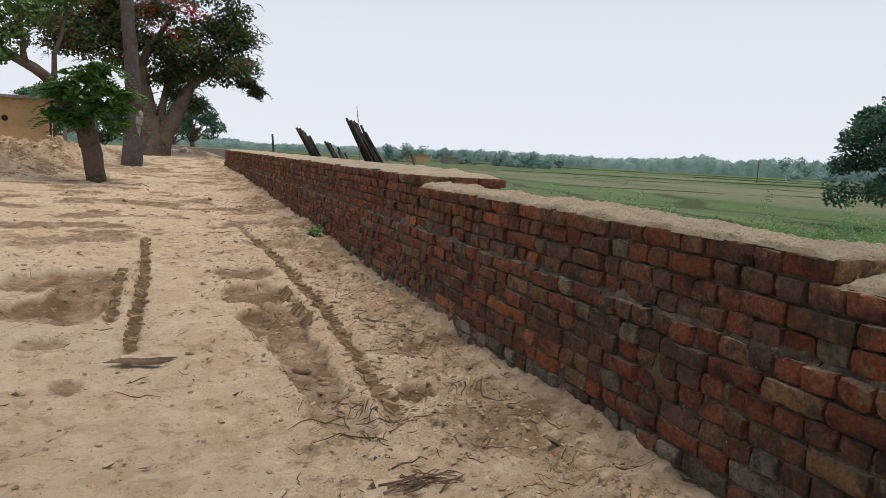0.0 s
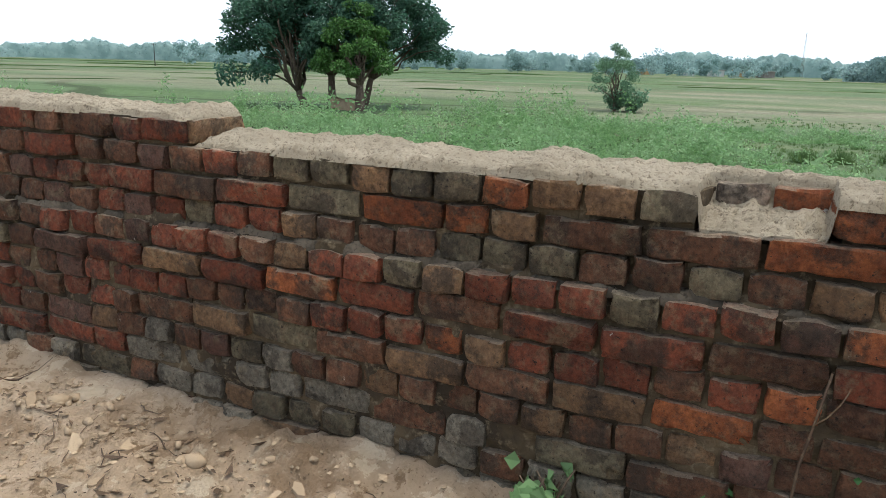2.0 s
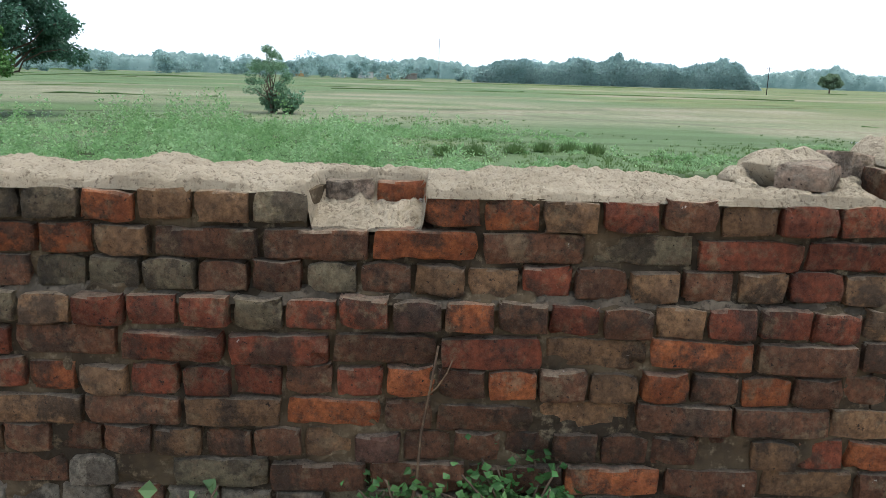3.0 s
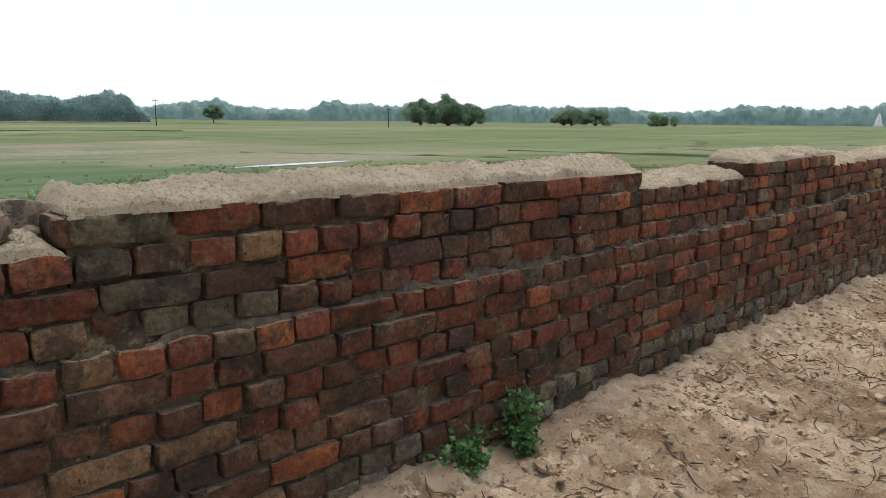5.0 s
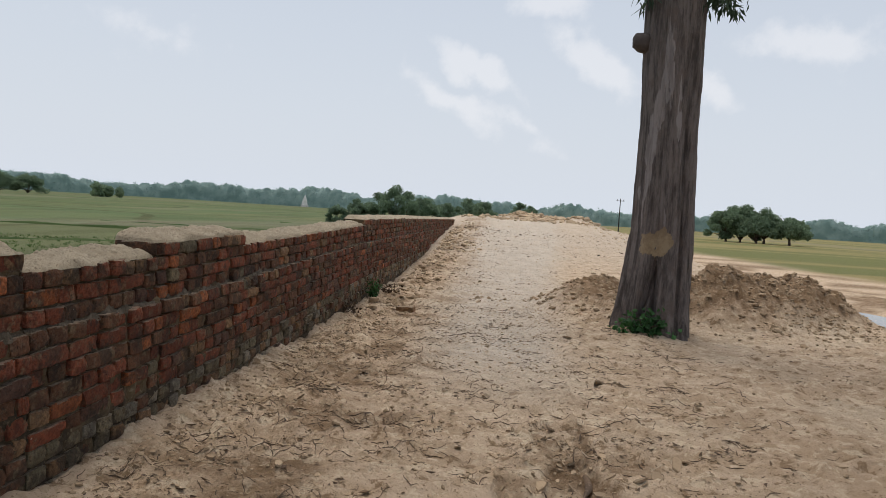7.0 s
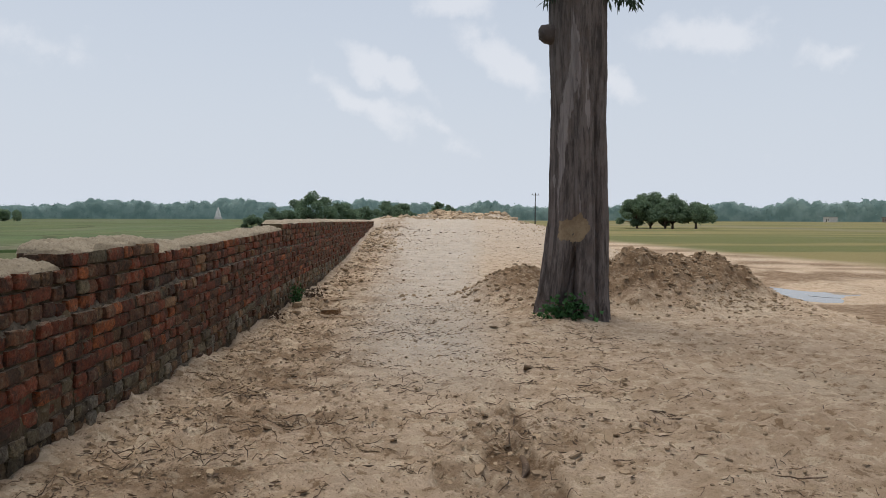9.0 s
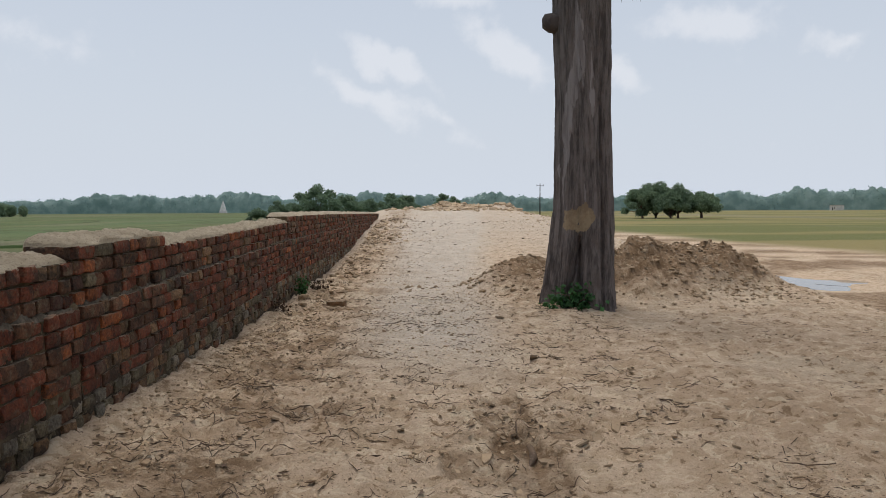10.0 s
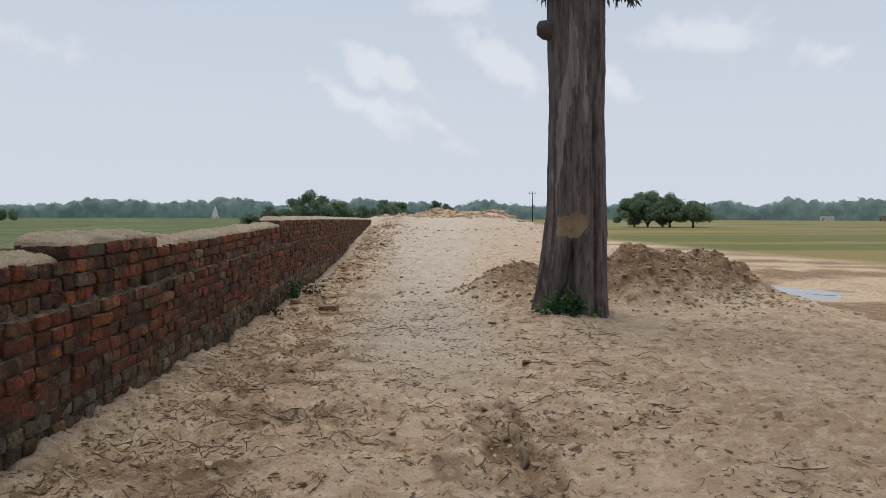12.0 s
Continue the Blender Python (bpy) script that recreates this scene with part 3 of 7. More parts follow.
def road_level(y):
    return np.interp(y, [-140, -90, -60, -46, -36, -28, -22, -17, -13, -9, -5, 0, 4, 7, 10, 14, 18, 24, 35, 50, 80, 130], [-1.0, -0.1, 0.9, 1.12, 1.02, 0.79, 0.44, 0.10, -0.06, -0.08, -0.04, 0.0, 0.03, 0.09, 0.16, 0.26, 0.34, 0.46, 0.56, 0.62, 0.5, 0.0])


def wall_bend(y):
    """How far the wall leaves its straight line."""
    return np.interp(y, [-30, -22, 18, 26], [-0.1, 0, 0, -0.1])


def wall_rise(y):
    """How far its courses climb."""
    return np.interp(y, [-28, -14, -10, -7.9, -6.6, -5.5, -5], [0.02, 0.09, 0.09, 0.055, 0.03, 0.01, 0.0])


def smooth(a, b, x):
    t = np.clip((x - a) / (b - a), 0, 1)
    return t * t * (3 - 2 * t)


def hump(x, y, cx, cy, rx, ry, turn=0.0):
    """A soft mound of height 1."""
    c, s_ = math.cos(turn), math.sin(turn)
    u, v = ((x - cx) * c + (y - cy) * s_) / rx, (-(x - cx) * s_ + (y - cy) * c) / ry
    return np.exp(-(u * u + v * v))


def rut(x, y, points, width):
    """1 on a line of points, falling to 0 at its sides, and the way along it."""
    best, along, run = np.full(np.shape(x), 9.0), np.zeros(np.shape(x)), 0.0
    for (ax, ay), (bx_, by_) in zip(points[:-1], points[1:]):
        ln = math.hypot(bx_ - ax, by_ - ay)
        t = np.clip(((x - ax) * (bx_ - ax) + (y - ay) * (by_ - ay)) / ln ** 2, 0, 1)
        d = np.hypot(x - ax - t * (bx_ - ax), y - ay - t * (by_ - ay))
        along = np.where(d < best, run + t * ln, along)
        best = np.minimum(best, d)
        run += ln
    return np.exp(-(best / width) ** 2), along


TRACKS = [([(-1.86, 4.3), (-1.84, 6.3), (-1.9, 8.6)], 0.05), ([(-2.0, 5.0), (-2.02, 6.7)], 0.05), ([(-0.73, 3.05), (-0.68, 3.9), (-0.65, 5.3), (-0.68, 6.9), (-0.85, 10.0)], 0.055),
          ([(-0.80, 4.7), (-0.83, 5.9)], 0.045), ([(-2.18, -3.6), (-2.26, -5.1)], 0.05)]
# middle, half widths, depth, and how damp the floor is
PITS = [(-2.36, 5.25, 0.34, 0.36, 0.06, 0.9), (-2.42, 6.25, 0.40, 0.42, 0.05, 0.85), (-2.2, 5.75, 0.2, 0.5, 0.04, 0.8), (-1.04, 6.5, 0.24, 0.34, 0.035, 0.85), (-1.05, 5.7, 0.25, 0.42, 0.05, 0.95), (-1.0, 4.9, 0.2, 0.46, 0.06, 0.95),
        (-0.98, 4.0, 0.14, 0.75, 0.035, 0.75), (-0.95, 3.1, 0.13, 0.3, 0.02, 0.5), (-2.14, -3.9, 0.15, 0.5, 0.035, 0.75), (-2.1, -4.75, 0.13, 0.35, 0.03, 0.65), (-2.42, -4.4, 0.14, 0.2, 0.02, 0.55), (-1.9, -3.9, 0.14, 0.25, 0.02, 0.5), (-0.55, 3.3, 0.1, 0.1, 0.03, 0.9), (-2.3, 4.5, 0.12, 0.12, 0.02, 0.6), (-2.1, 3.75, 0.07, 0.12, 0.015, 0.6)]


def land(x, y):
    """The height of the ground, and how much of it is sand, clay and mud."""
    x, y = np.asarray(x, float), np.asarray(y, float)
    face = wall_bend(y)
    road = road_level(y)
    # the dam that carries the road, steep towards the plain behind the wall
    east = smooth(0.5, 3.6, x - face)
    edge = np.interp(y, [-140, -40, -16, -11.5, -8, -5, 0, 6, 20, 40, 140], [-7.0, -6.0, -6.4, -6.9, -6.5, -7.0, -8.0, -9.0, -14, -26, -26])
    reach = np.interp(y, [-60, -20, -14, -7, 6, 40], [5.0, 4.6, 3.6, 3.8, 12.0, 14.0])
    west = smooth(0, 1, (edge - x) / reach)
    h = road * (1 - east) * (1 - west) + FIELD * np.maximum(east, west)
    z = h
    on = (1 - east) * (1 - west)
    # bank of loose earth against the wall
    foot = np.interp(y, [-28, -24, -19, -14, -9, -6, -3.5, 0, 4, 9, 60], [0.0, 0.02, 0.03, 0.06, 0.08, 0.10, 0.11, 0.13, 0.11, 0.12, 0.1])
    near = np.exp(-np.abs(x - face) / 0.34)
    z = z + foot * near * (x < face + 0.4) * (0.8 + 0.9 * fbm(x * 3, y * 2.2, 3, 11))
    # rolling and clods
    z = z + on * (0.05 * fbm(x * 0.5, y * 0.5, 3, 3) + 0.045 * fbm(x * 2.1, y * 2.1, 3, 5) + 0.05 * fbm(x * 5, y * 6.5, 3, 8) + 0.03 * np.maximum(fbm(x * 13, y * 17, 2, 10), -0.08))
    z = z - on * 0.16 * np.maximum(-fbm(x * 3.3, y * 3.3, 2, 9) - 0.14, 0)
    south = smooth(0.6, -0.6, y)
    band = np.clip(1.2 - np.abs(x - face + 0.25 + 0.45 * south) / (0.38 + 0.32 * south), 0, 1)
    trodden = smooth(-0.6, -2.6, y) * (0.5 + 0.5 * smooth(-0.05, 0.12, fbm(x * 0.9, y * 0.9, 3, 19)))
    rough_at = on * np.clip(band + trodden * 0.7 + 0.25 * hump(x, y, -0.9, 2.4, 0.8, 1.0) + 0.2, 0, 1)
    lumps = np.maximum(fbm(x * 9, y * 9, 3, 21), 0)
    z = z + rough_at * (0.14 * lumps + 0.07 * np.maximum(fbm(x * 19, y * 19, 2, 31), 0))
    tear = 0.5 - np.abs(fbm(x * 11 + 2 * fbm(x * 5, y * 5, 2, 33), y * 15, 3, 35)) * 4
    z = z + on * np.clip(0.25 + band + 0.5 * trodden, 0, 1) * (0.022 * np.maximum(tear, -0.3) * smooth(-0.05, 0.08, fbm(x * 2.3, y * 2.3, 2, 37)) + 0.03 * np.maximum(fbm(x * 31, y * 37, 2, 39), -0.03))
    clay = np.clip(rough_at * 0.5 * smooth(-0.02, 0.14, fbm(x * 2.6, y * 3.4, 5, 17)) * (0.45 + 0.55 * band) + (0.30 - 0.14 * south) * band * on + 0.10 * trodden * smooth(-12, -8, y) * on, 0, 1)
    clay = np.maximum(clay, on * 0.34 * smooth(-2.2, -3.4, x) * smooth(-9.5, -7, y) * smooth(0.5, -1.5, y) * (0.7 + 1.2 * fbm(x * 0.8, y * 0.8, 4, 57)))
    wob, wob2 = fbm(x * 4, y * 4, 5, 41), fbm(x * 4, y * 4, 5, 43)
    for cx, cy, rx, ry, deep, damp in PITS:
        d = (np.abs((x - cx) / rx) ** 2.6 + np.abs((y - cy) / ry) ** 2.6) ** (1 / 2.6) + 0.55 * wob + 0.3 * wob2
        q = smooth(1.06, 0.94, d + 0.35 * fbm(x * 13, y * 13, 2, 47))
        z = z - deep * q * (0.75 + 0.25 * smooth(0.9, 0.4, d)) + 0.014 * smooth(1.35, 1.1, d) * (1 - q)
        clay = np.maximum(clay, damp * (1 + 1.2 * wob2) * q)
    for pts, width in TRACKS:
        t, along = rut(x + 0.03 * fbm(x * 6, y * 6, 2, 51), y, pts, width)
        z = z - 0.018 * t
        wide, _ = rut(x, y, pts, width * 2.2)
        z = z + 0.02 * (wide - t)
        clay = np.maximum(clay, 0.75 * smooth(0.3, 0.8, t))
    # heaps of dug earth
    heap = 0.66 * hump(x, y, -4.7, -10.9, 1.1, 0.8, 0.3) + 0.58 * hump(x, y, -6.1, -11.4, 0.66, 0.6, 0.4) + 0.42 * hump(x, y, -3.1, -11.4, 0.6, 0.9) + 0.18 * hump(x, y, -3.3, -9.6, 0.5, 0.5)
    heap = heap + 0.8 * hump(x, y, -5.6, 18.6, 1.3, 1.1) + 0.55 * hump(x, y, -4.1, 19.6, 0.7, 1.0) + 0.6 * hump(x, y, -7.8, 18, 1.6, 1.4) + 0.4 * hump(x, y, -3.6, 25, 1.0, 1.6) + 0.3 * hump(x, y, -1.6, 37, 2, 2)
    heap = heap + 0.30 * hump(x, y, -3.2, -42, 1.7, 1.6) + 0.3 * hump(x, y, -6.0, -40, 1.5, 1.5) + 0.10 * hump(x, y, -0.9, -27, 0.6, 3)
    heap = heap + 0.16 * np.exp(-((x + 16.6 + 0.8 * fbm(x * 0.3, y * 0.3, 2, 64)) / 0.55) ** 2) * smooth(-36, -31, y) * smooth(-17, -20, y) + 0.12 * hump(x, y, -14.6, -30, 0.6, 3.0, 0.3)
    heap = heap + 0.10 * hump(x, y, -2.8, -8.6, 0.9, 0.35, 0.4)
    z = z + heap * (1 + 0.9 * fbm(x * 1.9, y * 1.9, 4, 61)) + np.minimum(heap, 0.5) * (0.75 * np.maximum(fbm(x * 4, y * 4, 4, 63), -0.1) + 0.5 * np.maximum(fbm(x * 11, y * 11, 3, 66), -0.06))
    clay = np.maximum(clay, np.clip(heap * 2.4, 0, 0.9) * smooth(40, 5, np.abs(y + 5)))
    clay = np.maximum(clay, 0.7 * hump(x, y, -2.2, 22, 1.6, 6) * smooth(-0.05, 0.1, fbm(x * 1.5, y * 0.8, 4, 65)))
    clay = np.maximum(clay, 0.8 * smooth(0.06, 0.13, fbm(x * 1.7, y * 2.0, 6, 67)) * smooth(6, 9, y) * on)
    plain = np.maximum(east, west)
    z = z + plain * (0.10 * fbm(x * 0.12, y * 0.12, 3, 71) + 0.05 * fbm(x * 0.7, y * 0.7, 3, 73)) * smooth(900, 60, np.hypot(x, y)) * (1 - hump(x, y, -14, -24, 4, 7)) * (1 - hump(x, y, 30.5, -21.5, 2, 7))
    spread = np.interp(y, [-60, -40, -12, 0, 10], [-20, -24, -24, -16, -18]) - 4.5 * fbm(x * 0.12, y * 0.12, 4, 81)
    sand = smooth(spread - 3.0, spread + 1.0, x) * (1 - smooth(0.5, 1.5, x - face + 0.8 * fbm(x, y, 3, 83))) * smooth(-150, -110, y) * smooth(170, 140, y)
    mud = smooth(0.11, 0.18, fbm(x * 0.035 + 3.3, y * 0.012, 4, 91)) * plain * 0.4
    # the bare strips beyond the small tree, and the wet hollow beside the road
    mud = np.maximum(mud, 0.8 * smooth(0.45, 0.75, hump(x + 9 * fbm(x * 0.1, y * 0.1, 3, 92), y, 62, -14, 6, 40)) * smooth(-0.12, 0.06, fbm(x * 0.3, y * 0.06, 3, 94)) * plain)
    for sx, sy, wide_, long_s, turn_, seed_ in ((49.5, -14, 3.0, 26, 0.03, 95), (55, -2, 1.6, 14, 0.06, 96), (84, -6, 3.2, 34, 0.10, 98), (70, 20, 1.8, 22, 0.0, 99), (120, -60, 6, 50, 0.3, 100), (135, 30, 5, 60, 0.0, 102), (180, -40, 8, 90, 0.1, 103), (95, 70, 4, 40, -0.4, 104)):
        mud = np.maximum(mud, 0.75 * smooth(0.35, 0.5, hump(x + 0.5 * wide_ * fbm(x * 0.15, y * 0.15, 3, seed_), y, sx, sy, wide_, long_s, turn_)) * smooth(-0.2, 0.0, fbm(x * 0.5, y * 0.12, 3, seed_ + 20)) * plain)
    mud = np.maximum(mud, 0.7 * smooth(0.4, 0.7, hump(x, y, 36, -26, 7, 14) + 0.6 * fbm(x * 0.2, y * 0.2, 3, 93)) * plain)
    z = z - 0.16 * hump(x, y, -13.4, -24.1, 1.3, 3.6, 0.1) - 0.14 * hump(x, y, -16.4, -23.6, 1.7, 0.8)
    flat = west * smooth(-12, -16, y) * sand
    clay = np.maximum(clay, 0.8 * flat * smooth(0.02, 0.07, fbm(x * 0.30, y * 0.55, 5, 97)))
    return z, sand, clay, mud, np.clip(rough_at + 0.35 * on + np.minimum(heap, 0.6) + 0.8 * flat, 0, 1)


def graded(lo, a, b, hi, step, growth):
    """Grid lines: even between a and b, ever wider outside."""
    out = list(np.arange(a, b + step / 2, step))
    s_, v = step, out[-1]
    while v < hi:
        s_ *= growth
        v += s_
        out.append(min(v, hi))
    s_, v, low = step, a, []
    while v > lo:
        s_ *= growth
        v -= s_
        low.append(max(v, lo))
    return np.array(low[::-1] + out)


gx = np.concatenate([graded(-1600, -7.2, -3.0, -3.0, 0.042, 1.07), np.arange(-2.97, -1.3, 0.028), graded(-1.28, -1.28, 0.13, 1600, 0.019, 1.08)])
gy = np.concatenate([graded(-1600, -12.6, -5.0, -5.0, 0.042, 1.055), graded(-4.97, -4.97, 5.6, 5.6, 0.027, 1.04), graded(5.63, 5.63, 10.0, 10.0, 0.036, 1.04), graded(10.07, 10.07, 24.0, 1600, 0.08, 1.06)])
GX, GY = np.meshgrid(gx, gy, indexing="ij")
gz, gsand, gclay, gmud, gtrod = land(GX, GY)
ground_mesh = mesh_of("ground", np.stack([GX.ravel(), GY.ravel(), gz.ravel()], 1), grid_faces(len(gx), len(gy)), [GROUND], None, True)
gtrack = np.clip(smooth(1.15, 0.35, np.abs(GX + np.interp(GY, [-60, -30, -12, -5], [3.0, 2.6, 1.75, 1.7]) + 0.3 * fbm(GX * 0.7, GY * 0.5, 3, 55)) * np.interp(GY, [-40, -12, -6], [0.5, 0.9, 1.2])) * smooth(-4.5, -8, GY)
                 + 0.6 * smooth(-14, -24, GY) * smooth(-9, -6, GX), 0, 1) * gsand * (1 - gclay)
for key, values in (("sand", gsand), ("clay", gclay), ("mud", gmud), ("trod", gtrod), ("track", gtrack)):
    ground_mesh.attributes.new(key, 'FLOAT', 'POINT').data.foreach_set("value", values.ravel().astype(np.float32))
ground = thing("ground", "pale sandy dirt road on a low dam above green flood plain", "ground", kind="structure", data=ground_mesh)


def level(x, y):
    return float(land(np.array([x]), np.array([y]))[0][0])


def pool(name, cx, cy, rx, ry, turn, z, label, seed):
    a = np.linspace(0, 2 * np.pi, 48, endpoint=False)
    r = 1 + 0.35 * fbm(np.cos(a) * 1.7 + seed, np.sin(a) * 1.7, 3, seed)
    px, py = rx * r * np.cos(a), ry * r * np.sin(a)
    v = np.stack([np.append(px, 0), np.append(py, 0), np.zeros(49)], 1)
    f = np.stack([np.full(48, 48), np.arange(48), (np.arange(48) + 1) % 48], 1)
    return thing(name, label, "water", pose(cx, cy, z, 0, 0, turn), kind="structure", data=mesh_of(name, v, f, [WATER]))


pool("water", 30.5, -21.5, 0.5, 4.2, 10, FIELD + 0.02, "strip of standing rainwater in the flooded field", 5)
pool("water", -13.4, -24.1, 1.9, 5.0, -6, FIELD - 0.08, "shallow muddy puddle beside the sandy road", 3)
pool("water", -16.4, -23.6, 2.4, 1.2, 20, FIELD - 0.075, "thin film of water on the muddy flat", 7)


# ---------------------------------------------------------------- the brick wall
PITCH = 0.075
LEDGE = 3.5
GAP = (-0.006, 0.243)
# colours of the bricks, course by course, from the broken step at y = 1.8 on; capitals are stretchers
LAID = {
    0: (-1.0, -3.26, "GRDDORDRRR"),
    1: (1.81, 0.24, "pdrdggtggottg"),
    1.5: (0.0, -1.51, "ootrdtrrgdrt"),
    2: (1.75, -1.52, "DRGOotDDODGRRGP"),
    3: (1.76, -1.49, "rgrrtdddgggddgdttrdtdtrtdggg"),
    4: (1.76, -1.52, "rrrdtrrgtrrrgrrpodrdtrrrtorto"),
    5: (1.79, -1.42, "TRORDRRDRTODDrr"),
    6: (1.85, -1.48, "rrddddrrrotrrrdrododtododdodod"),
    7: (1.83, -1.35, "DTGDTDTOdDTDDTT"),
    8: (1.80, -1.62, "sdpgsddtdddtddtpdddddddtroddddd"),
    9: (1.89, -1.65, "SSssSDsgGDDDODTDDO"),
}
STRETCHER_COURSES = (0, 2, 5, 7, 9)


def course_top(i, y):
    return 0.875 - (i - 1) * PITCH + wall_rise(y)


def brick_form(w, d, h, seed):
    """A hand-moulded brick with worn, chipped arrises; its front is at x = 0 and it reaches back to x = d."""
    r = np.random.default_rng(seed)
    inner = 4 if w < 0.15 else 7
    bev = 0.0042
    us = np.concatenate([[-w / 2], np.linspace(-w / 2 + bev, w / 2 - bev, inner), [w / 2]])
    vs = np.array([-h / 2, -h / 2 + bev, 0.002, h / 2 - bev, h / 2])
    U, V = np.meshgrid(us, vs, indexing="ij")
    n, m = U.shape
    ring = ((np.arange(n) % (n - 1) == 0)[:, None] * 1 + (np.arange(m) % (m - 1) == 0)[None] * 1)
    edge = np.minimum(np.minimum(np.arange(n), n - 1 - np.arange(n))[:, None], np.minimum(np.arange(m), m - 1 - np.arange(m))[None])
    X = np.array([0.0, 0.0042, 0.009])[ring] + r.normal(0, 0.0012, U.shape) + np.abs(r.normal(0, 0.0022, U.shape)) * (ring > 0)
    Y, Z = U + r.normal(0, 0.0012, U.shape), V + r.normal(0, 0.001, U.shape)
    # the arris next to the bevel is knocked back unevenly
    worn = np.abs(r.normal(0, 0.0038, U.shape)) * (edge == 1)
    X = X + worn * 0.7
    Y, Z = Y - np.sign(U) * worn * (np.abs(U) > w * 0.4), Z - np.sign(V) * worn * (np.abs(V) > h * 0.3)
    corner = (np.abs(U) > w * 0.5 - 1.2 * bev) & (np.abs(V) > h * 0.5 - 1.2 * bev)
    soft_ = np.abs(r.normal(0.002, 0.0016, U.shape)) * corner
    Y, Z, X = Y - np.sign(U) * soft_, Z - np.sign(V) * soft_ * 0.8, X + 0.4 * soft_
    # bowed faces, as drawn from a worn mould
    Z = Z + r.normal(0, 0.0022) * (2 * U / w) ** 2 + r.normal(0, 0.0025) * U / w
    Y = Y + r.normal(0, 0.0025) * V / h
    X = X + r.normal(0, 0.003) * U / w + r.normal(0, 0.003) * V / h
    # broken corners and a bite out of one edge
    for _ in range(int(r.integers(0, 3))):
        a, b = int(r.choice([0, n - 1])), int(r.choice([0, m - 1]))
        ai, bi = (1 if a == 0 else n - 2), (1 if b == 0 else m - 2)
        k = r.uniform(0.006, 0.016)
        X[a, b] += k * 1.3
        X[ai, bi] += k * 0.7
        X[ai, b] += k * 0.6
        X[a, bi] += k * 0.6
        Y[a, b] *= 1 - k / w
        Z[a, b] *= 1 - 1.2 * k / h
    if r.uniform() < 0.5:
        a, b = int(r.integers(1, n - 1)), int(r.choice([0, m - 1]))
        X[a, b] += 0.008
        Z[a, b] *= 0.86
    X = X - np.median(X)
    verts = np.stack([X, Y, Z], 2).reshape(-1, 3)
    idx = np.arange(n * m).reshape(n, m)
    quads = [(idx[i, j], idx[i, j + 1], idx[i + 1, j + 1], idx[i + 1, j]) for i in range(n - 1) for j in range(m - 1)]
    loop = list(idx[0, :]) + list(idx[1:, -1]) + list(idx[-1, :-1][::-1]) + list(idx[1:-1, 0][::-1])
    back = verts[loop].copy()
    back[:, 0] = d
    base = len(verts)
    verts = np.concatenate([verts, back])
    k = len(loop)
    quads += [(loop[i], base + i, base + (i + 1) % k, loop[(i + 1) % k]) for i in range(k)]
    verts = np.concatenate([verts, [(d, 0, 0)]])
    quads += [(base + k, base + (i + 2) % k, base + i + 1, base + i) for i in range(0, k, 2)]
    return verts, np.array(quads)


def crisp(me, degrees=24):
    """Smooth shading that breaks at the edges."""
    me.set_sharp_from_angle(angle=radians(degrees))
    return me


FORMS = {False: [brick_form(0.109, 0.11, 0.0655, 100 + k) for k in range(10)], True: [brick_form(0.221, 0.11, 0.0655, 200 + k) for k in range(10)]}
NOMINAL = {False: 0.118, True: 0.230}
BRICK_MESH = {(kind, st, k): crisp(mesh_of("brick", *FORMS[st][k], [BRICK[kind]], None, True)) for kind in BRICK for st in (False, True) for k in range(10)}


def brick_colour(y, i, r):
    if i >= 10 and y < 0:
        names, odds = "gdst", (0.4, 0.3, 0.15, 0.15)
    elif i >= 10:
        names, odds = "sgdt", (0.55, 0.25, 0.1, 0.1)
    elif y > 1.5:
        names, odds = "rdptgo", (0.44, 0.30, 0.10, 0.07, 0.06, 0.03)
    elif y > -12:
        names, odds = "drotgp", (0.33, 0.48, 0.06, 0.04, 0.02, 0.07)
    else:
        names, odds = "drpg", (0.45, 0.35, 0.12, 0.08)
    return names[int(np.searchsorted(np.cumsum(odds), r.uniform(0, 0.999)))]


def lay_course(i, y_hi, y_lo):
    """Bricks of one course from y_hi down to y_lo: (middle, width, colour, stretcher)."""
    r = np.random.default_rng(900 + i + int(10 * (y_hi + 50)))
    out = []

    def run(top, low):
        y = top
        while y > low + 0.02:
            st = r.uniform() < (0.52 if i in STRETCHER_COURSES else 0.10)
            w = NOMINAL[st] * r.uniform(0.95, 1.06)
            if y - w < low + 0.05:
                w = y - low
                st = w > 0.17
            out.append((y - w / 2, w, brick_colour(y, i, r), st))
            y -= w
    y = y_hi
    for key in (i, i + 0.5):
        if key not in LAID or y_lo >= LAID[key][0] or y_hi <= LAID[key][1]:
            continue
        a, b, text = LAID[key]
        if y > a and not (i == 1 and key > i):
            run(y, a)
        unit, at = (a - b) / sum(1.92 if c.isupper() else 1.0 for c in text), a
        for c in text:
            w = unit * (1.92 if c.isupper() else 1.0)
            if y_lo < at - w / 2 <= y_hi:
                out.append((at - w / 2, w, c.lower(), c.isupper()))
            at -= w
        y = b
    if y > y_lo + 0.02 and not (i == 1 and y == LAID[1][1]):
        run(y, y_lo)
    return out


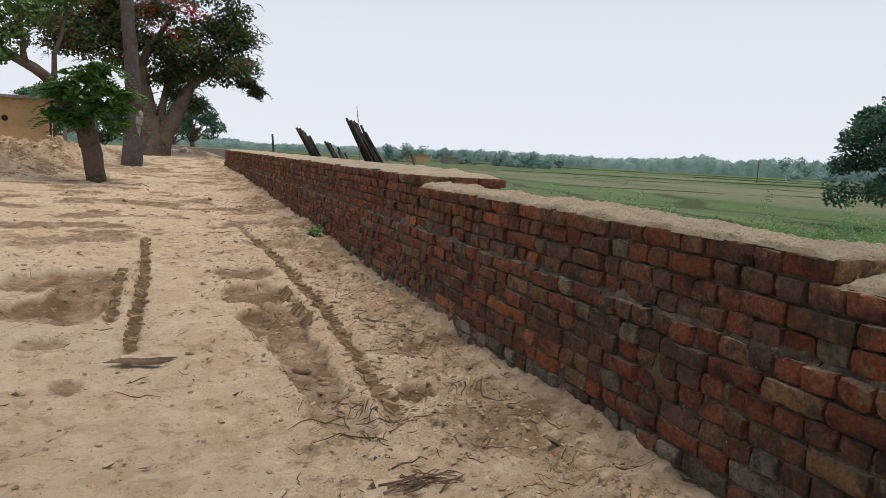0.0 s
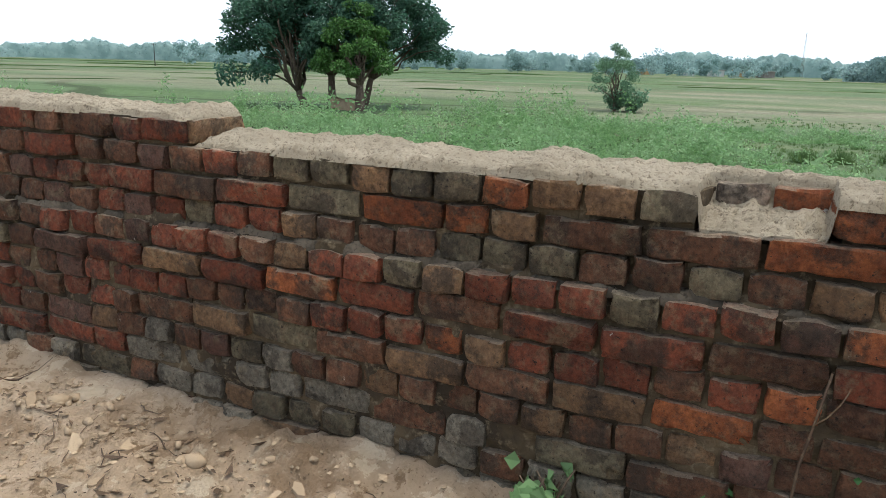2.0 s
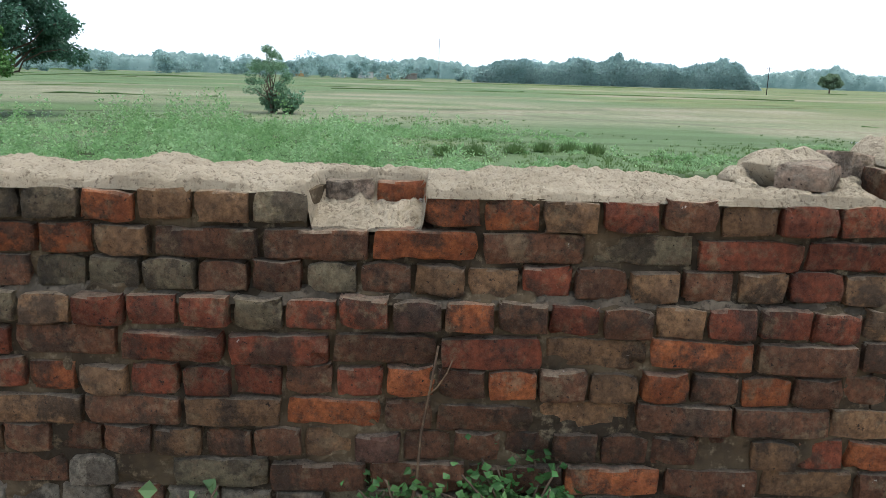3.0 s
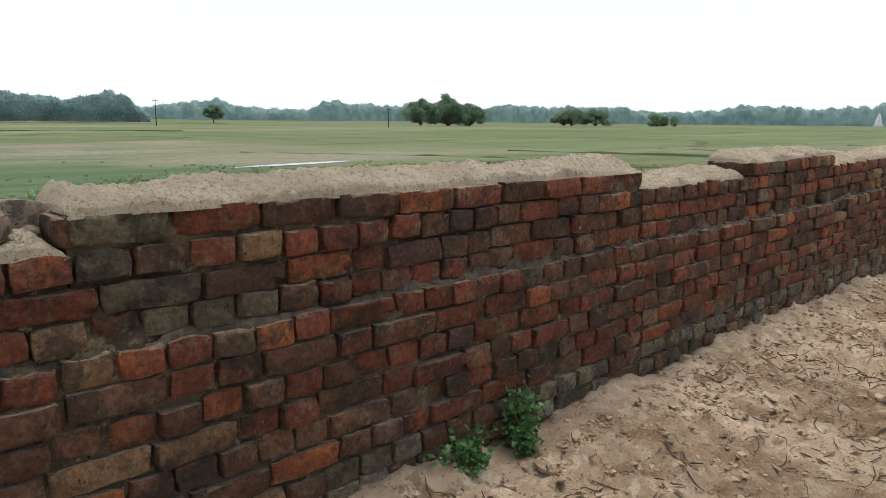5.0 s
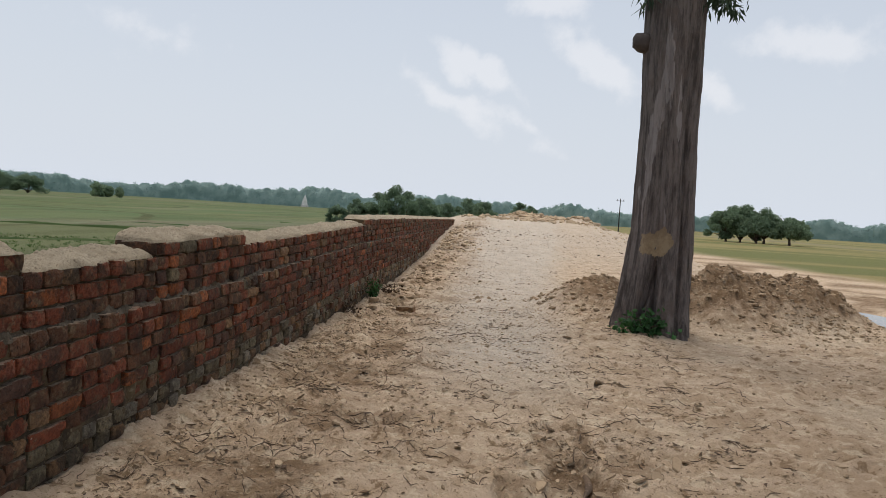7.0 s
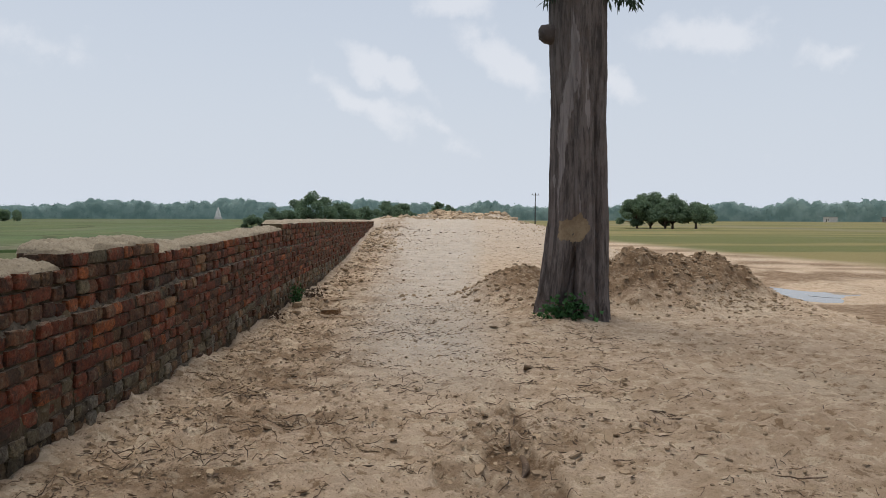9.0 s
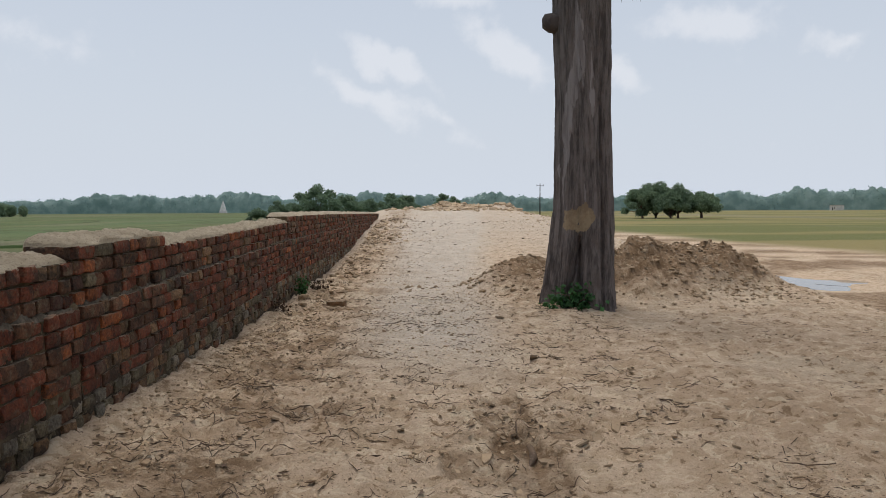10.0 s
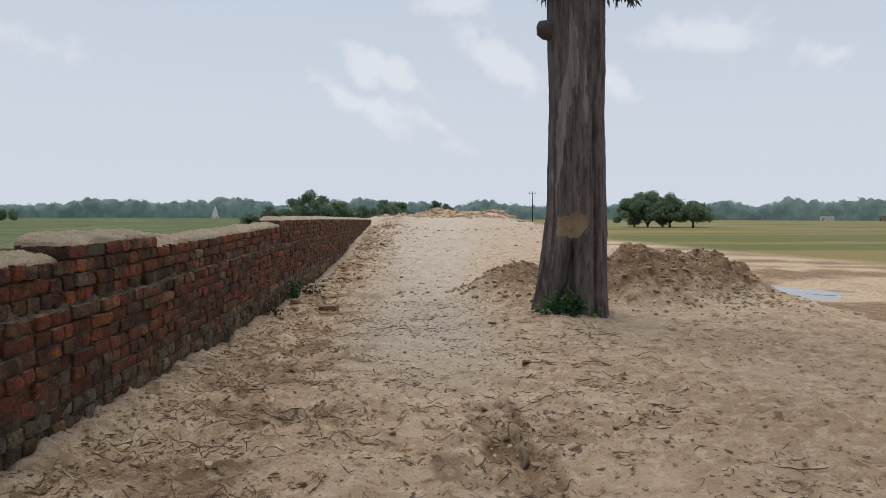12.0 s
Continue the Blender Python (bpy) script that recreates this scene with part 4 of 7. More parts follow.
def wall_core(y_lo, y_hi, top, back, step):
    """The mortar body of a length of wall, set back behind its bricks."""
    ys = np.linspace(y_lo + 0.003, y_hi - 0.003, max(3, int((y_hi - y_lo) / step)))
    zs = np.concatenate([[-1.4, -0.5], np.linspace(-0.2, 1.0, int(1.2 / max(step * 0.8, 0.022)))])
    zs = 1.0 - (1.0 - zs)
    V = np.zeros((len(ys), len(zs), 2, 3))
    topz = course_top(top, ys) - 0.006
    ledge = course_top(4, ys) + 0.004
    for k, y in enumerate(ys):
        z = np.minimum(zs, 9.0).copy()
        z = -1.4 + (zs + 1.4) / 2.4 * (topz[k] + 1.4)
        front = np.where(z > ledge[k], 0.060, np.interp(z, [0.3, 0.62], [0.019, 0.028]))
        grain = 0.5 + fbm(np.full(len(zs), y) * 17, z * 17, 3, 5)
        front = front - 0.006 + 0.055 * (grain - 0.5)
        # lumps squeezed out on the ledge
        front = front - 0.04 * np.clip(fbm(np.full(len(zs), y) * 9, z * 3, 3, 9) * 4, 0, 1) * np.exp(-((z - ledge[k] - 0.01) / 0.018) ** 2)
        if GAP[0] < y < GAP[1]:
            front = np.where(z > course_top(2, y) - 0.002, 0.205, front)
        b = wall_bend(y)
        V[k, :, 0] = np.stack([front + b, np.full(len(zs), y), z], 1)
        V[k, :, 1] = np.stack([np.full(len(zs), back + b), np.full(len(zs), y), z], 1)
    n, m = len(ys), len(zs)
    idx = np.arange(n * m * 2).reshape(n, m, 2)
    f = []
    a = idx[:-1, :-1, 0].ravel(), idx[1:, :-1, 0].ravel(), idx[1:, 1:, 0].ravel(), idx[:-1, 1:, 0].ravel()
    f.append(np.stack(a[::-1], 1))
    a = idx[:-1, :-1, 1].ravel(), idx[1:, :-1, 1].ravel(), idx[1:, 1:, 1].ravel(), idx[:-1, 1:, 1].ravel()
    f.append(np.stack(a, 1))
    f.append(np.stack([idx[:-1, -1, 0], idx[:-1, -1, 1], idx[1:, -1, 1], idx[1:, -1, 0]], 1))
    for e in (0, -1):
        f.append(np.stack([idx[e, :-1, 0], idx[e, 1:, 0], idx[e, 1:, 1], idx[e, :-1, 1]], 1))
    return V.reshape(-1, 3), np.concatenate(f)


def wall_cap(y_lo, y_hi, top, back, step, seed):
    """Rough mortar spread over the top, with a ragged front edge."""
    ys = np.linspace(y_lo, y_hi, max(4, int((y_hi - y_lo) / step)))
    cols = max(6, int((back - 0.03) / max(step, 0.0066)))
    u = np.linspace(0, 1, cols)
    Y, U = np.meshgrid(ys, u, indexing="ij")
    ragged = 0.036 + 0.06 * np.clip(fbm(ys * 7, ys * 0 + seed, 5, seed) + 0.06, -0.1, 0.35)
    b = wall_bend(ys)
    X = (ragged + b)[:, None] * (1 - U) + (back + 0.012 + 0.02 * fbm(ys * 6, ys * 0, 3, seed + 2) + b)[:, None] * U
    ends = np.minimum(Y - y_lo, y_hi - Y) / 0.04
    rim = np.clip(np.minimum(np.minimum(U, 1 - U) * back * 75, ends), 0, 1) ** 0.5
    grit = fbm(X * 18, Y * 18, 2, seed + 6) * 0.024 + 0.026 * np.maximum(fbm(X * 48, Y * 48, 2, seed + 7), -0.10) + 0.010 * fbm(X * 90, Y * 90, 1, seed + 8)
    Z = course_top(top, ys)[:, None] - 0.009 + rim * (0.016 + (0.018 + 0.016 * (y_hi < -0.9)) * np.minimum(U * 1.6, 1) + 0.05 * (fbm(X * 5, Y * 5, 3, seed + 4) + 0.10) + grit)
    if y_lo < GAP[0] < y_hi:
        g = smooth(GAP[0] - 0.001, GAP[0] + 0.008, Y) * (1 - smooth(GAP[1] - 0.004, GAP[1] + 0.005, Y)) * (1 - smooth(0.172, 0.19, X))
        Z = Z * (1 - g) + g * (course_top(2, 0.1) - 0.012 + np.clip(U * 9, 0, 1) ** 0.5 * (0.010 + 0.50 * np.maximum(X - 0.06, 0) + 0.05 * np.maximum(fbm(X * 42, Y * 42, 2, 77), -0.12) + 0.02 * fbm(X * 90, Y * 90, 1, 78)))
        X = np.maximum(X, 0.05 * g)
    return np.stack([X, Y, Z], 2).reshape(-1, 3), grid_faces(len(ys), cols)[:, ::-1]


def build_wall(name, y_lo, y_hi, top, label, near, back=0.262, step=0.03, seed=1, ends=()):
    """near: the stretch whose bricks are pieces of their own."""
    v, f = wall_core(y_lo, y_hi, top, back, step)
    wall = thing(name, label, "brick wall", kind="structure", data=mesh_of(name, v, f, [MORTAR], None, False))
    v, f = wall_cap(y_lo + 0.004, y_hi - 0.004, top, back, 0.0066 if near else 0.06, seed)
    part("mortar_cap", mesh_of("mortar_cap", v, f, [CAP], None, not near), wall, "rough pale mortar spread on top")
    ys = np.linspace(y_lo, y_hi, max(4, int((y_hi - y_lo) / (0.014 if near else 0.08))))
    Y, U = np.meshgrid(ys, np.linspace(0, 1, 7), indexing="ij")
    lump = fbm(Y * 14, U * 2, 4, seed + 21)
    X = wall_bend(Y) + 0.016 + 0.05 * U - 0.012 * np.clip(lump * 3, -0.5, 1) * (1 - U)
    Z = course_top(4, Y) - 0.004 + 0.02 * U ** 1.5 + (0.002 + 0.075 * np.maximum(lump, -0.12) + 0.05 * np.maximum(fbm(Y * 38, U * 6, 2, seed + 25), 0)) * np.clip(U * 4, 0, 1) - 0.016 * (U < 0.01)
    part("mortar_ledge", mesh_of("mortar_ledge", np.stack([X, Y, Z], 2).reshape(-1, 3), grid_faces(len(ys), 7)[:, ::-1], [LEDGE_MORTAR], None, True), wall, "lumpy grey mortar along a narrow ledge")
    r = np.random.default_rng(50 + seed)
    for k, (y, i, facing) in enumerate(ends):
        for x in np.arange(0.155, back, 0.232):
            ob = part("brick", BRICK_MESH["dtrdrd"[(k * 2 + int(x * 7)) % 6], True, (k + i) % 6], wall)
            ob.matrix_basis = pose(x + wall_bend(y), y - 0.012 * facing * -1, course_top(i, y) - PITCH / 2, 0, 0, 90 * -facing)
    singles, rest = [], []
    for i in range(top, 13):
        for y, w, kind, st in lay_course(i, y_hi, y_lo):
            z = course_top(i, y) - PITCH / 2 + r.normal(0, 0.0028)
            if z + 0.04 < level_line(y):
                continue
            face = (0.030 if i < LEDGE else 0.0) + wall_bend(y) + r.uniform(-0.011, 0.009) + 0.012 * (r.uniform() < 0.08)
            spin = (r.normal(0, 0.9), r.normal(0, 1.2), r.normal(0, 2.0))
            w = w * r.uniform(0.965, 1.01)
            row = (face, y, z, w, kind, st, int(r.integers(10)), spin)
            (singles if near and near[0] < y < near[1] else rest).append(row)
    for face, y, z, w, kind, st, k, spin in singles:
        ob = new("brick", BRICK_MESH[kind, st, k])
        ob.parent = wall
        ob.matrix_basis = pose(face, y, z, *spin) @ Matrix.Diagonal((1, w / NOMINAL[st], 1, 1))
    if rest:
        V, F, W, at = [], [], [], 0
        for face, y, z, w, kind, st, k, spin in rest:
            fv, ff = FORMS[st][k]
            c, s_ = math.cos(radians(spin[2])), math.sin(radians(spin[2]))
            q = fv * np.array([1, w / NOMINAL[st], 1])
            q = np.stack([q[:, 0] * c - q[:, 1] * s_ + face, q[:, 0] * s_ + q[:, 1] * c + y, q[:, 2] + z], 1)
            V.append(q)
            F.append(ff + at)
            W.append(np.full(len(ff), list(BRICK_FAR).index(kind)))
            at += len(q)
        ob = part("bricks", crisp(mesh_of("bricks", np.concatenate(V), np.concatenate(F), list(BRICK_FAR.values()), np.concatenate(W), True)), wall)
        ob["kind"] = "stuff"
    return wall


def level_line(y):
    """The ground at the foot of the wall, a little low."""
    return float(road_level(y)) - 0.05


# ---------------------------------------------------------------- trees and plants
def limb_mesh(name, runs, mat, segs=9, rough=0.05, seed=0):
    pieces = [tube(bend_path(a, b, sag, n, wander, seed + k), np.linspace(r0, r1, n) * 1.0, segs, rough, seed + k) for k, (a, b, r0, r1, sag, n, wander) in enumerate(runs)]
    v, f = merge(pieces)
    return mesh_of(name, v, f, [mat], None, True)


def crown_mesh(name, centres, radii, per, size, mat, seed, flat=0.75, droop=0.35, mats=None, share=None, hollow=0.35):
    r = np.random.default_rng(seed)
    pts = clumps(centres, radii, per, r, flat, hollow)
    v, f = leaves(pts, size, size * 0.28, r, droop)
    if mats:
        which = np.tile((r.uniform(0, 1, len(pts)) < share).astype(int), 2)
        return mesh_of(name, v, f, mats, which)
    return mesh_of(name, v, f, [mat])


def broad_tree(name, label, x, y, z, height, spread, lean, seed, leaf=0.3, mat=None, trunk_r=0.28, clear=0.22, count=26, per=330, group="", bark=None):
    """A broad crown on a short forked trunk."""
    r = np.random.default_rng(seed)
    tree = thing(name, label, "tree", pose(x, y, z), group)
    fork = np.array([lean[0] * 0.3, lean[1] * 0.3, height * clear])
    runs = [((0, 0, -0.3), tuple(fork), trunk_r * 1.25, trunk_r * 0.8, 0.0, 7, 0.05 * trunk_r)]
    centres, radii = [], []
    for k in range(count):
        az = 2.4 * k + r.uniform(-0.4, 0.4)
        q = math.sqrt((k + 0.5) / count)
        rad = spread * q * r.uniform(0.75, 1.0)
        dome = height * (0.93 - 0.5 * q * q) + r.normal(0, 0.05 * height)
        low = height * (clear + 0.12)
        zz = dome if r.uniform() < 0.68 else r.uniform(low, dome)
        c = np.array([lean[0] + rad * math.cos(az), lean[1] + rad * math.sin(az), zz])
        centres.append(c)
        radii.append(spread * r.uniform(0.19, 0.31))
        if k % 2 == 0:
            runs.append((tuple(fork + np.array([0, 0, -0.1])), tuple(c), trunk_r * r.uniform(0.3, 0.55), trunk_r * 0.07, 0.05 * height, 7, 0.02 * height))
    part("trunk", limb_mesh("trunk", runs, bark or BARK_BROWN, 9, 0.06, seed), tree)
    part("crown", crown_mesh("crown", centres, radii, per, leaf, mat or MANGO, seed + 1), tree)
    return tree


def fronds(centres, radii, per, length, pairs, r, flat=0.8):
    """Arching feathery leaves: pairs of narrow leaflets along drooping stalks."""
    roots = clumps(centres, radii, per, r, flat, 0.25)
    n = len(roots)
    mid = np.repeat(np.asarray(centres), 1, 0).mean(0)
    out = roots - mid
    az = np.arctan2(out[:, 1], out[:, 0]) + r.normal(0, 0.9, n)
    ln = length * r.uniform(0.6, 1.2, n)
    t = np.linspace(0.15, 1, pairs)
    run = t[None] * ln[:, None]
    drop = (0.15 * t - 0.75 * t ** 2)[None] * ln[:, None] * r.uniform(0.5, 1.3, n)[:, None]
    P = np.stack([roots[:, :1] + run * np.cos(az)[:, None], roots[:, 1:2] + run * np.sin(az)[:, None], roots[:, 2:] + drop], 2)
    v = []
    for side in (-1, 1):
        d = np.stack([-np.sin(az) * side + 0.5 * np.cos(az), np.cos(az) * side + 0.5 * np.sin(az), np.full(n, -0.35)], 1)[:, None]
        w = (length * 0.34 * (1 - 0.55 * t))[None, :, None] * r.uniform(0.7, 1.2, (n, pairs, 1))
        e = np.stack([np.cos(az), np.sin(az), az * 0], 1)[:, None] * length * 0.085
        v.append(np.stack([P, P + d * w * 0.5 + e, P + d * w, P + d * w * 0.5 - e], 2).reshape(-1, 3))
    v = np.concatenate(v)
    i = np.arange(len(v) // 4)[:, None] * 4
    return v, np.concatenate([i + [[0, 1, 2]], i + [[0, 2, 3]]])


def herb(name, label, x, y, z, height, spread, stems, seed, mat, leaf=0.06, per=9, group=""):
    """A small weed: thin stems that carry leaves all along."""
    r = np.random.default_rng(seed)
    plant = thing(name, label, "plant", pose(x, y, z), group)
    runs, pts = [], []
    for k in range(stems):
        az, out = r.uniform(0, 6.28), spread * r.uniform(0.3, 1.0)
        tip = np.array([out * math.cos(az), out * math.sin(az), height * r.uniform(0.5, 1.0)])
        runs.append(((0, 0, -0.03), tuple(tip), 0.005, 0.002, 0.05 * height, 5, 0.01))
        t = r.uniform(0.2, 1.0, per)[:, None]
        pts.append(tip * t + r.normal(0, 0.02 + 0.05 * spread, (per, 3)))
    part("stem", limb_mesh("stem", runs, TWIG, 4, 0.02, seed), plant)["kind"] = "stuff"
    v, f = leaves(np.concatenate(pts), leaf, leaf * 0.42, r, 0.1)
    part("foliage", mesh_of("foliage", v, f, [mat]), plant)
    return plant


# the tall eucalyptus beside the road
def roadside_tree(x, y):
    tree = thing("eucalyptus_tree", "tall eucalyptus with fluted dark trunk and peeling pale bark", "tree", pose(x, y, 0))
    n, segs = 230, 150
    zs = np.concatenate([np.linspace(-0.5, 4.2, 200), np.linspace(4.3, 11.0, 30)])
    cx = np.interp(zs, [-0.5, 0, 1.15, 2.33, 3.62, 11], [0.02, 0.02, -0.02, 0.005, 0.035, 0.3])
    rad = np.interp(zs, [-0.5, -0.1, 0.25, 0.7, 1.15, 2.33, 3.62, 4.5, 11], [0.52, 0.45, 0.395, 0.36, 0.335, 0.305, 0.322, 0.28, 0.12])
    ang = np.arange(segs) * 2 * np.pi / segs
    A, Zs = np.meshgrid(ang, zs)
    twist = A + 0.10 * Zs
    base = np.clip(1.3 - Zs / 1.5, 0.18, 1.3)
    # deep grooves between the root flutes, and long ridges of bark
    fl = 0.085 * base * np.cos(3 * twist + 0.6) + 0.06 * base * np.cos(5 * twist + 2.0) + 0.04 * np.cos(7 * twist + 0.3 * Zs) + 0.025 * np.cos(12 * twist + 0.8 * np.sin(1.7 * Zs))
    groove = -0.26 * np.exp(-((np.mod(A - 1.98 - 0.02 * Zs + np.pi, 2 * np.pi) - np.pi) / 0.12) ** 2) * np.clip(1.3 - Zs / 2.9, 0.15, 1)
    fork_ = np.clip(0.85 - Zs, 0, 1)
    for lean_ in (-0.42, 0.05):
        groove += -0.34 * np.exp(-((np.mod(A - 1.20 - lean_ * fork_ + np.pi, 2 * np.pi) - np.pi) / 0.085) ** 2) * np.clip(fork_ * 4, 0, 1) * np.clip(Zs * 3 + 0.6, 0.3, 1)
    bark = 0.09 * fbm(A * 9, Zs * 1.1, 4, 5) + 0.085 * fbm(A * 23, Zs * 1.6, 3, 6) + 0.05 * fbm(A * 8, Zs * 9, 3, 7)
    R = rad[:, None] * (1 + fl + groove + bark)
    X, Y = cx[:, None] + R * np.cos(A), R * np.sin(A)
    v = np.stack([X, Y, Zs], 2).reshape(-1, 3)
    idx = np.arange(n * segs).reshape(n, segs)
    f = np.stack([idx[:-1], np.roll(idx[:-1], -1, 1), np.roll(idx[1:], -1, 1), idx[1:]], 2).reshape(-1, 4)
    # peeled and wounded places on the side towards the road, as soft cover layers
    across, facing = np.sin(1.353 - A) * rad[:, None], smooth(0.0, 0.15, np.cos(A - 1.353))
    jag = fbm(across * 14, Zs * 3.5, 5, 8)
    streak = np.interp(Zs, [1.3, 1.7, 2.3, 2.9, 3.3], [0.26, 0.22, 0.16, 0.03, 0.05])
    wide = np.interp(Zs, [1.15, 1.6, 2.2, 2.6, 3.0, 3.5], [0.0, 0.02, 0.04, 0.055, 0.04, 0.0])
    pale = facing * smooth(0.04, -0.04, np.abs(across - streak + 0.13 * jag) - wide) * (wide > 0)
    pale = np.maximum(pale, facing * 0.8 * smooth(0.2, 0.3, fbm(across * 10 + 4, Zs * 1.6, 4, 18)) * smooth(0.9, 1.3, Zs))
    ragged_ = 0.35 * fbm(across * 13, Zs * 11, 5, 28)
    spot = np.minimum(np.maximum(np.abs(across + 0.0) / 0.10, np.abs(Zs - 1.01) / 0.16), np.hypot((across - 0.14) / 0.10, (Zs - 1.0) / 0.12)) + ragged_ * 5.0
    wound = facing * smooth(1.08, 0.92, spot)
    me = mesh_of("trunk", v, f, [PEELING], None, True)
    for key, values in (("pale", pale), ("wound", wound)):
        me.attributes.new(key, 'FLOAT', 'POINT').data.foreach_set("value", values.ravel().astype(np.float32))
    part("trunk", me, tree)
    kv, kf = tube([(0.27, 0.02, 3.21), (0.32, 0.04, 3.21), (0.37, 0.05, 3.23), (0.42, 0.05, 3.26), (0.45, 0.05, 3.30), (0.46, 0.04, 3.33)], [0.06, 0.10, 0.115, 0.105, 0.06, 0.01], 16, 0.05, 4)
    part("burl", mesh_of("burl", kv, kf, [BARK], None, True), tree, "dark rounded burl on the trunk")
    r = np.random.default_rng(12)
    runs, tips = [], []
    for k, (ax, ay, az, tx, ty, tz) in enumerate([(0.1, 0.1, 4.3, 0.95, 0.5, 4.1), (-0.1, 0.1, 4.4, -0.55, 0.7, 4.15), (-0.1, 0.0, 4.7, -1.4, 0.3, 5.6), (0.1, 0, 5.2, 1.8, 0.2, 6.4), (0, 0.1, 6, 0.3, 1.7, 7.2), (0, -0.1, 6.5, -0.3, -1.9, 7.8),
                                                  (0.1, 0, 7.5, 1.6, -0.6, 9.2), (0.1, 0, 8.0, -1.5, 0.6, 9.6), (0.2, 0, 9.0, 0.4, 0.5, 11.6)]):
        runs.append(((ax, ay, az), (tx, ty, tz), 0.07, 0.012, 0.25, 7, 0.05))
        tips.append((tx, ty, tz))
    part("limb", limb_mesh("limb", runs, BARK, 7, 0.04, 5), tree)
    tips = np.array(tips)
    part("crown", crown_mesh("crown", np.concatenate([tips[2:], tips[2:] * np.array([0.6, 0.6, 1.03])]), [0.85] * 14, 110, 0.17, EUCA, 15, 0.9, 0.9), tree)
    # sprays that hang down into sight on either side of the trunk
    for cx_, cz_, wx, wz, num in ((0.40, 3.72, 0.09, 0.16, 90), (-0.47, 3.70, 0.15, 0.17, 170), (-0.33, 3.85, 0.1, 0.2, 60)):
        hang = np.stack([r.normal(cx_, wx * 0.6, num), r.normal(0.12, 0.12, num), cz_ + r.uniform(-0.6, 1.6, num) * wz], 1)
        part("leaf_spray", mesh_of("leaf_spray", *leaves(hang, 0.15, 0.017, r, 1.15), [EUCA]), tree, "thin drooping eucalyptus leaves")["kind"] = "stuff"
    return tree


roadside_tree(-3.55, -9.2)
TREE_IVY = np.random.default_rng(31)
iv = np.stack([TREE_IVY.normal(0, 0.16, 230), TREE_IVY.normal(0, 0.05, 230), np.abs(TREE_IVY.normal(0.03, 0.085, 230))], 1)
ivy = thing("ivy", "dark green creeper growing at the foot of the tree", "plant", pose(-3.36, -8.78, level(-3.36, -8.78)))
part("foliage", mesh_of("foliage", *leaves(iv, 0.07, 0.03, TREE_IVY, 0.1), [DARKWEED]), ivy)
part("stem", limb_mesh("stem", [((0, 0, -0.05), (0.22, 0, 0.15), 0.006, 0.003, 0.05, 5, 0.02), ((0, 0, -0.05), (-0.2, 0.05, 0.12), 0.006, 0.003, 0.05, 5, 0.02), ((0, 0, -0.05), (0.02, 0, 0.3), 0.006, 0.003, 0.02, 5, 0.02)], TWIG, 4, 0.02, 2), ivy)

# the clump of mango trees out on the plain
MG = "mango trees standing together on the plain"
broad_tree("mango_tree", "old mango tree with dense dark crown, grove on the plain", 30.4, 23.2, FIELD, 6.9, 3.0, (-0.3, 1.5), 301, 0.24, MANGO, 0.2, 0.12, 40, 380, MG)
broad_tree("mango_tree", "old mango tree with dense dark crown, grove on the plain", 31.4, 22.3, FIELD, 8.2, 3.5, (0.3, 0.3), 302, 0.24, MANGO, 0.2, 0.2, 42, 380, MG)
broad_tree("mango_tree", "old mango tree with dense dark crown, grove on the plain", 33.6, 21.8, FIELD, 7.6, 3.4, (0.3, -1.6), 303, 0.24, MANGO, 0.2, 0.2, 40, 380, MG)
broad_tree("young_tree", "young tree with lighter green leaves below the mango trees", 30.0, 19.7, FIELD, 5.2, 1.9, (-0.1, 0.1), 304, 0.17, FRESH, 0.22, 0.24, 28, 420)
bench = thing("earth_bank", "low bank of bare earth under the mango trees", "earth bank", pose(30.8, 21.2, FIELD, 0, 0, 60))
bv = np.array([(math.cos(a) * q, math.sin(a) * q * 0.35, h) for q, h in ((1.5, -0.2), (1.35, 0.35), (1.1, 0.5), (0.05, 0.42)) for a in np.linspace(0, 2 * np.pi, 24, endpoint=False)])
bv += np.random.default_rng(4).normal(0, 0.04, bv.shape)
bf = np.array([(k * 24 + j, k * 24 + (j + 1) % 24, (k + 1) * 24 + (j + 1) % 24, (k + 1) * 24 + j) for k in range(3) for j in range(24)])
part("earth", mesh_of("earth", bv, bf, [CLOD], None, True), bench)
broad_tree("small_tree", "small slender tree with thin crown standing in the field", 41.0, 9.6, FIELD, 3.7, 1.35, (0, 0.1), 305, 0.12, PALELEAF, 0.07, 0.2, 34, 150)
for k, (dx, dy) in enumerate(((0.5, -0.5), (-0.4, -0.8), (0.2, 0.3))):
    herb("shrub", "low green shrub under the small tree", 41.0 + dx, 9.3 + dy, FIELD, 1.3, 0.9, 40, 320 + k, PALELEAF, 0.2, 14, "shrubs under the small tree")

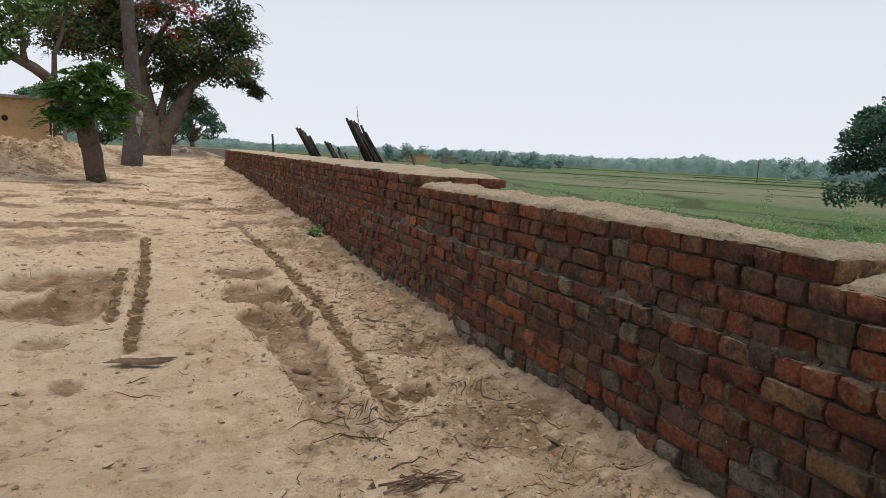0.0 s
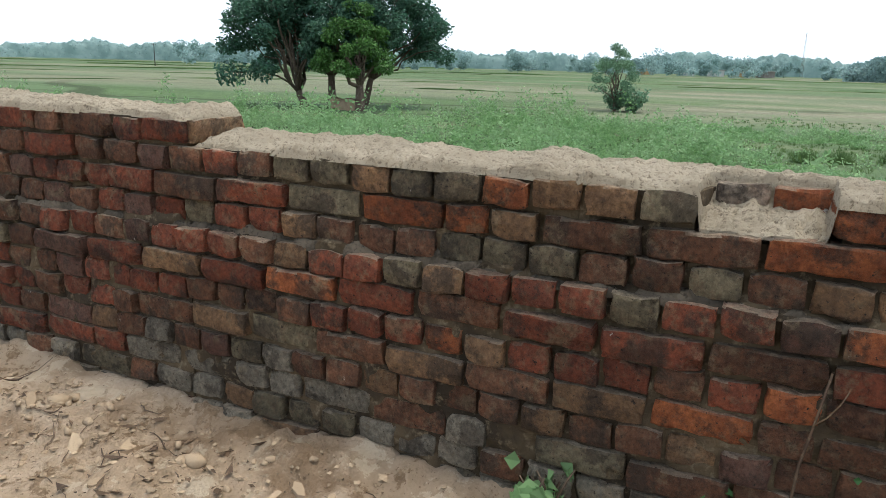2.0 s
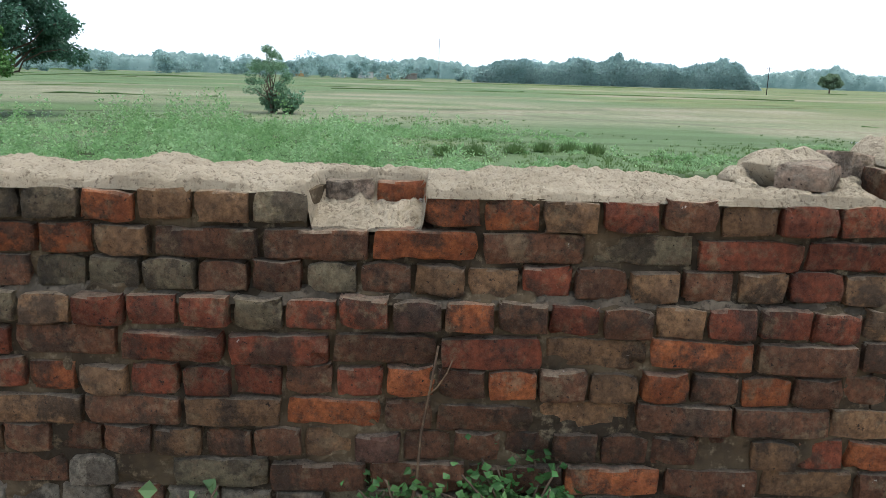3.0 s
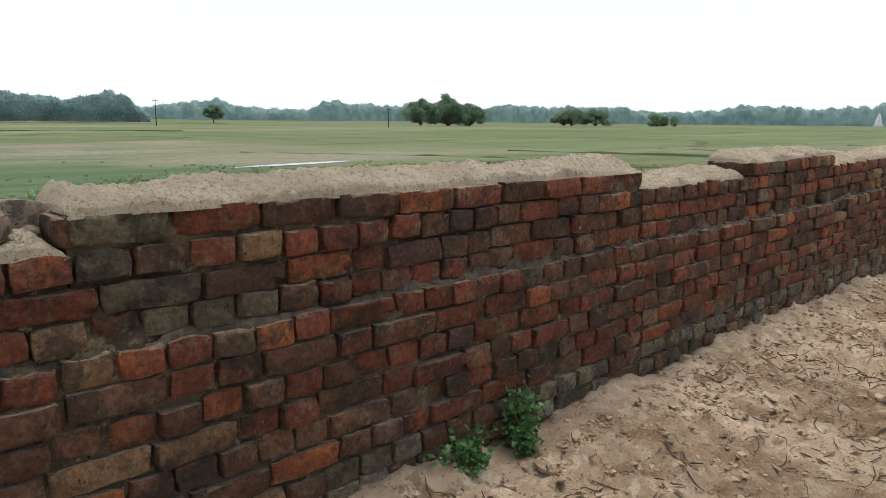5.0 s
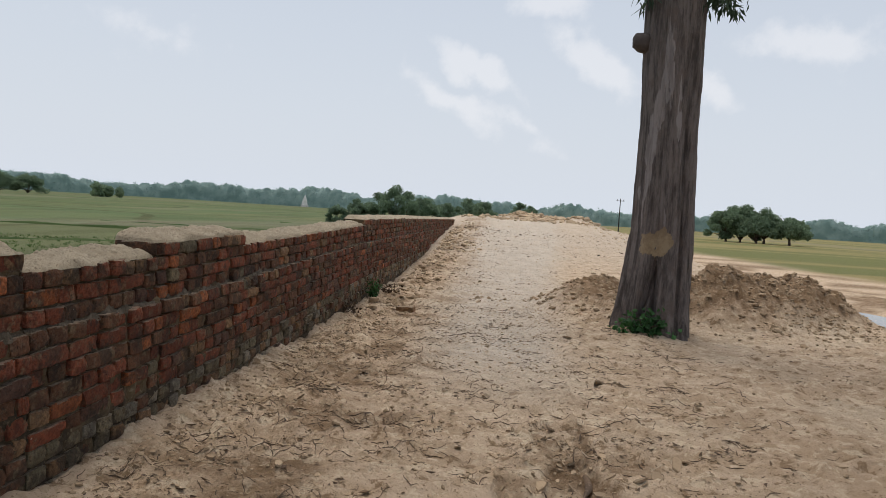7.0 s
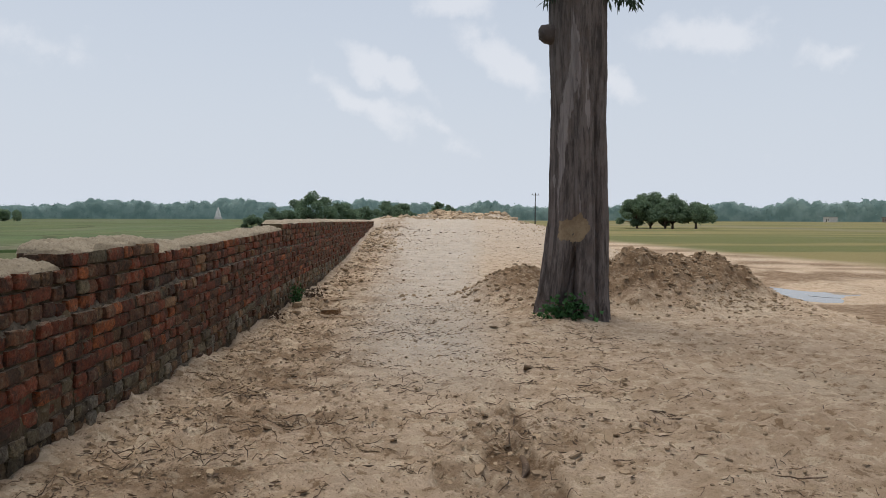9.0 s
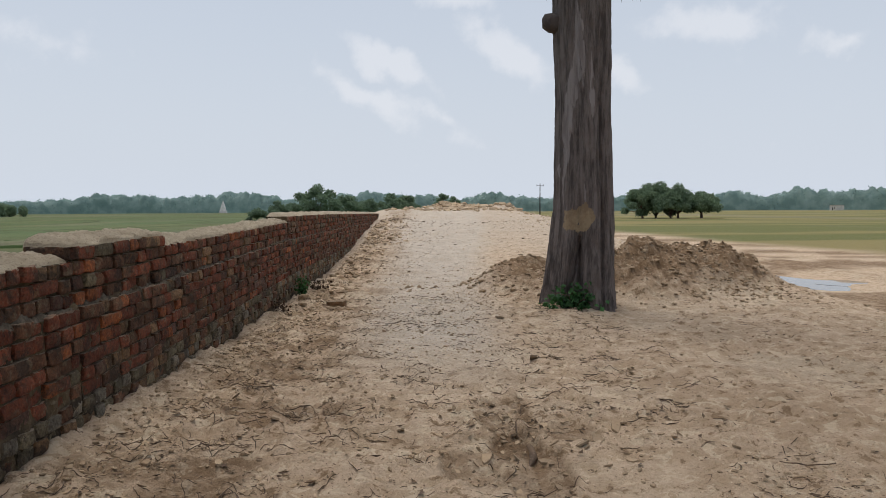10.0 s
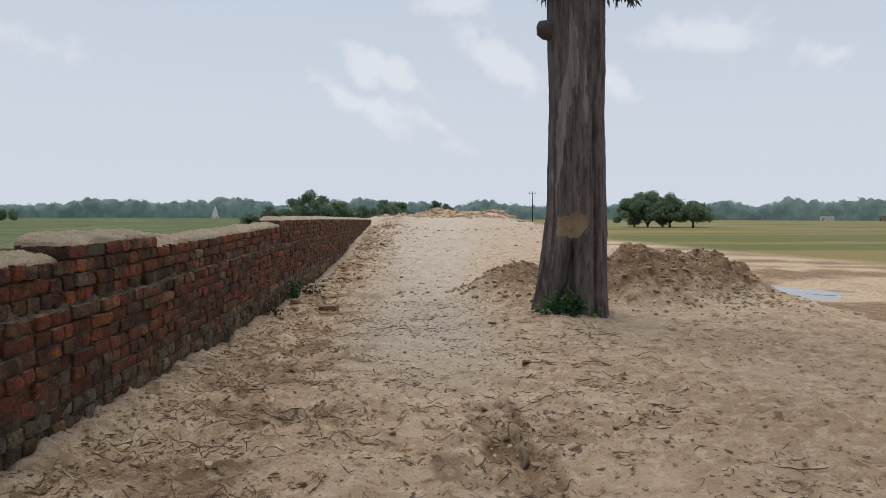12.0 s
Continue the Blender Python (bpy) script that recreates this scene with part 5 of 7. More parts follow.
# the row of trees and the house beyond the earth heaps
tree_a = thing("flame_tree", "leaning forked tree with feathery green leaves in earth heap", "tree", pose(-3.05, 16.5, level(-3.05, 16.5)))
part("trunk", limb_mesh("trunk", [((0.14, 0, -0.7), (-0.12, -0.1, 0.75), 0.20, 0.19, 0, 7, 0.01), ((-0.12, -0.1, 0.7), (-0.25, -0.1, 1.3), 0.2, 0.17, 0, 5, 0.01), ((-0.22, -0.1, 1.15), (-0.75, -0.1, 1.85), 0.15, 0.11, -0.02, 6, 0.01),
                                  ((-0.72, -0.1, 1.8), (-1.9, -0.2, 2.5), 0.11, 0.06, 0.1, 7, 0.03), ((-0.2, -0.1, 1.2), (0.05, -0.3, 2.0), 0.12, 0.05, 0, 6, 0.03), ((-1.2, -0.2, 2.2), (-1.3, -0.3, 3.4), 0.06, 0.03, 0, 6, 0.04),
                                  ((-0.75, -0.1, 1.85), (-0.5, 0.3, 3.4), 0.07, 0.03, 0, 6, 0.04)], BARK_BROWN, 12, 0.07, 41), tree_a)
FA = np.random.default_rng(42)
AC = [(-1.5, -0.2, 2.75), (-2.1, -0.2, 2.7), (-1.2, -0.1, 3.2), (-2.5, 0, 3.3), (-1.8, 0.1, 3.6), (-0.6, 0.2, 3.6), (-2.6, -0.3, 2.2), (-1.2, 0.3, 4.1), (-0.1, 0.4, 4.0), (-1.7, -0.3, 2.35), (-2.3, -0.2, 2.1), (-3.0, 0, 2.6), (-2.0, -0.2, 3.0), (-2.8, -0.1, 3.0)]
part("crown", crown_mesh("crown", AC, [0.5, 0.6, 0.5, 0.7, 0.6, 0.6, 0.5, 0.7, 0.6, 0.35, 0.4, 0.6, 0.6, 0.6], 460, 0.13, FLAME, 44, 0.55, 0.25, hollow=0.1), tree_a)
LC = [(0.0, -0.6, 2.05), (0.35, -0.6, 1.85), (-0.4, -0.6, 1.8), (-0.05, -0.7, 1.65), (0.6, -0.5, 1.5), (-0.6, -0.5, 1.3), (0.15, -0.7, 1.4), (0.65, -0.5, 1.15), (-0.2, -0.6, 1.15), (0.3, -0.5, 2.2), (0.78, -0.4, 1.75), (-0.65, -0.5, 1.7)]
LC = [(a * 0.85 - 0.14, b, c) for a, b, c in LC]
part("low_foliage", crown_mesh("low_foliage", LC, [0.34, 0.3, 0.28, 0.34, 0.26, 0.2, 0.3, 0.2, 0.22, 0.2, 0.2, 0.2], 240, 0.15, FRESH, 43, 0.42, 0.45, hollow=0.05), tree_a, "bright fresh green regrowth")
part("spray", mesh_of("spray", *fronds(LC, [0.34] * 12, 14, 0.36, 8, FA, 0.6), [FRESH]), tree_a, "drooping feathery leaves")
tree_b = thing("eucalyptus_tree", "straight grey eucalyptus trunk with a torn pale scar", "tree", pose(-2.7, 22.6, level(-2.7, 22.6)))
part("trunk", limb_mesh("trunk", [((0, 0, -0.3), (0.12, 0, 1.5), 0.29, 0.22, 0, 8, 0.01), ((0.12, 0, 1.45), (-0.1, 0, 4.6), 0.21, 0.17, 0, 9, 0.015), ((-0.1, 0, 4.5), (0.2, 0.1, 9.5), 0.17, 0.06, 0, 9, 0.04)], BARK, 14, 0.05, 51), tree_b)
part("scar", mesh_of("scar", *tube([(0.24, -0.09, 0.75), (0.22, -0.12, 0.95), (0.20, -0.13, 1.15), (0.21, -0.12, 1.32), (0.24, -0.10, 1.48), (0.25, -0.08, 1.58)], [0.01, 0.06, 0.10, 0.12, 0.11, 0.02], 11, 0.25, 52), [BARK_PALE], None, True), tree_b, "torn pale wood")
part("crown", crown_mesh("crown", [(0.3, 0, 7.2), (-0.8, 0.4, 7.9), (0.8, 0.2, 8.6), (0.2, 0.2, 9.6)], [0.9, 0.8, 0.9, 0.8], 260, 0.16, EUCA, 53, 0.9, 0.9), tree_b)
tree_c = thing("flame_tree", "huge dark spreading tree with red blossom over the road", "tree", pose(-2.3, 34.0, level(-2.3, 34.0)))
part("trunk", limb_mesh("trunk", [((-0.05, 0, -0.4), (0.0, 0, 1.7), 0.66, 0.30, 0, 9, 0.02), ((0.25, 0.0, -0.3), (0.5, 0, 1.7), 0.42, 0.34, 0, 7, 0.02), ((0.2, 0, 0.5), (1.45, 0, 3.0), 0.44, 0.2, -0.1, 9, 0.02), ((1.4, 0, 2.95), (2.9, 0, 4.2), 0.2, 0.08, 0.1, 7, 0.05), ((2.2, 0, 3.6), (4.4, 0, 2.7), 0.1, 0.03, 0.5, 7, 0.04),
                                  ((-0.25, 0, -0.3), (-0.3, 0, 1.6), 0.45, 0.36, 0, 7, 0.02), ((-0.1, 0, 0.5), (-0.55, 0, 3.9), 0.46, 0.2, 0, 9, 0.03), ((-0.5, 0, 3.8), (-2.6, 0, 5.2), 0.18, 0.06, 0.1, 7, 0.05), ((-0.5, 0, 3.8), (0.8, 0, 6.0), 0.18, 0.06, 0.1, 7, 0.05), ((0.2, 0, 1.4), (0.9, 0.5, 5.0), 0.2, 0.06, 0, 7, 0.05)], BARK_BROWN, 12, 0.07, 61), tree_c)
TC = [(1.3, 0, 3.6), (1.9, 0, 4.3), (2.6, 0, 3.6), (3.3, 0, 4.2), (3.0, 0.2, 5.0), (2.2, 0, 5.6), (3.2, 0, 6.3), (1.2, 0.1, 5.3), (0.3, 0, 4.6), (0.2, 0, 6.2), (1.4, 0, 6.9), (2.6, 0, 7.4), (-0.9, 0, 5.0), (-1.9, 0, 5.9), (-3.0, 0, 5.2), (-2.6, 0, 6.8), (-0.8, 0, 6.9), (-3.8, 0.3, 6.3),
      (0.6, 0, 3.3), (4.2, 0, 3.0), (3.8, 0, 3.35), (0.9, 0.4, 2.7), (1.6, 0.5, 2.3), (0.2, 0.3, 8.0), (-1.6, 0.3, 8.0), (1.8, 0.3, 8.3), (-4.6, 0, 5.4), (-3.6, 0, 4.4), (-2.4, 0, 4.3), (-5.0, 0, 6.8), (-1.2, 0, 3.9), (2.9, 0, 5.6), (3.6, 0, 5.3), (-4.4, 0, 7.6)]
TR = [0.95] * 18 + [0.6, 0.36, 0.42, 0.7, 0.7, 1.0, 1.0, 1.0] + [0.9] * 8
fill = np.random.default_rng(67)
fxs = fill.uniform(-4.6, 3.7, 46)
FILL = [(float(a), float(fill.uniform(-1.2, 2.2)), float(fill.uniform(4.6 if a < -0.4 else 3.4, 8.2))) for a in fxs]
part("crown", crown_mesh("crown", TC + FILL, TR + [0.95] * 46, 560, 0.18, CANOPY, 62, 0.6, 0.35, [CANOPY, RUSTY], 0.16, 0.05), tree_c)
part("crown", mesh_of("crown", *fronds(TC, np.array(TR) * 1.1, 24, 0.5, 7, np.random.default_rng(64)), [CANOPY]), tree_c, "outer sprays of feathery leaves")
part("blossom", crown_mesh("blossom", [(1.1, -0.7, 6.2), (1.6, -0.7, 5.9), (0.6, -0.7, 6.5), (-2.9, -0.7, 5.7), (-2.3, -0.7, 6.0), (0.2, -0.6, 5.2), (0.9, -0.6, 5.0), (-0.4, -0.6, 5.9)], [0.7, 0.6, 0.7, 0.6, 0.7, 0.6, 0.5, 0.7], 150, 0.12, BLOSSOM, 63, 0.5, 0.1), tree_c, "clusters of red blossom")
broad_tree("broad_tree", "dark round tree beyond the end of the wall", 0.0, 62, 0.4, 4.2, 2.4, (0, 0), 66, 0.26, MANGO, 0.2, 0.2, 18, 260)
broad_tree("broad_tree", "dark round tree beyond the earth heaps", -9.5, 58, 0.2, 4.5, 3.0, (0, 0), 67, 0.26, MANGO, 0.2, 0.2, 18, 200)


def box(name, a, b, mat, parent, label="", rounding=0.01):
    bm = bmesh.new()
    bmesh.ops.create_cube(bm, size=1)
    for v in bm.verts:
        v.co = Vector([a[k] + (v.co[k] + 0.5) * (b[k] - a[k]) for k in range(3)])
    if rounding:
        bmesh.ops.bevel(bm, geom=list(bm.edges), offset=rounding, segments=1, affect='EDGES')
    me = bpy.data.meshes.new(name)
    bm.to_mesh(me)
    bm.free()
    me.materials.append(mat)
    return part(name, me, parent, label)


for k, (bx_, by_, h, w) in enumerate(((-4.2, 66, 4.6, 2.8), (-7.2, 64, 4.2, 2.6), (-1.6, 72, 4.0, 2.6), (-11.5, 70, 5.0, 3.4))):
    broad_tree("broad_tree", "dark tree crowding the far end of the road", bx_, by_, 0.2, h, w, (0, 0), 960 + k, 0.26, MANGO, 0.2, 0.12, 18, 300)
low_wall = thing("low_wall", "low grey rendered wall across the far end of the road", "wall", pose(-1.3, 43, float(road_level(43)) - 0.1))
for k, (a0, a1, top_) in enumerate(((-2.4, -0.6, 0.42), (-0.6, 0.7, 0.55), (0.7, 2.6, 0.48))):
    box("panel", (a0, 0.02 * k, -0.2), (a1, 0.22 + 0.02 * k, top_), CONCRETE, low_wall, "", 0.03)
house = thing("house", "single-storey ochre plastered house with flat concrete roof", "house", pose(-6.8, 38.0, 0.3, 0, 0, 6))
box("wall", (-9.0, 0, -0.8), (0, 0.25, 2.45), OCHRE, house, "ochre plaster, chipped along the corner")
box("wall", (-0.25, 0.25, -0.8), (0, 5.0, 2.45), OCHRE, house)
box("wall", (-9.0, 5.0, -0.8), (0, 5.25, 2.45), OCHRE, house)
box("wall", (-9.0, 0.25, -0.8), (-8.75, 5.0, 2.45), OCHRE, house)
box("roof", (-9.3, -0.3, 2.45), (0.25, 5.5, 2.58), CONCRETE, house, "thin grey concrete slab")
# solid panel on the uncut wall; its black is the doorway's shade
box("door", (0.003, 0.5, -0.6), (0.05, 1.5, 1.5), OPENING_SHADE, house, "near-black panel painted as the shade in an open doorway")
box("post", (0.55, 0.1, -0.8), (0.67, 0.22, 1.9), CONCRETE, house)
box("post", (0.55, 2.1, -0.8), (0.67, 2.22, 1.9), CONCRETE, house)
box("porch_roof", (0.06, -0.1, 1.9), (0.85, 2.5, 1.98), CONCRETE, house)
vent_v, vent_f = tube([(-1.75, -0.03, 1.55), (-1.75, 0.02, 1.55)], [0.13, 0.13], 16)
part("vent", mesh_of("vent", vent_v, vent_f, [OPENING_SHADE]), house, "round dark vent")


# bundles of poles leaning behind the wall
def pole_bundle(label, x, y, num, top, base, length, seed):
    r = np.random.default_rng(seed)
    z = level(x + base, y)
    b = thing("pole_bundle", label, "wooden poles", pose(x, y, z), "bundles of poles behind the wall")
    for k in range(num):
        u = (k + r.uniform(-0.3, 0.3)) / max(num - 1, 1)
        tip = np.array([top[0] + (u - 0.3) * top[2], r.uniform(-0.2, 0.2), (top[1] - z) * (1 - 0.2 * u * r.uniform(0.4, 1.3)) * length])
        foot = np.array([tip[0] + base * tip[2] * r.uniform(0.5, 0.68), r.uniform(-0.25, 0.25), -0.1])
        v, f = tube(bend_path(foot, tip, 0.0, 5, 0.008, seed + k), np.full(5, 0.030) * r.uniform(0.7, 1.2), 7, 0.05, seed + k)
        part("pole", mesh_of("pole", v, f, [POLEWOOD], None, True), b)
    return b


pole_bundle("bundle of dark weathered wooden poles leaning together", 1.2, 18.0, 20, (0.1, 1.68, 0.35), 1.0, 1.0, 410)
pole_bundle("a few dark poles leaning apart from each other", 2.0, 17.9, 11, (0.05, 1.40, 0.6), 1.1, 1.0, 420)
pole_bundle("thick sheaf of dark weathered wooden poles leaning together", 2.45, 17.8, 38, (0.05, 1.98, 0.5), 1.0, 1.0, 430)
single = thing("wooden_pole", "single dark pole leaning behind the wall", "wooden pole", pose(3.9, 17.3, level(3.9, 17.3)))
part("shaft", limb_mesh("shaft", [((0.9, 0, -0.1), (-0.05, 0, 1.2 - level(3.9, 17.3)), 0.035, 0.028, 0, 5, 0.005)], POLEWOOD, 7, 0.04, 3), single)
wire = thing("thin_cane", "thin pale cane standing up from the poles", "cane", pose(2.6, 17.8, level(2.6, 17.8)))
part("shaft", limb_mesh("shaft", [((0.3, 0, 0), (-0.02, 0, 2.28 - level(2.6, 17.8)), 0.012, 0.006, 0, 6, 0.01)], BARK_PALE, 5, 0.04, 3), wire)
post = thing("wooden_post", "upright dark post near the far end of the wall", "post", pose(1.15, 22, level(1.15, 22)))
part("shaft", limb_mesh("shaft", [((0.1, 0, -0.2), (-0.03, 0, 1.56 - level(1.15, 22)), 0.035, 0.03, 0, 4, 0.005)], POLEWOOD, 7, 0.04, 5), post)
for k, (px, py, w, h) in enumerate(((0.5, 25.5, 0.5, 0.5), (0.9, 26, 0.35, 0.6))):
    hp = thing("brick_stack", "untidy stack of spare bricks beyond the wall's end", "brick stack", pose(px, py, level(px, py), 0, 0, 13 * k), "stacks of spare bricks")
    for a in range(4):
        for b_ in range(3):
            ob = part("brick", BRICK_MESH["rdp"[(a + b_) % 3], True, (a + b_ + k) % 6], hp, place=pose(-0.1, (b_ - 1) * w * 0.4, 0.03 + 0.07 * a * h / 0.4, 0, 0, 4 * ((a * 3 + b_) % 3) - 4))


# small plants at the wall's foot
def foot_z(y, x=-0.06):
    return level(x, y) - 0.01


herb("weed", "leafy green weed growing against the foot of the wall", -0.06, -0.22, foot_z(-0.22), 0.22, 0.18, 20, 501, HERB, 0.025, 50, "weeds at the wall")
herb("weed", "leafy green weed growing against the foot of the wall", -0.06, 0.02, foot_z(0.02), 0.17, 0.12, 9, 502, HERB, 0.024, 34, "weeds at the wall")
herb("weed", "leafy green weed growing against the foot of the wall", -0.07, -2.1, foot_z(-2.1), 0.09, 0.10, 7, 503, HERB, 0.026, 44, "weeds at the wall")
herb("weed", "leafy green weed growing against the foot of the wall", -0.07, -2.4, foot_z(-2.4), 0.24, 0.10, 12, 504, HERB, 0.026, 44, "weeds at the wall")
herb("weed", "straggling weed in the loose earth beside the wall", -0.14, -8.9, foot_z(-8.9, -0.14), 0.12, 0.26, 8, 505, LITTER, 0.04, 10, "weeds at the wall")
herb("weed", "upright dark weed beside the wall", -0.10, -10.3, foot_z(-10.3, -0.1), 0.32, 0.12, 12, 506, DARKWEED, 0.035, 22, "weeds at the wall")
herb("weed", "straggling weed in the loose earth beside the wall", -0.2, -11.2, foot_z(-11.2, -0.2), 0.2, 0.3, 14, 507, LITTER, 0.04, 10, "weeds at the wall")
herb("weed", "small dry weed in the loose earth beside the wall", -0.12, 8.3, foot_z(8.3, -0.12), 0.14, 0.10, 8, 508, WEED, 0.05, 12, "weeds at the wall")
dry = thing("dry_stalk", "thin dry stalk leaning against the bricks", "dry stalk", pose(-0.04, 0.03, foot_z(0.03)))
part("stem", limb_mesh("stem", [((0, 0, -0.03), (0.03, -0.07, 0.47), 0.004, 0.0025, 0, 6, 0.004), ((0.02, -0.05, 0.36), (0.0, -0.10, 0.45), 0.002, 0.0015, 0, 4, 0.003)], LITTER, 4, 0.05, 7), dry)
herb("grass_tuft", "thin pale green grass tuft at the wall's foot", -0.05, 0.5, foot_z(0.5), 0.16, 0.07, 12, 509, WEED, 0.05, 6)

# dark tussocks in a row on the plain
for k, (tx, ty) in enumerate(((20.6, -0.2), (21.0, -1.1), (21.9, -2.4), (22.5, -3.4), (22.6, -4.3), (22.3, -5.1))):
    r = np.random.default_rng(600 + k)
    tuss = thing("grass_tussock", "dark brown-green tussock of coarse grass in a row", "grass tussock", pose(tx, ty, FIELD), "tussocks in a row")
    n = 260
    az, q = r.uniform(0, 6.28, n), r.uniform(0, 0.3, n) ** 0.9
    base = np.stack([q * np.cos(az), q * np.sin(az), np.zeros(n)], 1)
    tip = base * r.uniform(1.2, 2.0, n)[:, None] + np.stack([r.normal(0, 0.05, n), r.normal(0, 0.05, n), r.uniform(0.15, 0.38, n)], 1)
    side = np.stack([-np.sin(az), np.cos(az), np.zeros(n)], 1) * 0.02
    v = np.stack([base - side, base + side, tip], 1).reshape(-1, 3)
    part("tuft", mesh_of("tuft", v, np.arange(3 * n).reshape(-1, 3), [GRASS]), tuss)


# loose things on the road
def loose_brick(label, m, kind, st=True, k=0):
    ob = thing("loose_brick", label, "brick", m, data=BRICK_MESH[kind, st, k])
    return ob


loose_brick("brown brick lying on the sand beside the wall", pose(-0.62, -9.75, level(-0.62, -9.75) + 0.035, 3, 4, 80), "t", True, 2)
loose_brick("pale pinkish half brick lying loose on the wall top", pose(0.085, -0.812, 0.922, 2, -3, -40) @ Matrix.Diagonal((1, 1, 0.85, 1)), "w", False, 4)
loose_brick("pink broken brick bedded in mortar lumps on the wall top", pose(0.165, -0.975, 0.942, 4, 4, -6), "w", False, 1)
for k, (lx, ly, lz, q) in enumerate(((0.20, -0.80, 0.93, 0.066), (0.205, -0.87, 0.935, 0.06), (0.20, -0.72, 0.905, 0.042), (0.14, -0.72, 0.895, 0.026), (0.21, -0.96, 0.90, 0.06), (0.14, -0.94, 0.895, 0.032), (0.09, -0.93, 0.89, 0.02))):
    bm = bmesh.new()
    bmesh.ops.create_icosphere(bm, subdivisions=3, radius=q)
    for vert in bm.verts:
        n1 = noise.noise(vert.co / q * 1.1 + Vector((k * 7.3, 0, 0)))
        n2 = noise.noise(vert.co / q * 4.0 + Vector((k * 3.1, 5, 0)))
        vert.co *= 1 + 0.35 * n1 + 0.16 * n2
        vert.co.z *= 0.7
    me = bpy.data.meshes.new("mortar_lump")
    bm.to_mesh(me)
    bm.free()
    me.materials.append(CAP)
    thing("mortar_lump", "crumbled lump of dry pale mortar on the wall top", "mortar lump", pose(lx, ly, lz), "lumps of mortar on the wall", data=me)


def bark_piece(label, m, length, seed):
    r = np.random.default_rng(seed)
    n = 9
    t = np.linspace(-0.5, 0.5, n)
    v, f = [], []
    for k in range(n):
        w = 0.022 * (1 - (2 * t[k]) ** 4) * r.uniform(0.7, 1.2) + 0.003
        for a in np.linspace(0, np.pi, 6):
            v.append((t[k] * length, math.cos(a) * w * 0.75 + 0.012 * math.sin(9 * t[k] + seed), math.sin(a) * w * 0.8 + 0.004 + 0.03 * t[k] ** 2))
    for k in range(n - 1):
        for j in range(5):
            a = k * 6 + j
            f.append((a, a + 1, a + 7, a + 6))
    return thing("bark_piece", label, "bark", m, data=mesh_of("bark_piece", np.array(v), np.array(f), [TWIG], None, True))


bark_piece("curled dark strip of bark lying on the sand", pose(-1.79, 4.08, level(-1.79, 4.08), 0, 0, 4), 0.36, 3)
bark_piece("curled dark strip of bark lying on the sand", pose(-1.78, 4.03, level(-1.78, 4.03) + 0.006, 0, 0, -8), 0.26, 4)
bark_piece("short piece of bark lying in the wheel rut", pose(-1.0, 3.9, level(-1.0, 3.9), 0, 0, -30), 0.12, 5)
bark_piece("long strip of bark pressed into the wheel rut", pose(-2.2, -4.25, level(-2.2, -4.25), 0, 0, 82), 0.5, 6)
stick = thing("stick", "pale broken stick lying on the sand near the wall", "stick", pose(-0.86, 1.95, level(-0.86, 1.95), 0, 0, 20))
part("shaft", limb_mesh("shaft", [((-0.12, 0, 0.01), (0.12, 0, 0.03), 0.014, 0.009, 0.01, 6, 0.004), ((0.02, 0, 0.02), (0.1, 0.05, 0.02), 0.006, 0.003, 0.01, 4, 0.003)], BARK_PALE, 8, 0.1, 8), stick)


def brush(x, y, seed):
    r = np.random.default_rng(seed)
    b = thing("twig_bundle", "small tangle of dry brown twigs on the sand", "twigs", pose(x, y, level(x, y)))
    for k in range(15):
        az, ln = r.normal(0.4, 1.1), r.uniform(0.08, 0.3)
        off = np.array([r.normal(0, 0.04), r.normal(0, 0.03), 0.0])
        a = np.array([-ln * math.cos(az), -ln * math.sin(az) * 0.6, r.uniform(0.0, 0.02)]) * 0.5
        a, e = a + off, off - a + np.array([0, 0, r.uniform(0.005, 0.05)])
        part("twig", mesh_of("twig", *tube(bend_path(a, e, 0.012, 5, 0.006, seed + k), np.linspace(0.004, 0.0018, 5), 5, 0.05, seed + k), [TWIG], None, True), b)
    return b


brush(-0.84, 2.42, 77)


def scatter(name, label, category, v, f, mat, smooth_=False):
    return thing(name, label, category, kind="stuff", data=mesh_of(name, v, f, [mat], None, smooth_))


def spots(n, r, share):
    """Places on the road for litter, thickest in a band beside the wall and where the earth is dug."""
    x = np.where(r.uniform(0, 1, n) < 0.5, -0.15 - np.abs(r.normal(0, 0.75, n)), r.uniform(-6.0, -0.1, n))
    y = np.where(r.uniform(0, 1, n) < share, 0.3 + 14 * r.uniform(0, 1, n) ** 1.3, -(0.5 + 26 * r.uniform(0, 1, n) ** 1.7))
    keep = 0.5 * vnoise(x * 1.4, y * 1.4, 301) + 0.5 * vnoise(x * 4.5, y * 4.5, 302) > r.uniform(0.3, 0.72, n)
    return x[keep], y[keep]


def on_land(x, y):
    return land(x, y)[0]


def drifts(n, r):
    """Places in small drifts: tangles of litter that wheels and feet have pushed together."""
    cx = np.concatenate([r.uniform(-3.6, -0.2, 120), -0.25 - np.abs(r.normal(0, 0.5, 34)), [-1.62, -1.15, -0.75, -2.15, -2.9, -0.9, -1.9]])
    cy = np.concatenate([-1.0 - 9.5 * r.uniform(0, 1, 120) ** 0.8, r.uniform(-9, 5, 34), [-5.9, -4.9, -6.8, -4.6, -5.6, -8.9, -7.6]])
    k = r.integers(0, len(cx), n)
    size = r.uniform(0.05, 0.2, len(cx))[k]
    return cx[k] + size * r.normal(0, 1.0, n), cy[k] + size * r.normal(0, 0.8, n)


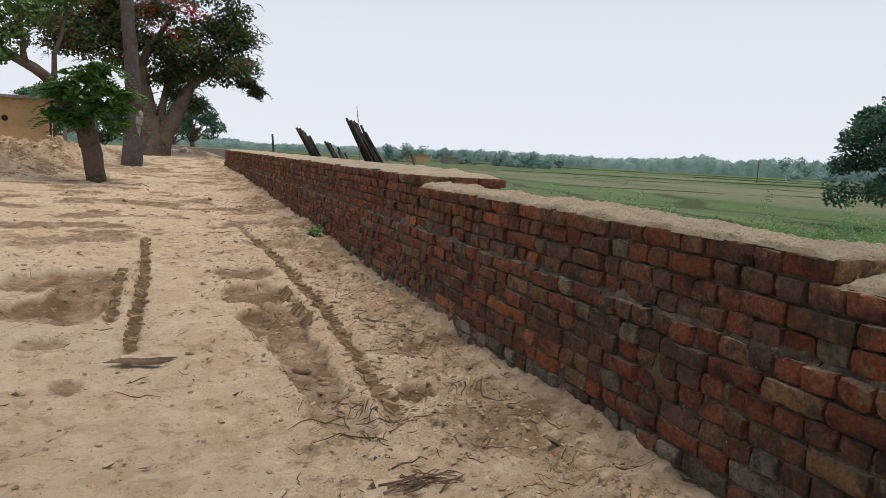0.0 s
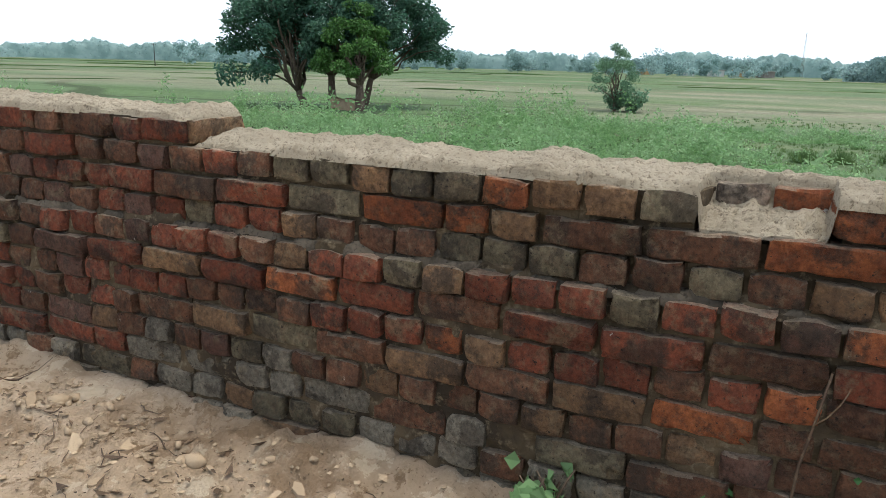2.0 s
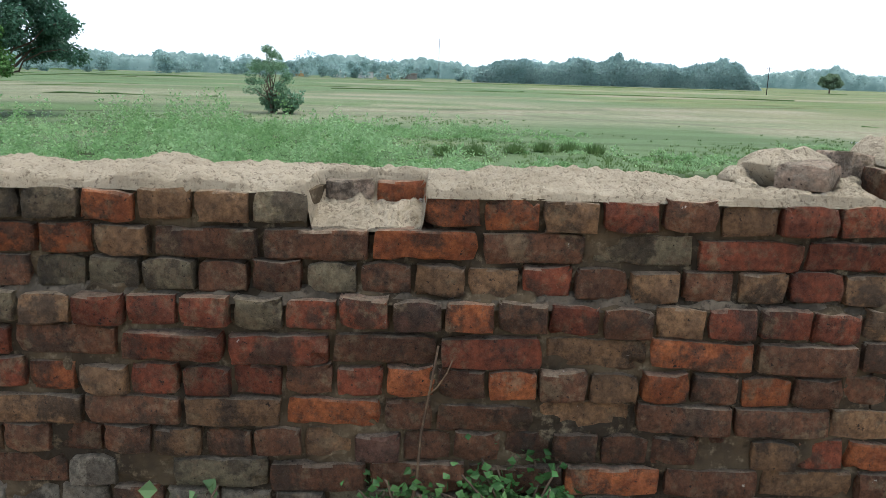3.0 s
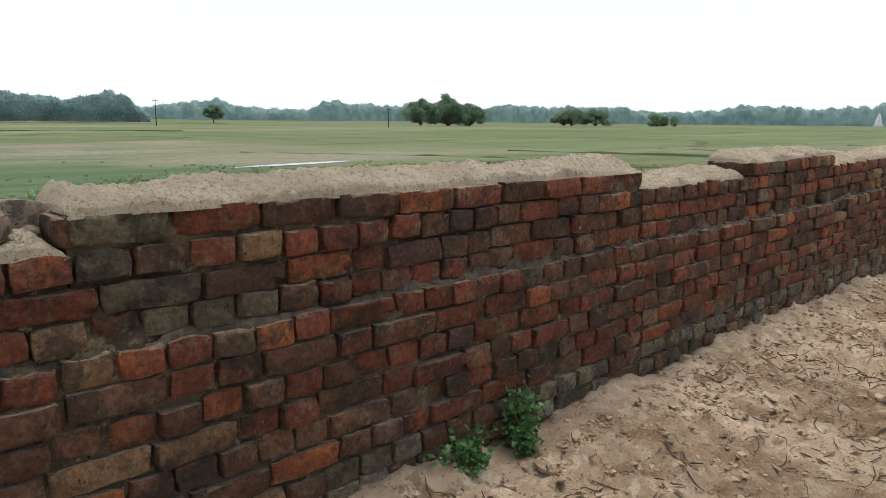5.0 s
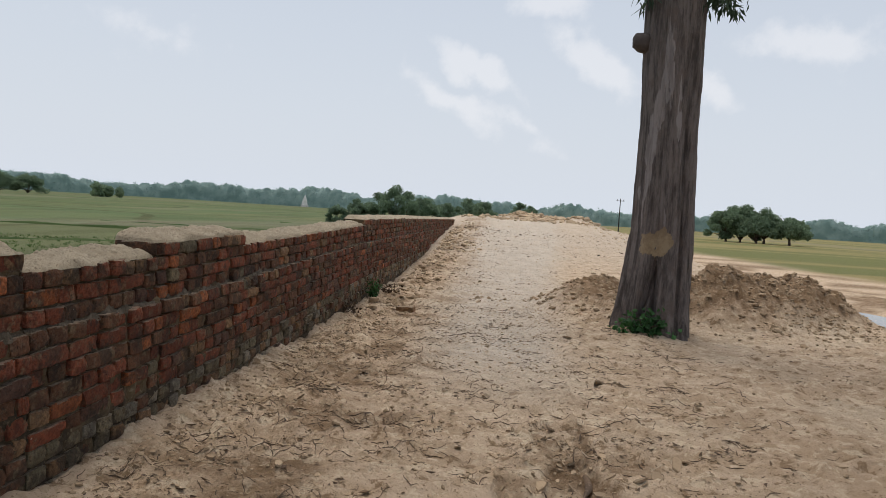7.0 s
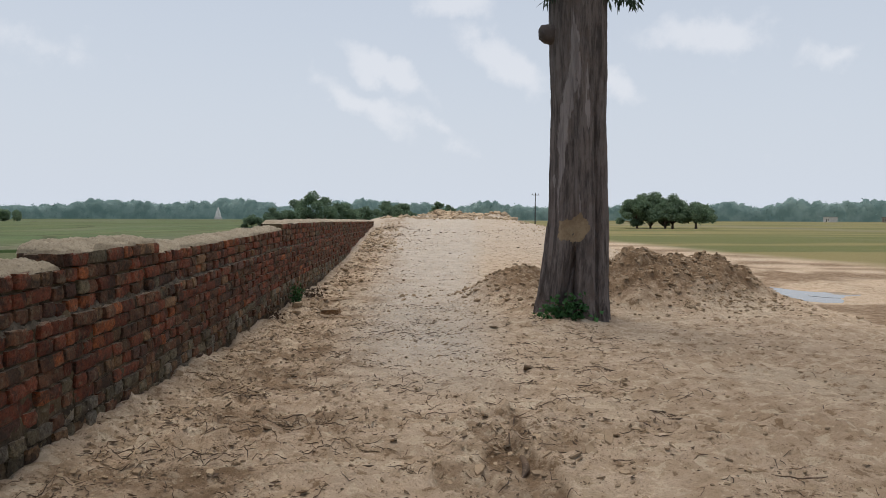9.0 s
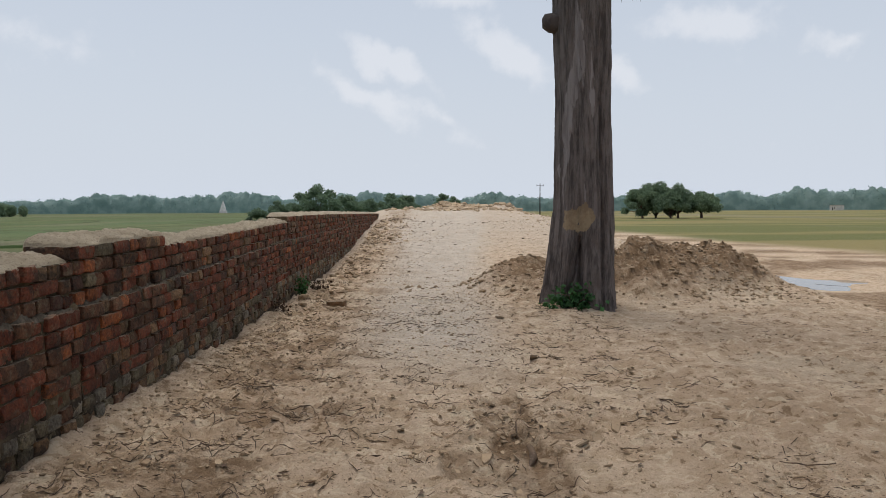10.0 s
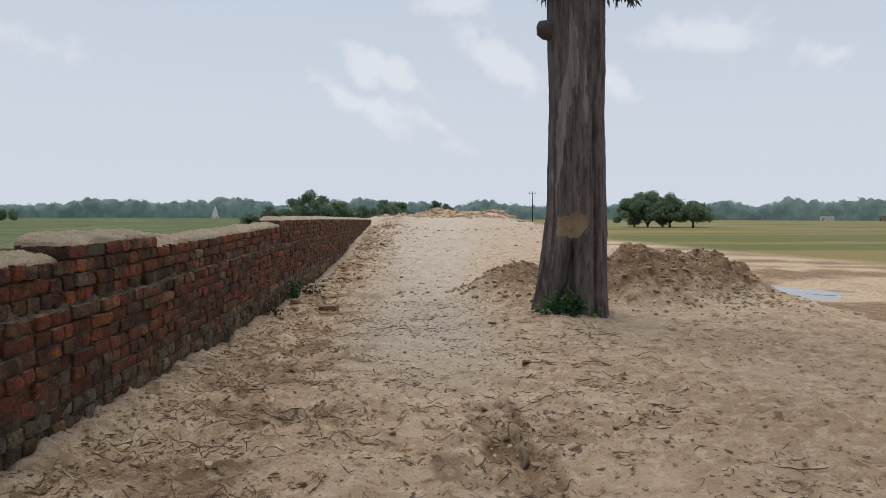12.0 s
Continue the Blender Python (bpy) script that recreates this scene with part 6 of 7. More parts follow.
def strewn_leaves(x, y, ln, wd, r):
    """Curled dead leaves, each folded along its midrib and bent."""
    n = len(x)
    az = r.uniform(0, 6.28, n)
    z = on_land(x, y) + 0.004
    curl = r.uniform(-0.1, 0.5, n) * ln
    d = np.stack([np.cos(az), np.sin(az), r.normal(0, 0.15, n)], 1) * ln[:, None]
    sd = np.stack([-np.sin(az), np.cos(az), r.normal(0, 0.3, n)], 1) * wd[:, None]
    lift = np.stack([np.zeros(n), np.zeros(n), np.abs(curl)], 1)
    bend = np.stack([-np.sin(az), np.cos(az), np.zeros(n)], 1) * (ln * r.normal(0, 0.3, n))[:, None]
    c = np.stack([x, y, z], 1)
    v = np.stack([c - d + lift + bend, c - d * 0.1 + sd + (0, 0, 0.003), c + d + lift * 0.7 + bend, c - d * 0.1 - sd + (0, 0, 0.003)], 1).reshape(-1, 3)
    i = np.arange(n)[:, None] * 4
    return v, np.concatenate([i + [[0, 1, 2]], i + [[0, 2, 3]]])


def strewn_twigs(x, y, L, thick, r):
    """Crooked thin twigs that lie on the ground."""
    n, k = len(x), 7
    az, bend = r.uniform(0, 6.28, n), r.normal(0, 0.55, n)
    t = np.linspace(-0.5, 0.5, k)
    kink = np.cumsum(r.normal(0, 0.045, (n, k)), 1) * L[:, None]
    off = (L * bend)[:, None] * t * t + kink
    PX = x[:, None] + L[:, None] * t * np.cos(az)[:, None] - off * np.sin(az)[:, None]
    PY = y[:, None] + L[:, None] * t * np.sin(az)[:, None] + off * np.cos(az)[:, None]
    PZ = on_land(PX, PY) + thick[:, None] + 0.035 * np.abs(t) * (r.uniform(0, 1.0, n) ** 2)[:, None] * (L / 0.15)[:, None]
    rad = np.array([0.6, 0.9, 1, 1, 0.9, 0.7, 0.35]) * thick[:, None]
    ring = []
    for q in range(4):
        ca, sa = math.cos(q * math.pi / 2), math.sin(q * math.pi / 2)
        ring.append(np.stack([PX - rad * ca * np.sin(az)[:, None], PY + rad * ca * np.cos(az)[:, None], PZ + rad * sa], 2))
    cell = np.array([[q * 4 + j, q * 4 + (j + 1) % 4, q * 4 + 4 + (j + 1) % 4, q * 4 + 4 + j] for q in range(k - 1) for j in range(4)])
    return np.stack(ring, 2).reshape(-1, 3), (cell[None] + (np.arange(n) * 4 * k)[:, None, None]).reshape(-1, 4)


r = np.random.default_rng(71)
x, y = spots(34000, r, 0.26)
x2, y2 = drifts(4200, r)
x, y = np.concatenate([x, x2]), np.concatenate([y, y2])
n = len(x)
ln = np.where(r.uniform(0, 1, n) < 0.22, r.uniform(0.012, 0.030, n), r.uniform(0.004, 0.012, n)) * (1 + 0.10 * np.maximum(-y - 9, 0))
scatter("leaf_litter", "scattered dead brown leaves on the sandy road", "leaf litter", *strewn_leaves(x, y, ln, np.minimum(ln * r.uniform(0.18, 0.42, n), 0.009), r), LITTER)

x, y = spots(4000, r, 0.36)
x2, y2 = drifts(2000, r)
x, y = np.concatenate([x, x2]), np.concatenate([y, y2])
n = len(x)
L = r.uniform(0.03, 0.13, n) * np.where(r.uniform(0, 1, n) < 0.14, r.uniform(1.6, 2.6, n), 1.0)
scatter("twigs", "fallen thin twigs and straw on the sandy road", "twigs", *strewn_twigs(x, y, L, r.uniform(0.0011, 0.0028, n) * (1 + 0.3 * (L > 0.16)), r), TWIG, True)

# clods of dry earth
x = np.concatenate([-0.25 - np.abs(r.normal(0, 0.5, 700)), r.normal(-6.2, 0.5, 500), -0.08 - np.abs(r.normal(0, 0.5, 4200)), r.uniform(-5.0, -0.2, 8600), r.normal(-4.8, 1.0, 2200), r.normal(-6.0, 0.6, 1200), r.normal(-3.1, 0.6, 900), r.normal(-5.6, 1.5, 4200), r.uniform(-7.0, -0.2, 1500), r.normal(-4.2, 1.6, 900)])
y = np.concatenate([-19 - np.abs(r.normal(0, 6, 700)), r.uniform(-42, -20, 500), r.uniform(-9, 8.5, 4200), np.where(r.uniform(0, 1, 8600) < 0.5, r.uniform(-8, 0, 8600), r.uniform(1.2, 9, 8600)), r.normal(-10.9, 0.7, 2200), r.normal(-11.2, 0.7, 1200), r.normal(-11.2, 0.8, 900), r.normal(18.2, 1.1, 4200), -9 - 30 * r.uniform(0, 1, 1500), r.normal(-41, 2.0, 900)])
size = np.concatenate([np.minimum(r.gamma(1.6, 0.012, 1200), 0.07), np.minimum(r.gamma(1.6, 0.004, 4200), 0.014), np.minimum(r.gamma(1.4, 0.0036, 8600), 0.013), np.minimum(r.gamma(1.6, 0.0075, 4300), 0.04), np.minimum(r.gamma(1.6, 0.009, 4200), 0.05), r.gamma(1.5, 0.006, 1500), r.gamma(2.0, 0.035, 900)])
x2, y2 = drifts(5200, r)
x3, y3 = -0.06 - np.abs(r.normal(0, 0.26, 3600)), r.uniform(-10, 7, 3600)
x4, y4 = -0.15 - np.abs(r.normal(0, 0.35, 1500)), -8 - 17 * r.uniform(0, 1, 1500)
x, y = np.concatenate([x, x2, x3, x4]), np.concatenate([y, y2, y3, y4])
size = np.concatenate([size, np.minimum(r.gamma(1.6, 0.0034, 5200), 0.012), np.minimum(r.gamma(1.5, 0.0036, 3600), 0.011), np.minimum(r.gamma(1.2, 0.012, 1500), 0.06)])
z = on_land(x, y)
bm = bmesh.new()
bmesh.ops.create_icosphere(bm, subdivisions=1, radius=1.0)
ball = np.array([q.co[:] for q in bm.verts])
ballf = np.array([[q.index for q in g.verts] for g in bm.faces])
bm.free()
octa = np.array([(1, 0, 0), (0, 1, 0), (-1, 0, 0), (0, -1, 0), (0, 0, 1), (0, 0, -1.0)])
octaf = np.array([(0, 1, 4), (1, 2, 4), (2, 3, 4), (3, 0, 4), (1, 0, 5), (2, 1, 5), (3, 2, 5), (0, 3, 5)])
pieces, pale_ = [], []
for form, formf, pick_ in ((octa, octaf, size < 0.011), (ball, ballf, size >= 0.011)):
    qx, qy, qz, qs = x[pick_], y[pick_], z[pick_], np.clip(size[pick_], 0.003, 0.2)
    n = len(qx)
    turn = r.uniform(0, 6.28, n)
    shape = form[None] * (1 + r.normal(0, 0.24, (n, len(form), 1))) * np.stack([r.uniform(0.8, 1.5, n), r.uniform(0.7, 1.2, n), r.uniform(0.45, 0.8, n)], 1)[:, None]
    c_, s_ = np.cos(turn)[:, None], np.sin(turn)[:, None]
    shape = np.stack([shape[..., 0] * c_ - shape[..., 1] * s_, shape[..., 0] * s_ + shape[..., 1] * c_, shape[..., 2]], 2)
    v = (shape * qs[:, None, None] + np.stack([qx, qy, qz + 0.15 * qs], 1)[:, None]).reshape(-1, 3)
    pieces.append((v, (formf[None] + (np.arange(n) * len(form))[:, None, None]).reshape(-1, 3)))
    pale_.append(np.repeat((qy > 12) | (qy < -16), len(formf)))
v, f = merge(pieces)
thing("clods", "crumbled clods of dry tan earth along the road", "earth clods", kind="stuff", data=mesh_of("clods", v, f, [CLOD, CLOD_PALE], np.concatenate(pale_).astype(int)))

# flakes of torn, dried crust: thin tilted plates
def flakes(x, y, size, r):
    n, k = len(x), 6
    a = np.arange(k) * 2 * np.pi / k + r.uniform(0, 6.28, (n, 1))
    rad = size[:, None] * r.uniform(0.5, 1.15, (n, k))
    u, v_ = rad * np.cos(a) * 1.35, rad * np.sin(a) * 0.8
    turn = r.uniform(0, 6.28, (n, 1))
    u, v_ = u * np.cos(turn) - v_ * np.sin(turn), u * np.sin(turn) + v_ * np.cos(turn)
    tx, ty = r.normal(0, 0.36, (n, 1)), r.normal(0, 0.36, (n, 1))
    h = on_land(x, y)[:, None] + u * tx + v_ * ty + 0.12 * size[:, None]
    thick = np.minimum(0.22 * size, 0.006)[:, None]
    top_ = np.stack([x[:, None] + u, y[:, None] + v_, h + thick], 2)
    low = np.stack([x[:, None] + 1.04 * u, y[:, None] + 1.04 * v_, h - thick], 2)
    verts = np.concatenate([top_, low], 1).reshape(-1, 3)
    cell = np.array([[0, 1, 2, 3], [0, 3, 4, 5]] + [[j + 6, (j + 1) % 6 + 6, (j + 1) % 6, j] for j in range(6)])
    return verts, (cell[None] + (np.arange(n) * 12)[:, None, None]).reshape(-1, 4)


dx2, dy2 = drifts(700, r)
fx_ = np.concatenate([r.normal(-2.15, 0.26, 300), dx2, -0.2 - np.abs(r.normal(0, 0.32, 900)), r.normal(-1.05, 0.3, 160), r.normal(-2.4, 0.4, 180), r.uniform(-3.6, -0.6, 500)])
fy_ = np.concatenate([r.normal(-4.3, 0.55, 300), dy2, r.uniform(-8.5, 6.5, 900), r.uniform(3.2, 7.2, 160), r.normal(5.7, 0.7, 180), r.uniform(5.5, 16, 500)])
scatter("mud_flakes", "curled flakes of dry brown crust torn up on the road", "mud flakes", *flakes(fx_, fy_, np.minimum(r.gamma(2.6, 0.0042, len(fx_)) * (1 + 0.08 * np.maximum(fy_ - 6, 0)), 0.04), r), CLOD)

# short bars that tyre lugs pressed up along the ruts
v, f = [], []
for pts, width in TRACKS[:4]:
    pts = np.array(pts)
    seg = np.hypot(*np.diff(pts, axis=0).T)
    s0 = 0.0
    while s0 < seg.sum() - 0.05:
        s0 += r.uniform(0.024, 0.04)
        k = min(int(np.searchsorted(np.cumsum(seg), s0)), len(seg) - 1)
        d = (pts[k + 1] - pts[k]) / seg[k]
        at = pts[k] + d * (s0 - seg[:k].sum())
        nrm = np.array([-d[1], d[0]])
        if r.uniform() < 0.2 or at[1] > 8.5:
            continue
        off = r.normal(0, 0.012)
        a0 = at + nrm * (off - r.uniform(0.025, 0.05)) - d * r.uniform(0.0, 0.02)
        a1 = at + nrm * (off + r.uniform(0.025, 0.05)) + d * r.uniform(0.0, 0.025)
        q = np.array([a0 - d * r.uniform(0.004, 0.008), a0 + d * r.uniform(0.004, 0.008), a1 + d * r.uniform(0.004, 0.009), a1 - d * r.uniform(0.004, 0.009)])
        g = on_land(q[:, 0], q[:, 1])
        low = np.column_stack([q, g - 0.02])
        mid_ = q.mean(0)
        top_ = np.column_stack([mid_ + (q - mid_) * 0.65 + r.normal(0, 0.004, (4, 2)), g + r.uniform(0.006, 0.024, 4)])
        at_ = len(v)
        v.extend(low.tolist() + top_.tolist())
        f.extend([(at_ + 4, at_ + 5, at_ + 6, at_ + 7)] + [(at_ + j, at_ + (j + 1) % 4, at_ + 4 + (j + 1) % 4, at_ + 4 + j) for j in range(4)])
scatter("tyre_tread", "broken tread marks pressed into the damp sand", "tyre track", np.array(v), np.array(f), TREAD)

# heap of broken lumps at the wall's foot
x, y = -0.13 - np.abs(r.normal(0, 0.10, 36)), r.normal(1.75, 0.4, 36)
size = r.gamma(4, 0.0032, 36)
shape = ball[None] * (1 + r.normal(0, 0.24, (36, len(ball), 1))) * np.array([1.2, 1.0, 0.8])
z = on_land(x, y)
for k in range(36):
    thing("earth_lump", "broken lump of dry earth at the wall's foot", "earth lump", pose(x[k], y[k], z[k] + size[k] * 0.25, r.uniform(0, 60), 0, r.uniform(0, 360)), "lumps of earth at the wall", data=mesh_of("earth_lump", shape[k] * min(size[k], 0.03), ballf, [CLOD], None, True))

# ---------------------------------------------------------------- the plain: weeds and grass
r = np.random.default_rng(81)
n = 4200
d = r.uniform(11, 32, n)
phi = r.uniform(-0.5, 1.15, n)
px, py = -1.5 + d * np.cos(phi), d * np.sin(phi)
thick = vnoise(px * 0.25, py * 0.25, 401)
rank = smooth(-5, 5, py + 5 * fbm(px * 0.2, py * 0.2, 3, 402))
keep = (thick > r.uniform(0.3, 0.9, n) + 0.22 - 0.42 * rank) & (px > 7.5)
px, py, hgt0 = px[keep], py[keep], 0
pz = on_land(px, py)
per = 70
hgt = (0.2 + 0.6 * r.uniform(0, 1, len(px)) ** 1.8) * (0.35 + 0.95 * rank[keep]) * (0.35 + 1.3 * smooth(0.35, 0.75, vnoise(px * 0.5, py * 0.5, 403)))
q = r.uniform(0, 1, (len(px), per, 3))
pts = np.stack([px[:, None] + (q[..., 0] - 0.5) * 0.75 * (1.15 - 0.9 * q[..., 2]), py[:, None] + (q[..., 1] - 0.5) * 0.75 * (1.15 - 0.9 * q[..., 2]), pz[:, None] + hgt[:, None] * q[..., 2] ** 1.2], 2).reshape(-1, 3)
v, f = leaves(pts, 0.12, 0.03, r, -0.2)
scatter("weeds", "thick patch of green weeds behind the wall", "weeds", v, f, WEED)


def blades(px, py, pz, tall, wide, r, num):
    k = len(px)
    az = r.uniform(0, 6.28, (k, num))
    q = r.uniform(0, 0.14, (k, num))
    base = np.stack([px[:, None] + q * np.cos(az), py[:, None] + q * np.sin(az), np.repeat(pz[:, None], num, 1)], 2)
    h = tall * r.uniform(0.5, 1.2, (k, num))
    tip = base + np.stack([np.cos(az) * h * 0.5, np.sin(az) * h * 0.5, h], 2)
    side = np.stack([-np.sin(az), np.cos(az), az * 0], 2) * wide
    v = np.stack([base - side, base + side, tip], 2).reshape(-1, 3)
    return v, np.arange(len(v)).reshape(-1, 3)


def field_spots(n, lo, hi, r, a0=-2.2, a1=1.4):
    d = lo * (hi / lo) ** r.uniform(0, 1, n)
    phi = r.uniform(a0, a1, n)
    fx, fy = -1.5 + d * np.cos(phi), d * np.sin(phi)
    fz, fs, _, fm, _ = land(fx, fy)
    keep = (fs < 0.3) & (fm < 0.4) & (fx > 2.5) & (vnoise(fx * 0.16, fy * 0.16, 411) > r.uniform(0.2, 0.75, n))
    return fx[keep], fy[keep], fz[keep]


fx, fy, fz = field_spots(36000, 6, 42, r)
v, f = blades(fx, fy, fz, 0.10, 0.018, r, 7)
scatter("grass", "short rough green grass of the flood plain", "grass", v, f, GRASS)

# field banks: low grassy ridges between the plots
pieces = []
for k in range(26):
    d0 = 38 * 1.13 ** k
    a0 = r.uniform(-1.9, 1.0)
    span = r.uniform(0.25, 0.8)
    a = np.linspace(a0, a0 + span, 14)
    q = d0 * (1 + 0.10 * np.sin(a * 3 + k))
    if d0 > 520:
        break
    bx_, by_ = q * np.cos(a), q * np.sin(a)
    bz = on_land(bx_, by_)
    pieces.append(tube(np.stack([bx_, by_, bz - 0.05], 1), np.full(14, 0.09 + 0.0007 * d0) * r.uniform(0.3, 1.3, 14), 6, 0.3, k, True))
v, f = merge(pieces)
scatter("field_banks", "low grassy banks between the fields", "field bank", v, f, GRASS, True)


# ---------------------------------------------------------------- distance
def far_wood(name, label, places, heights, seed, mat, per=46, leaf=2.4):
    """Many tree crowns far away, as one mass of leaves."""
    r = np.random.default_rng(seed)
    cs, rs = [], []
    for (x, y), h in zip(places, heights):
        zz = FIELD
        for level_ in (0.25, 0.5, 0.7):
            cs.append((x + r.normal(0, 0.38 * h), y + r.normal(0, 0.38 * h), zz + h * level_ * r.uniform(0.8, 1.15)))
            rs.append(h * r.uniform(0.18, 0.34))
    cs, rs = np.array(cs), np.array(rs)
    lump = ball[None] * (1 + r.normal(0, 0.16, (len(cs), len(ball), 1))) * np.array([1.1, 1.1, 0.85])
    v1 = (lump * rs[:, None, None] * 0.5 + cs[:, None]).reshape(-1, 3)
    f1 = (ballf[None] + (np.arange(len(cs)) * len(ball))[:, None, None]).reshape(-1, 3)
    v2, f2 = leaves(clumps(cs, rs * 1.15, per, r, 0.9, 0.5), leaf, leaf * 0.36, r, -0.2)
    v, f = merge([(v1, f1), (v2, f2)])
    return scatter(name, label, "woods", v, f, mat, True)


def crowns(x, y, cell, seed):
    """Rounded tree tops packed side by side: 0 in the clefts, 1 on top."""
    best = np.full(np.shape(x), -1.0)
    ix, iy = np.floor(x / cell), np.floor(y / cell)
    for a in (-1, 0, 1):
        for b in (-1, 0, 1):
            jx, jy = ix + a, iy + b
            cx, cy = (jx + 0.15 + 0.7 * lattice(jx, jy, seed)) * cell, (jy + 0.15 + 0.7 * lattice(jx, jy, seed + 1)) * cell
            size = cell * (0.55 + 0.4 * lattice(jx, jy, seed + 2))
            q = 1 - ((x - cx) ** 2 + (y - cy) ** 2) / size ** 2
            best = np.maximum(best, np.sqrt(np.maximum(q, 0)) * (0.6 + 0.5 * lattice(jx, jy, seed + 3)))
    return np.maximum(best, 0)


def wood_sheet(name, label, X, Y, base, H, seed, mat, num, leaf, cell=6.0):
    """The billowing roof of a far wood over a grid of places, crown by crown, ragged with leaves."""
    r = np.random.default_rng(seed)
    rows = X.shape[1]
    prof = np.interp(np.arange(rows) / (rows - 1), [0, 0.04, 0.12, 0.25, 0.45, 0.75, 1.0], [0, 0.34, 0.62, 0.85, 1.0, 0.95, 0.6])
    bumps = 0.62 + 0.52 * crowns(X, Y, cell, seed) + 0.16 * crowns(X, Y, cell * 0.4, seed + 9) + 0.3 * fbm(X / 30, Y / 30, 2, seed)
    Z = base + H[:, None] * prof[None] * bumps
    v1, f1 = np.stack([X, Y, Z], 2).reshape(-1, 3), grid_faces(*X.shape)
    i, j = r.integers(0, X.shape[0] - 1, num), np.minimum((r.uniform(0, 1, num) ** 1.6 * (rows - 1)).astype(int), rows - 2)
    a, b = r.uniform(0, 1, (num, 1)), r.uniform(0, 1, (num, 1))
    P = np.stack([X, Y, Z], 2)
    at = P[i, j] * (1 - a) * (1 - b) + P[i + 1, j] * a * (1 - b) + P[i, j + 1] * (1 - a) * b + P[i + 1, j + 1] * a * b
    v2, f2 = leaves(at + r.normal(0, 0.32 * leaf, (num, 3)), leaf, leaf * 0.36, r, -0.3)
    f1 = np.concatenate([f1[:, [0, 1, 2]], f1[:, [0, 2, 3]]])
    v, f = merge([(v1, f1), (v2, f2)])
    return scatter(name, label, "woods", v, f, mat, True)


r = np.random.default_rng(91)
ang = np.linspace(0, 2 * np.pi, 3000)
dist = 590 + 120 * vnoise(ang * 9, ang * 0, 501)
tall = (8.0 + 7.0 * vnoise(ang * 26, ang * 0, 505)) * (dist / 620) * np.interp(ang, [0.95, 1.1, 1.8, 2.1], [1, 0.5, 0.5, 1])
deep = np.array([0, 1, 2, 3.2, 4.5, 6, 7.5, 9, 11, 13, 16, 20, 25, 30.0])
# the haze on this tree line is in its leaf colour
wood_sheet("far_trees", "line of trees along the horizon with haze in its colour", (dist[:, None] + deep) * np.cos(ang)[:, None], (dist[:, None] + deep) * np.sin(ang)[:, None], FIELD, tall, 92, FARWOOD_HAZED, 64000, 1.3)
# a taller wood across the plain; its leaf colour includes the distance haze
u = np.linspace(0, 1, 230)
deep = np.array([0, 0.6, 1.2, 2, 3, 4, 5.2, 6.5, 8, 9.5, 11, 13, 16, 20, 26, 34, 48.0])
edge = 3 * fbm(u * 9, u * 0, 3, 95)
wood_sheet("far_wood", "dense wood across the plain, greyed by haze in its colour", (328 - 25 * u + edge)[:, None] + deep, (-14 - 116 * u)[:, None] + 0 * deep, FIELD, (6.4 + 4.6 * vnoise(u * 13, u * 0, 97)) * np.minimum(1, np.minimum(u, 1 - u) * 9 + 0.12) ** 0.6, 93, FARWOOD_HAZED, 36000, 1.0, 5.0)
FAR_GROVE = "groves on the plain"
# both leaf colours used on these groves have distance haze mixed in
for k, (gx_, gy_, num, wide, high, m) in enumerate(((166, -308, 6, 8, 6, GROVE_HAZED), (74, 249, 4, 3, 6.5, FARWOOD_HAZED), (122, 273, 40, 15, 6.5, FARWOOD_HAZED), (300, 200, 30, 40, 9, FARWOOD_HAZED), (400, 60, 40, 50, 11, FARWOOD_HAZED))):
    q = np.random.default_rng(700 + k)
    far_wood("grove", "round dark grove standing on the open plain" if m is GROVE_HAZED else "grove far out on the plain, paled by haze in its colour", np.stack([q.normal(gx_, wide, num), q.normal(gy_, wide, num)], 1), high * q.uniform(0.7, 1.1, num), 710 + k, m, 190, 0.7 if gx_ < 130 else 1.0)["group"] = FAR_GROVE
for k, (bx_, by_, h, w, clear) in enumerate(((180, -181, 10.0, 7.0, 0.02), (188, -176, 9.0, 6.5, 0.02), (185, -187, 9.0, 6.5, 0.02), (175, -187, 7.5, 5.5, 0.02), (174, -262, 6.4, 6.0, 0.02), (183, -258, 6.8, 6.5, 0.02), (190, -262, 5.4, 6.0, 0.02),
                                            (266, -139, 7.4, 3.8, 0.2), (-51, -163.5, 7.4, 4.4, 0.06), (-54.5, -165, 7.6, 4.8, 0.06), (-58.5, -162, 6.4, 4.8, 0.16), (-63, -160, 5.8, 4.8, 0.22), (-56.5, -161, 5.4, 4.0, 0.1))):
    broad_tree("broad_tree", "round dark tree of a grove on the open plain", bx_, by_, FIELD, h, w, (0, 0), 760 + k, 0.55, GROVE_HAZED, 0.26, clear, 30, 300, FAR_GROVE)
# bushes share the haze-paled leaf colour of the groves
for k, (bx_, by_, h, w) in enumerate(((8.6, -75, 3.9, 1.6), (10.6, -76, 2.8, 1.4), (6.3, -78, 2.9, 1.5), (14.6, -74, 1.9, 0.8), (12.6, -74.5, 2.1, 1.0), (4.0, -84, 2.8, 1.5), (1.8, -88, 2.6, 1.4), (0.4, -92, 2.2, 1.2), (-4.5, -100, 2.6, 1.0), (-6.2, -104, 2.4, 0.9))):
    broad_tree("roadside_bush", "leafy green bush beyond the wall's end", bx_, by_, float(on_land(np.array([bx_]), np.array([by_]))[0]), 1.08 * h + 0.6, 1.45 * w, (0, 0), 800 + k, 0.26, GROVE_HAZED, 0.08, 0.06, 20, 240, "bushes beyond the wall")


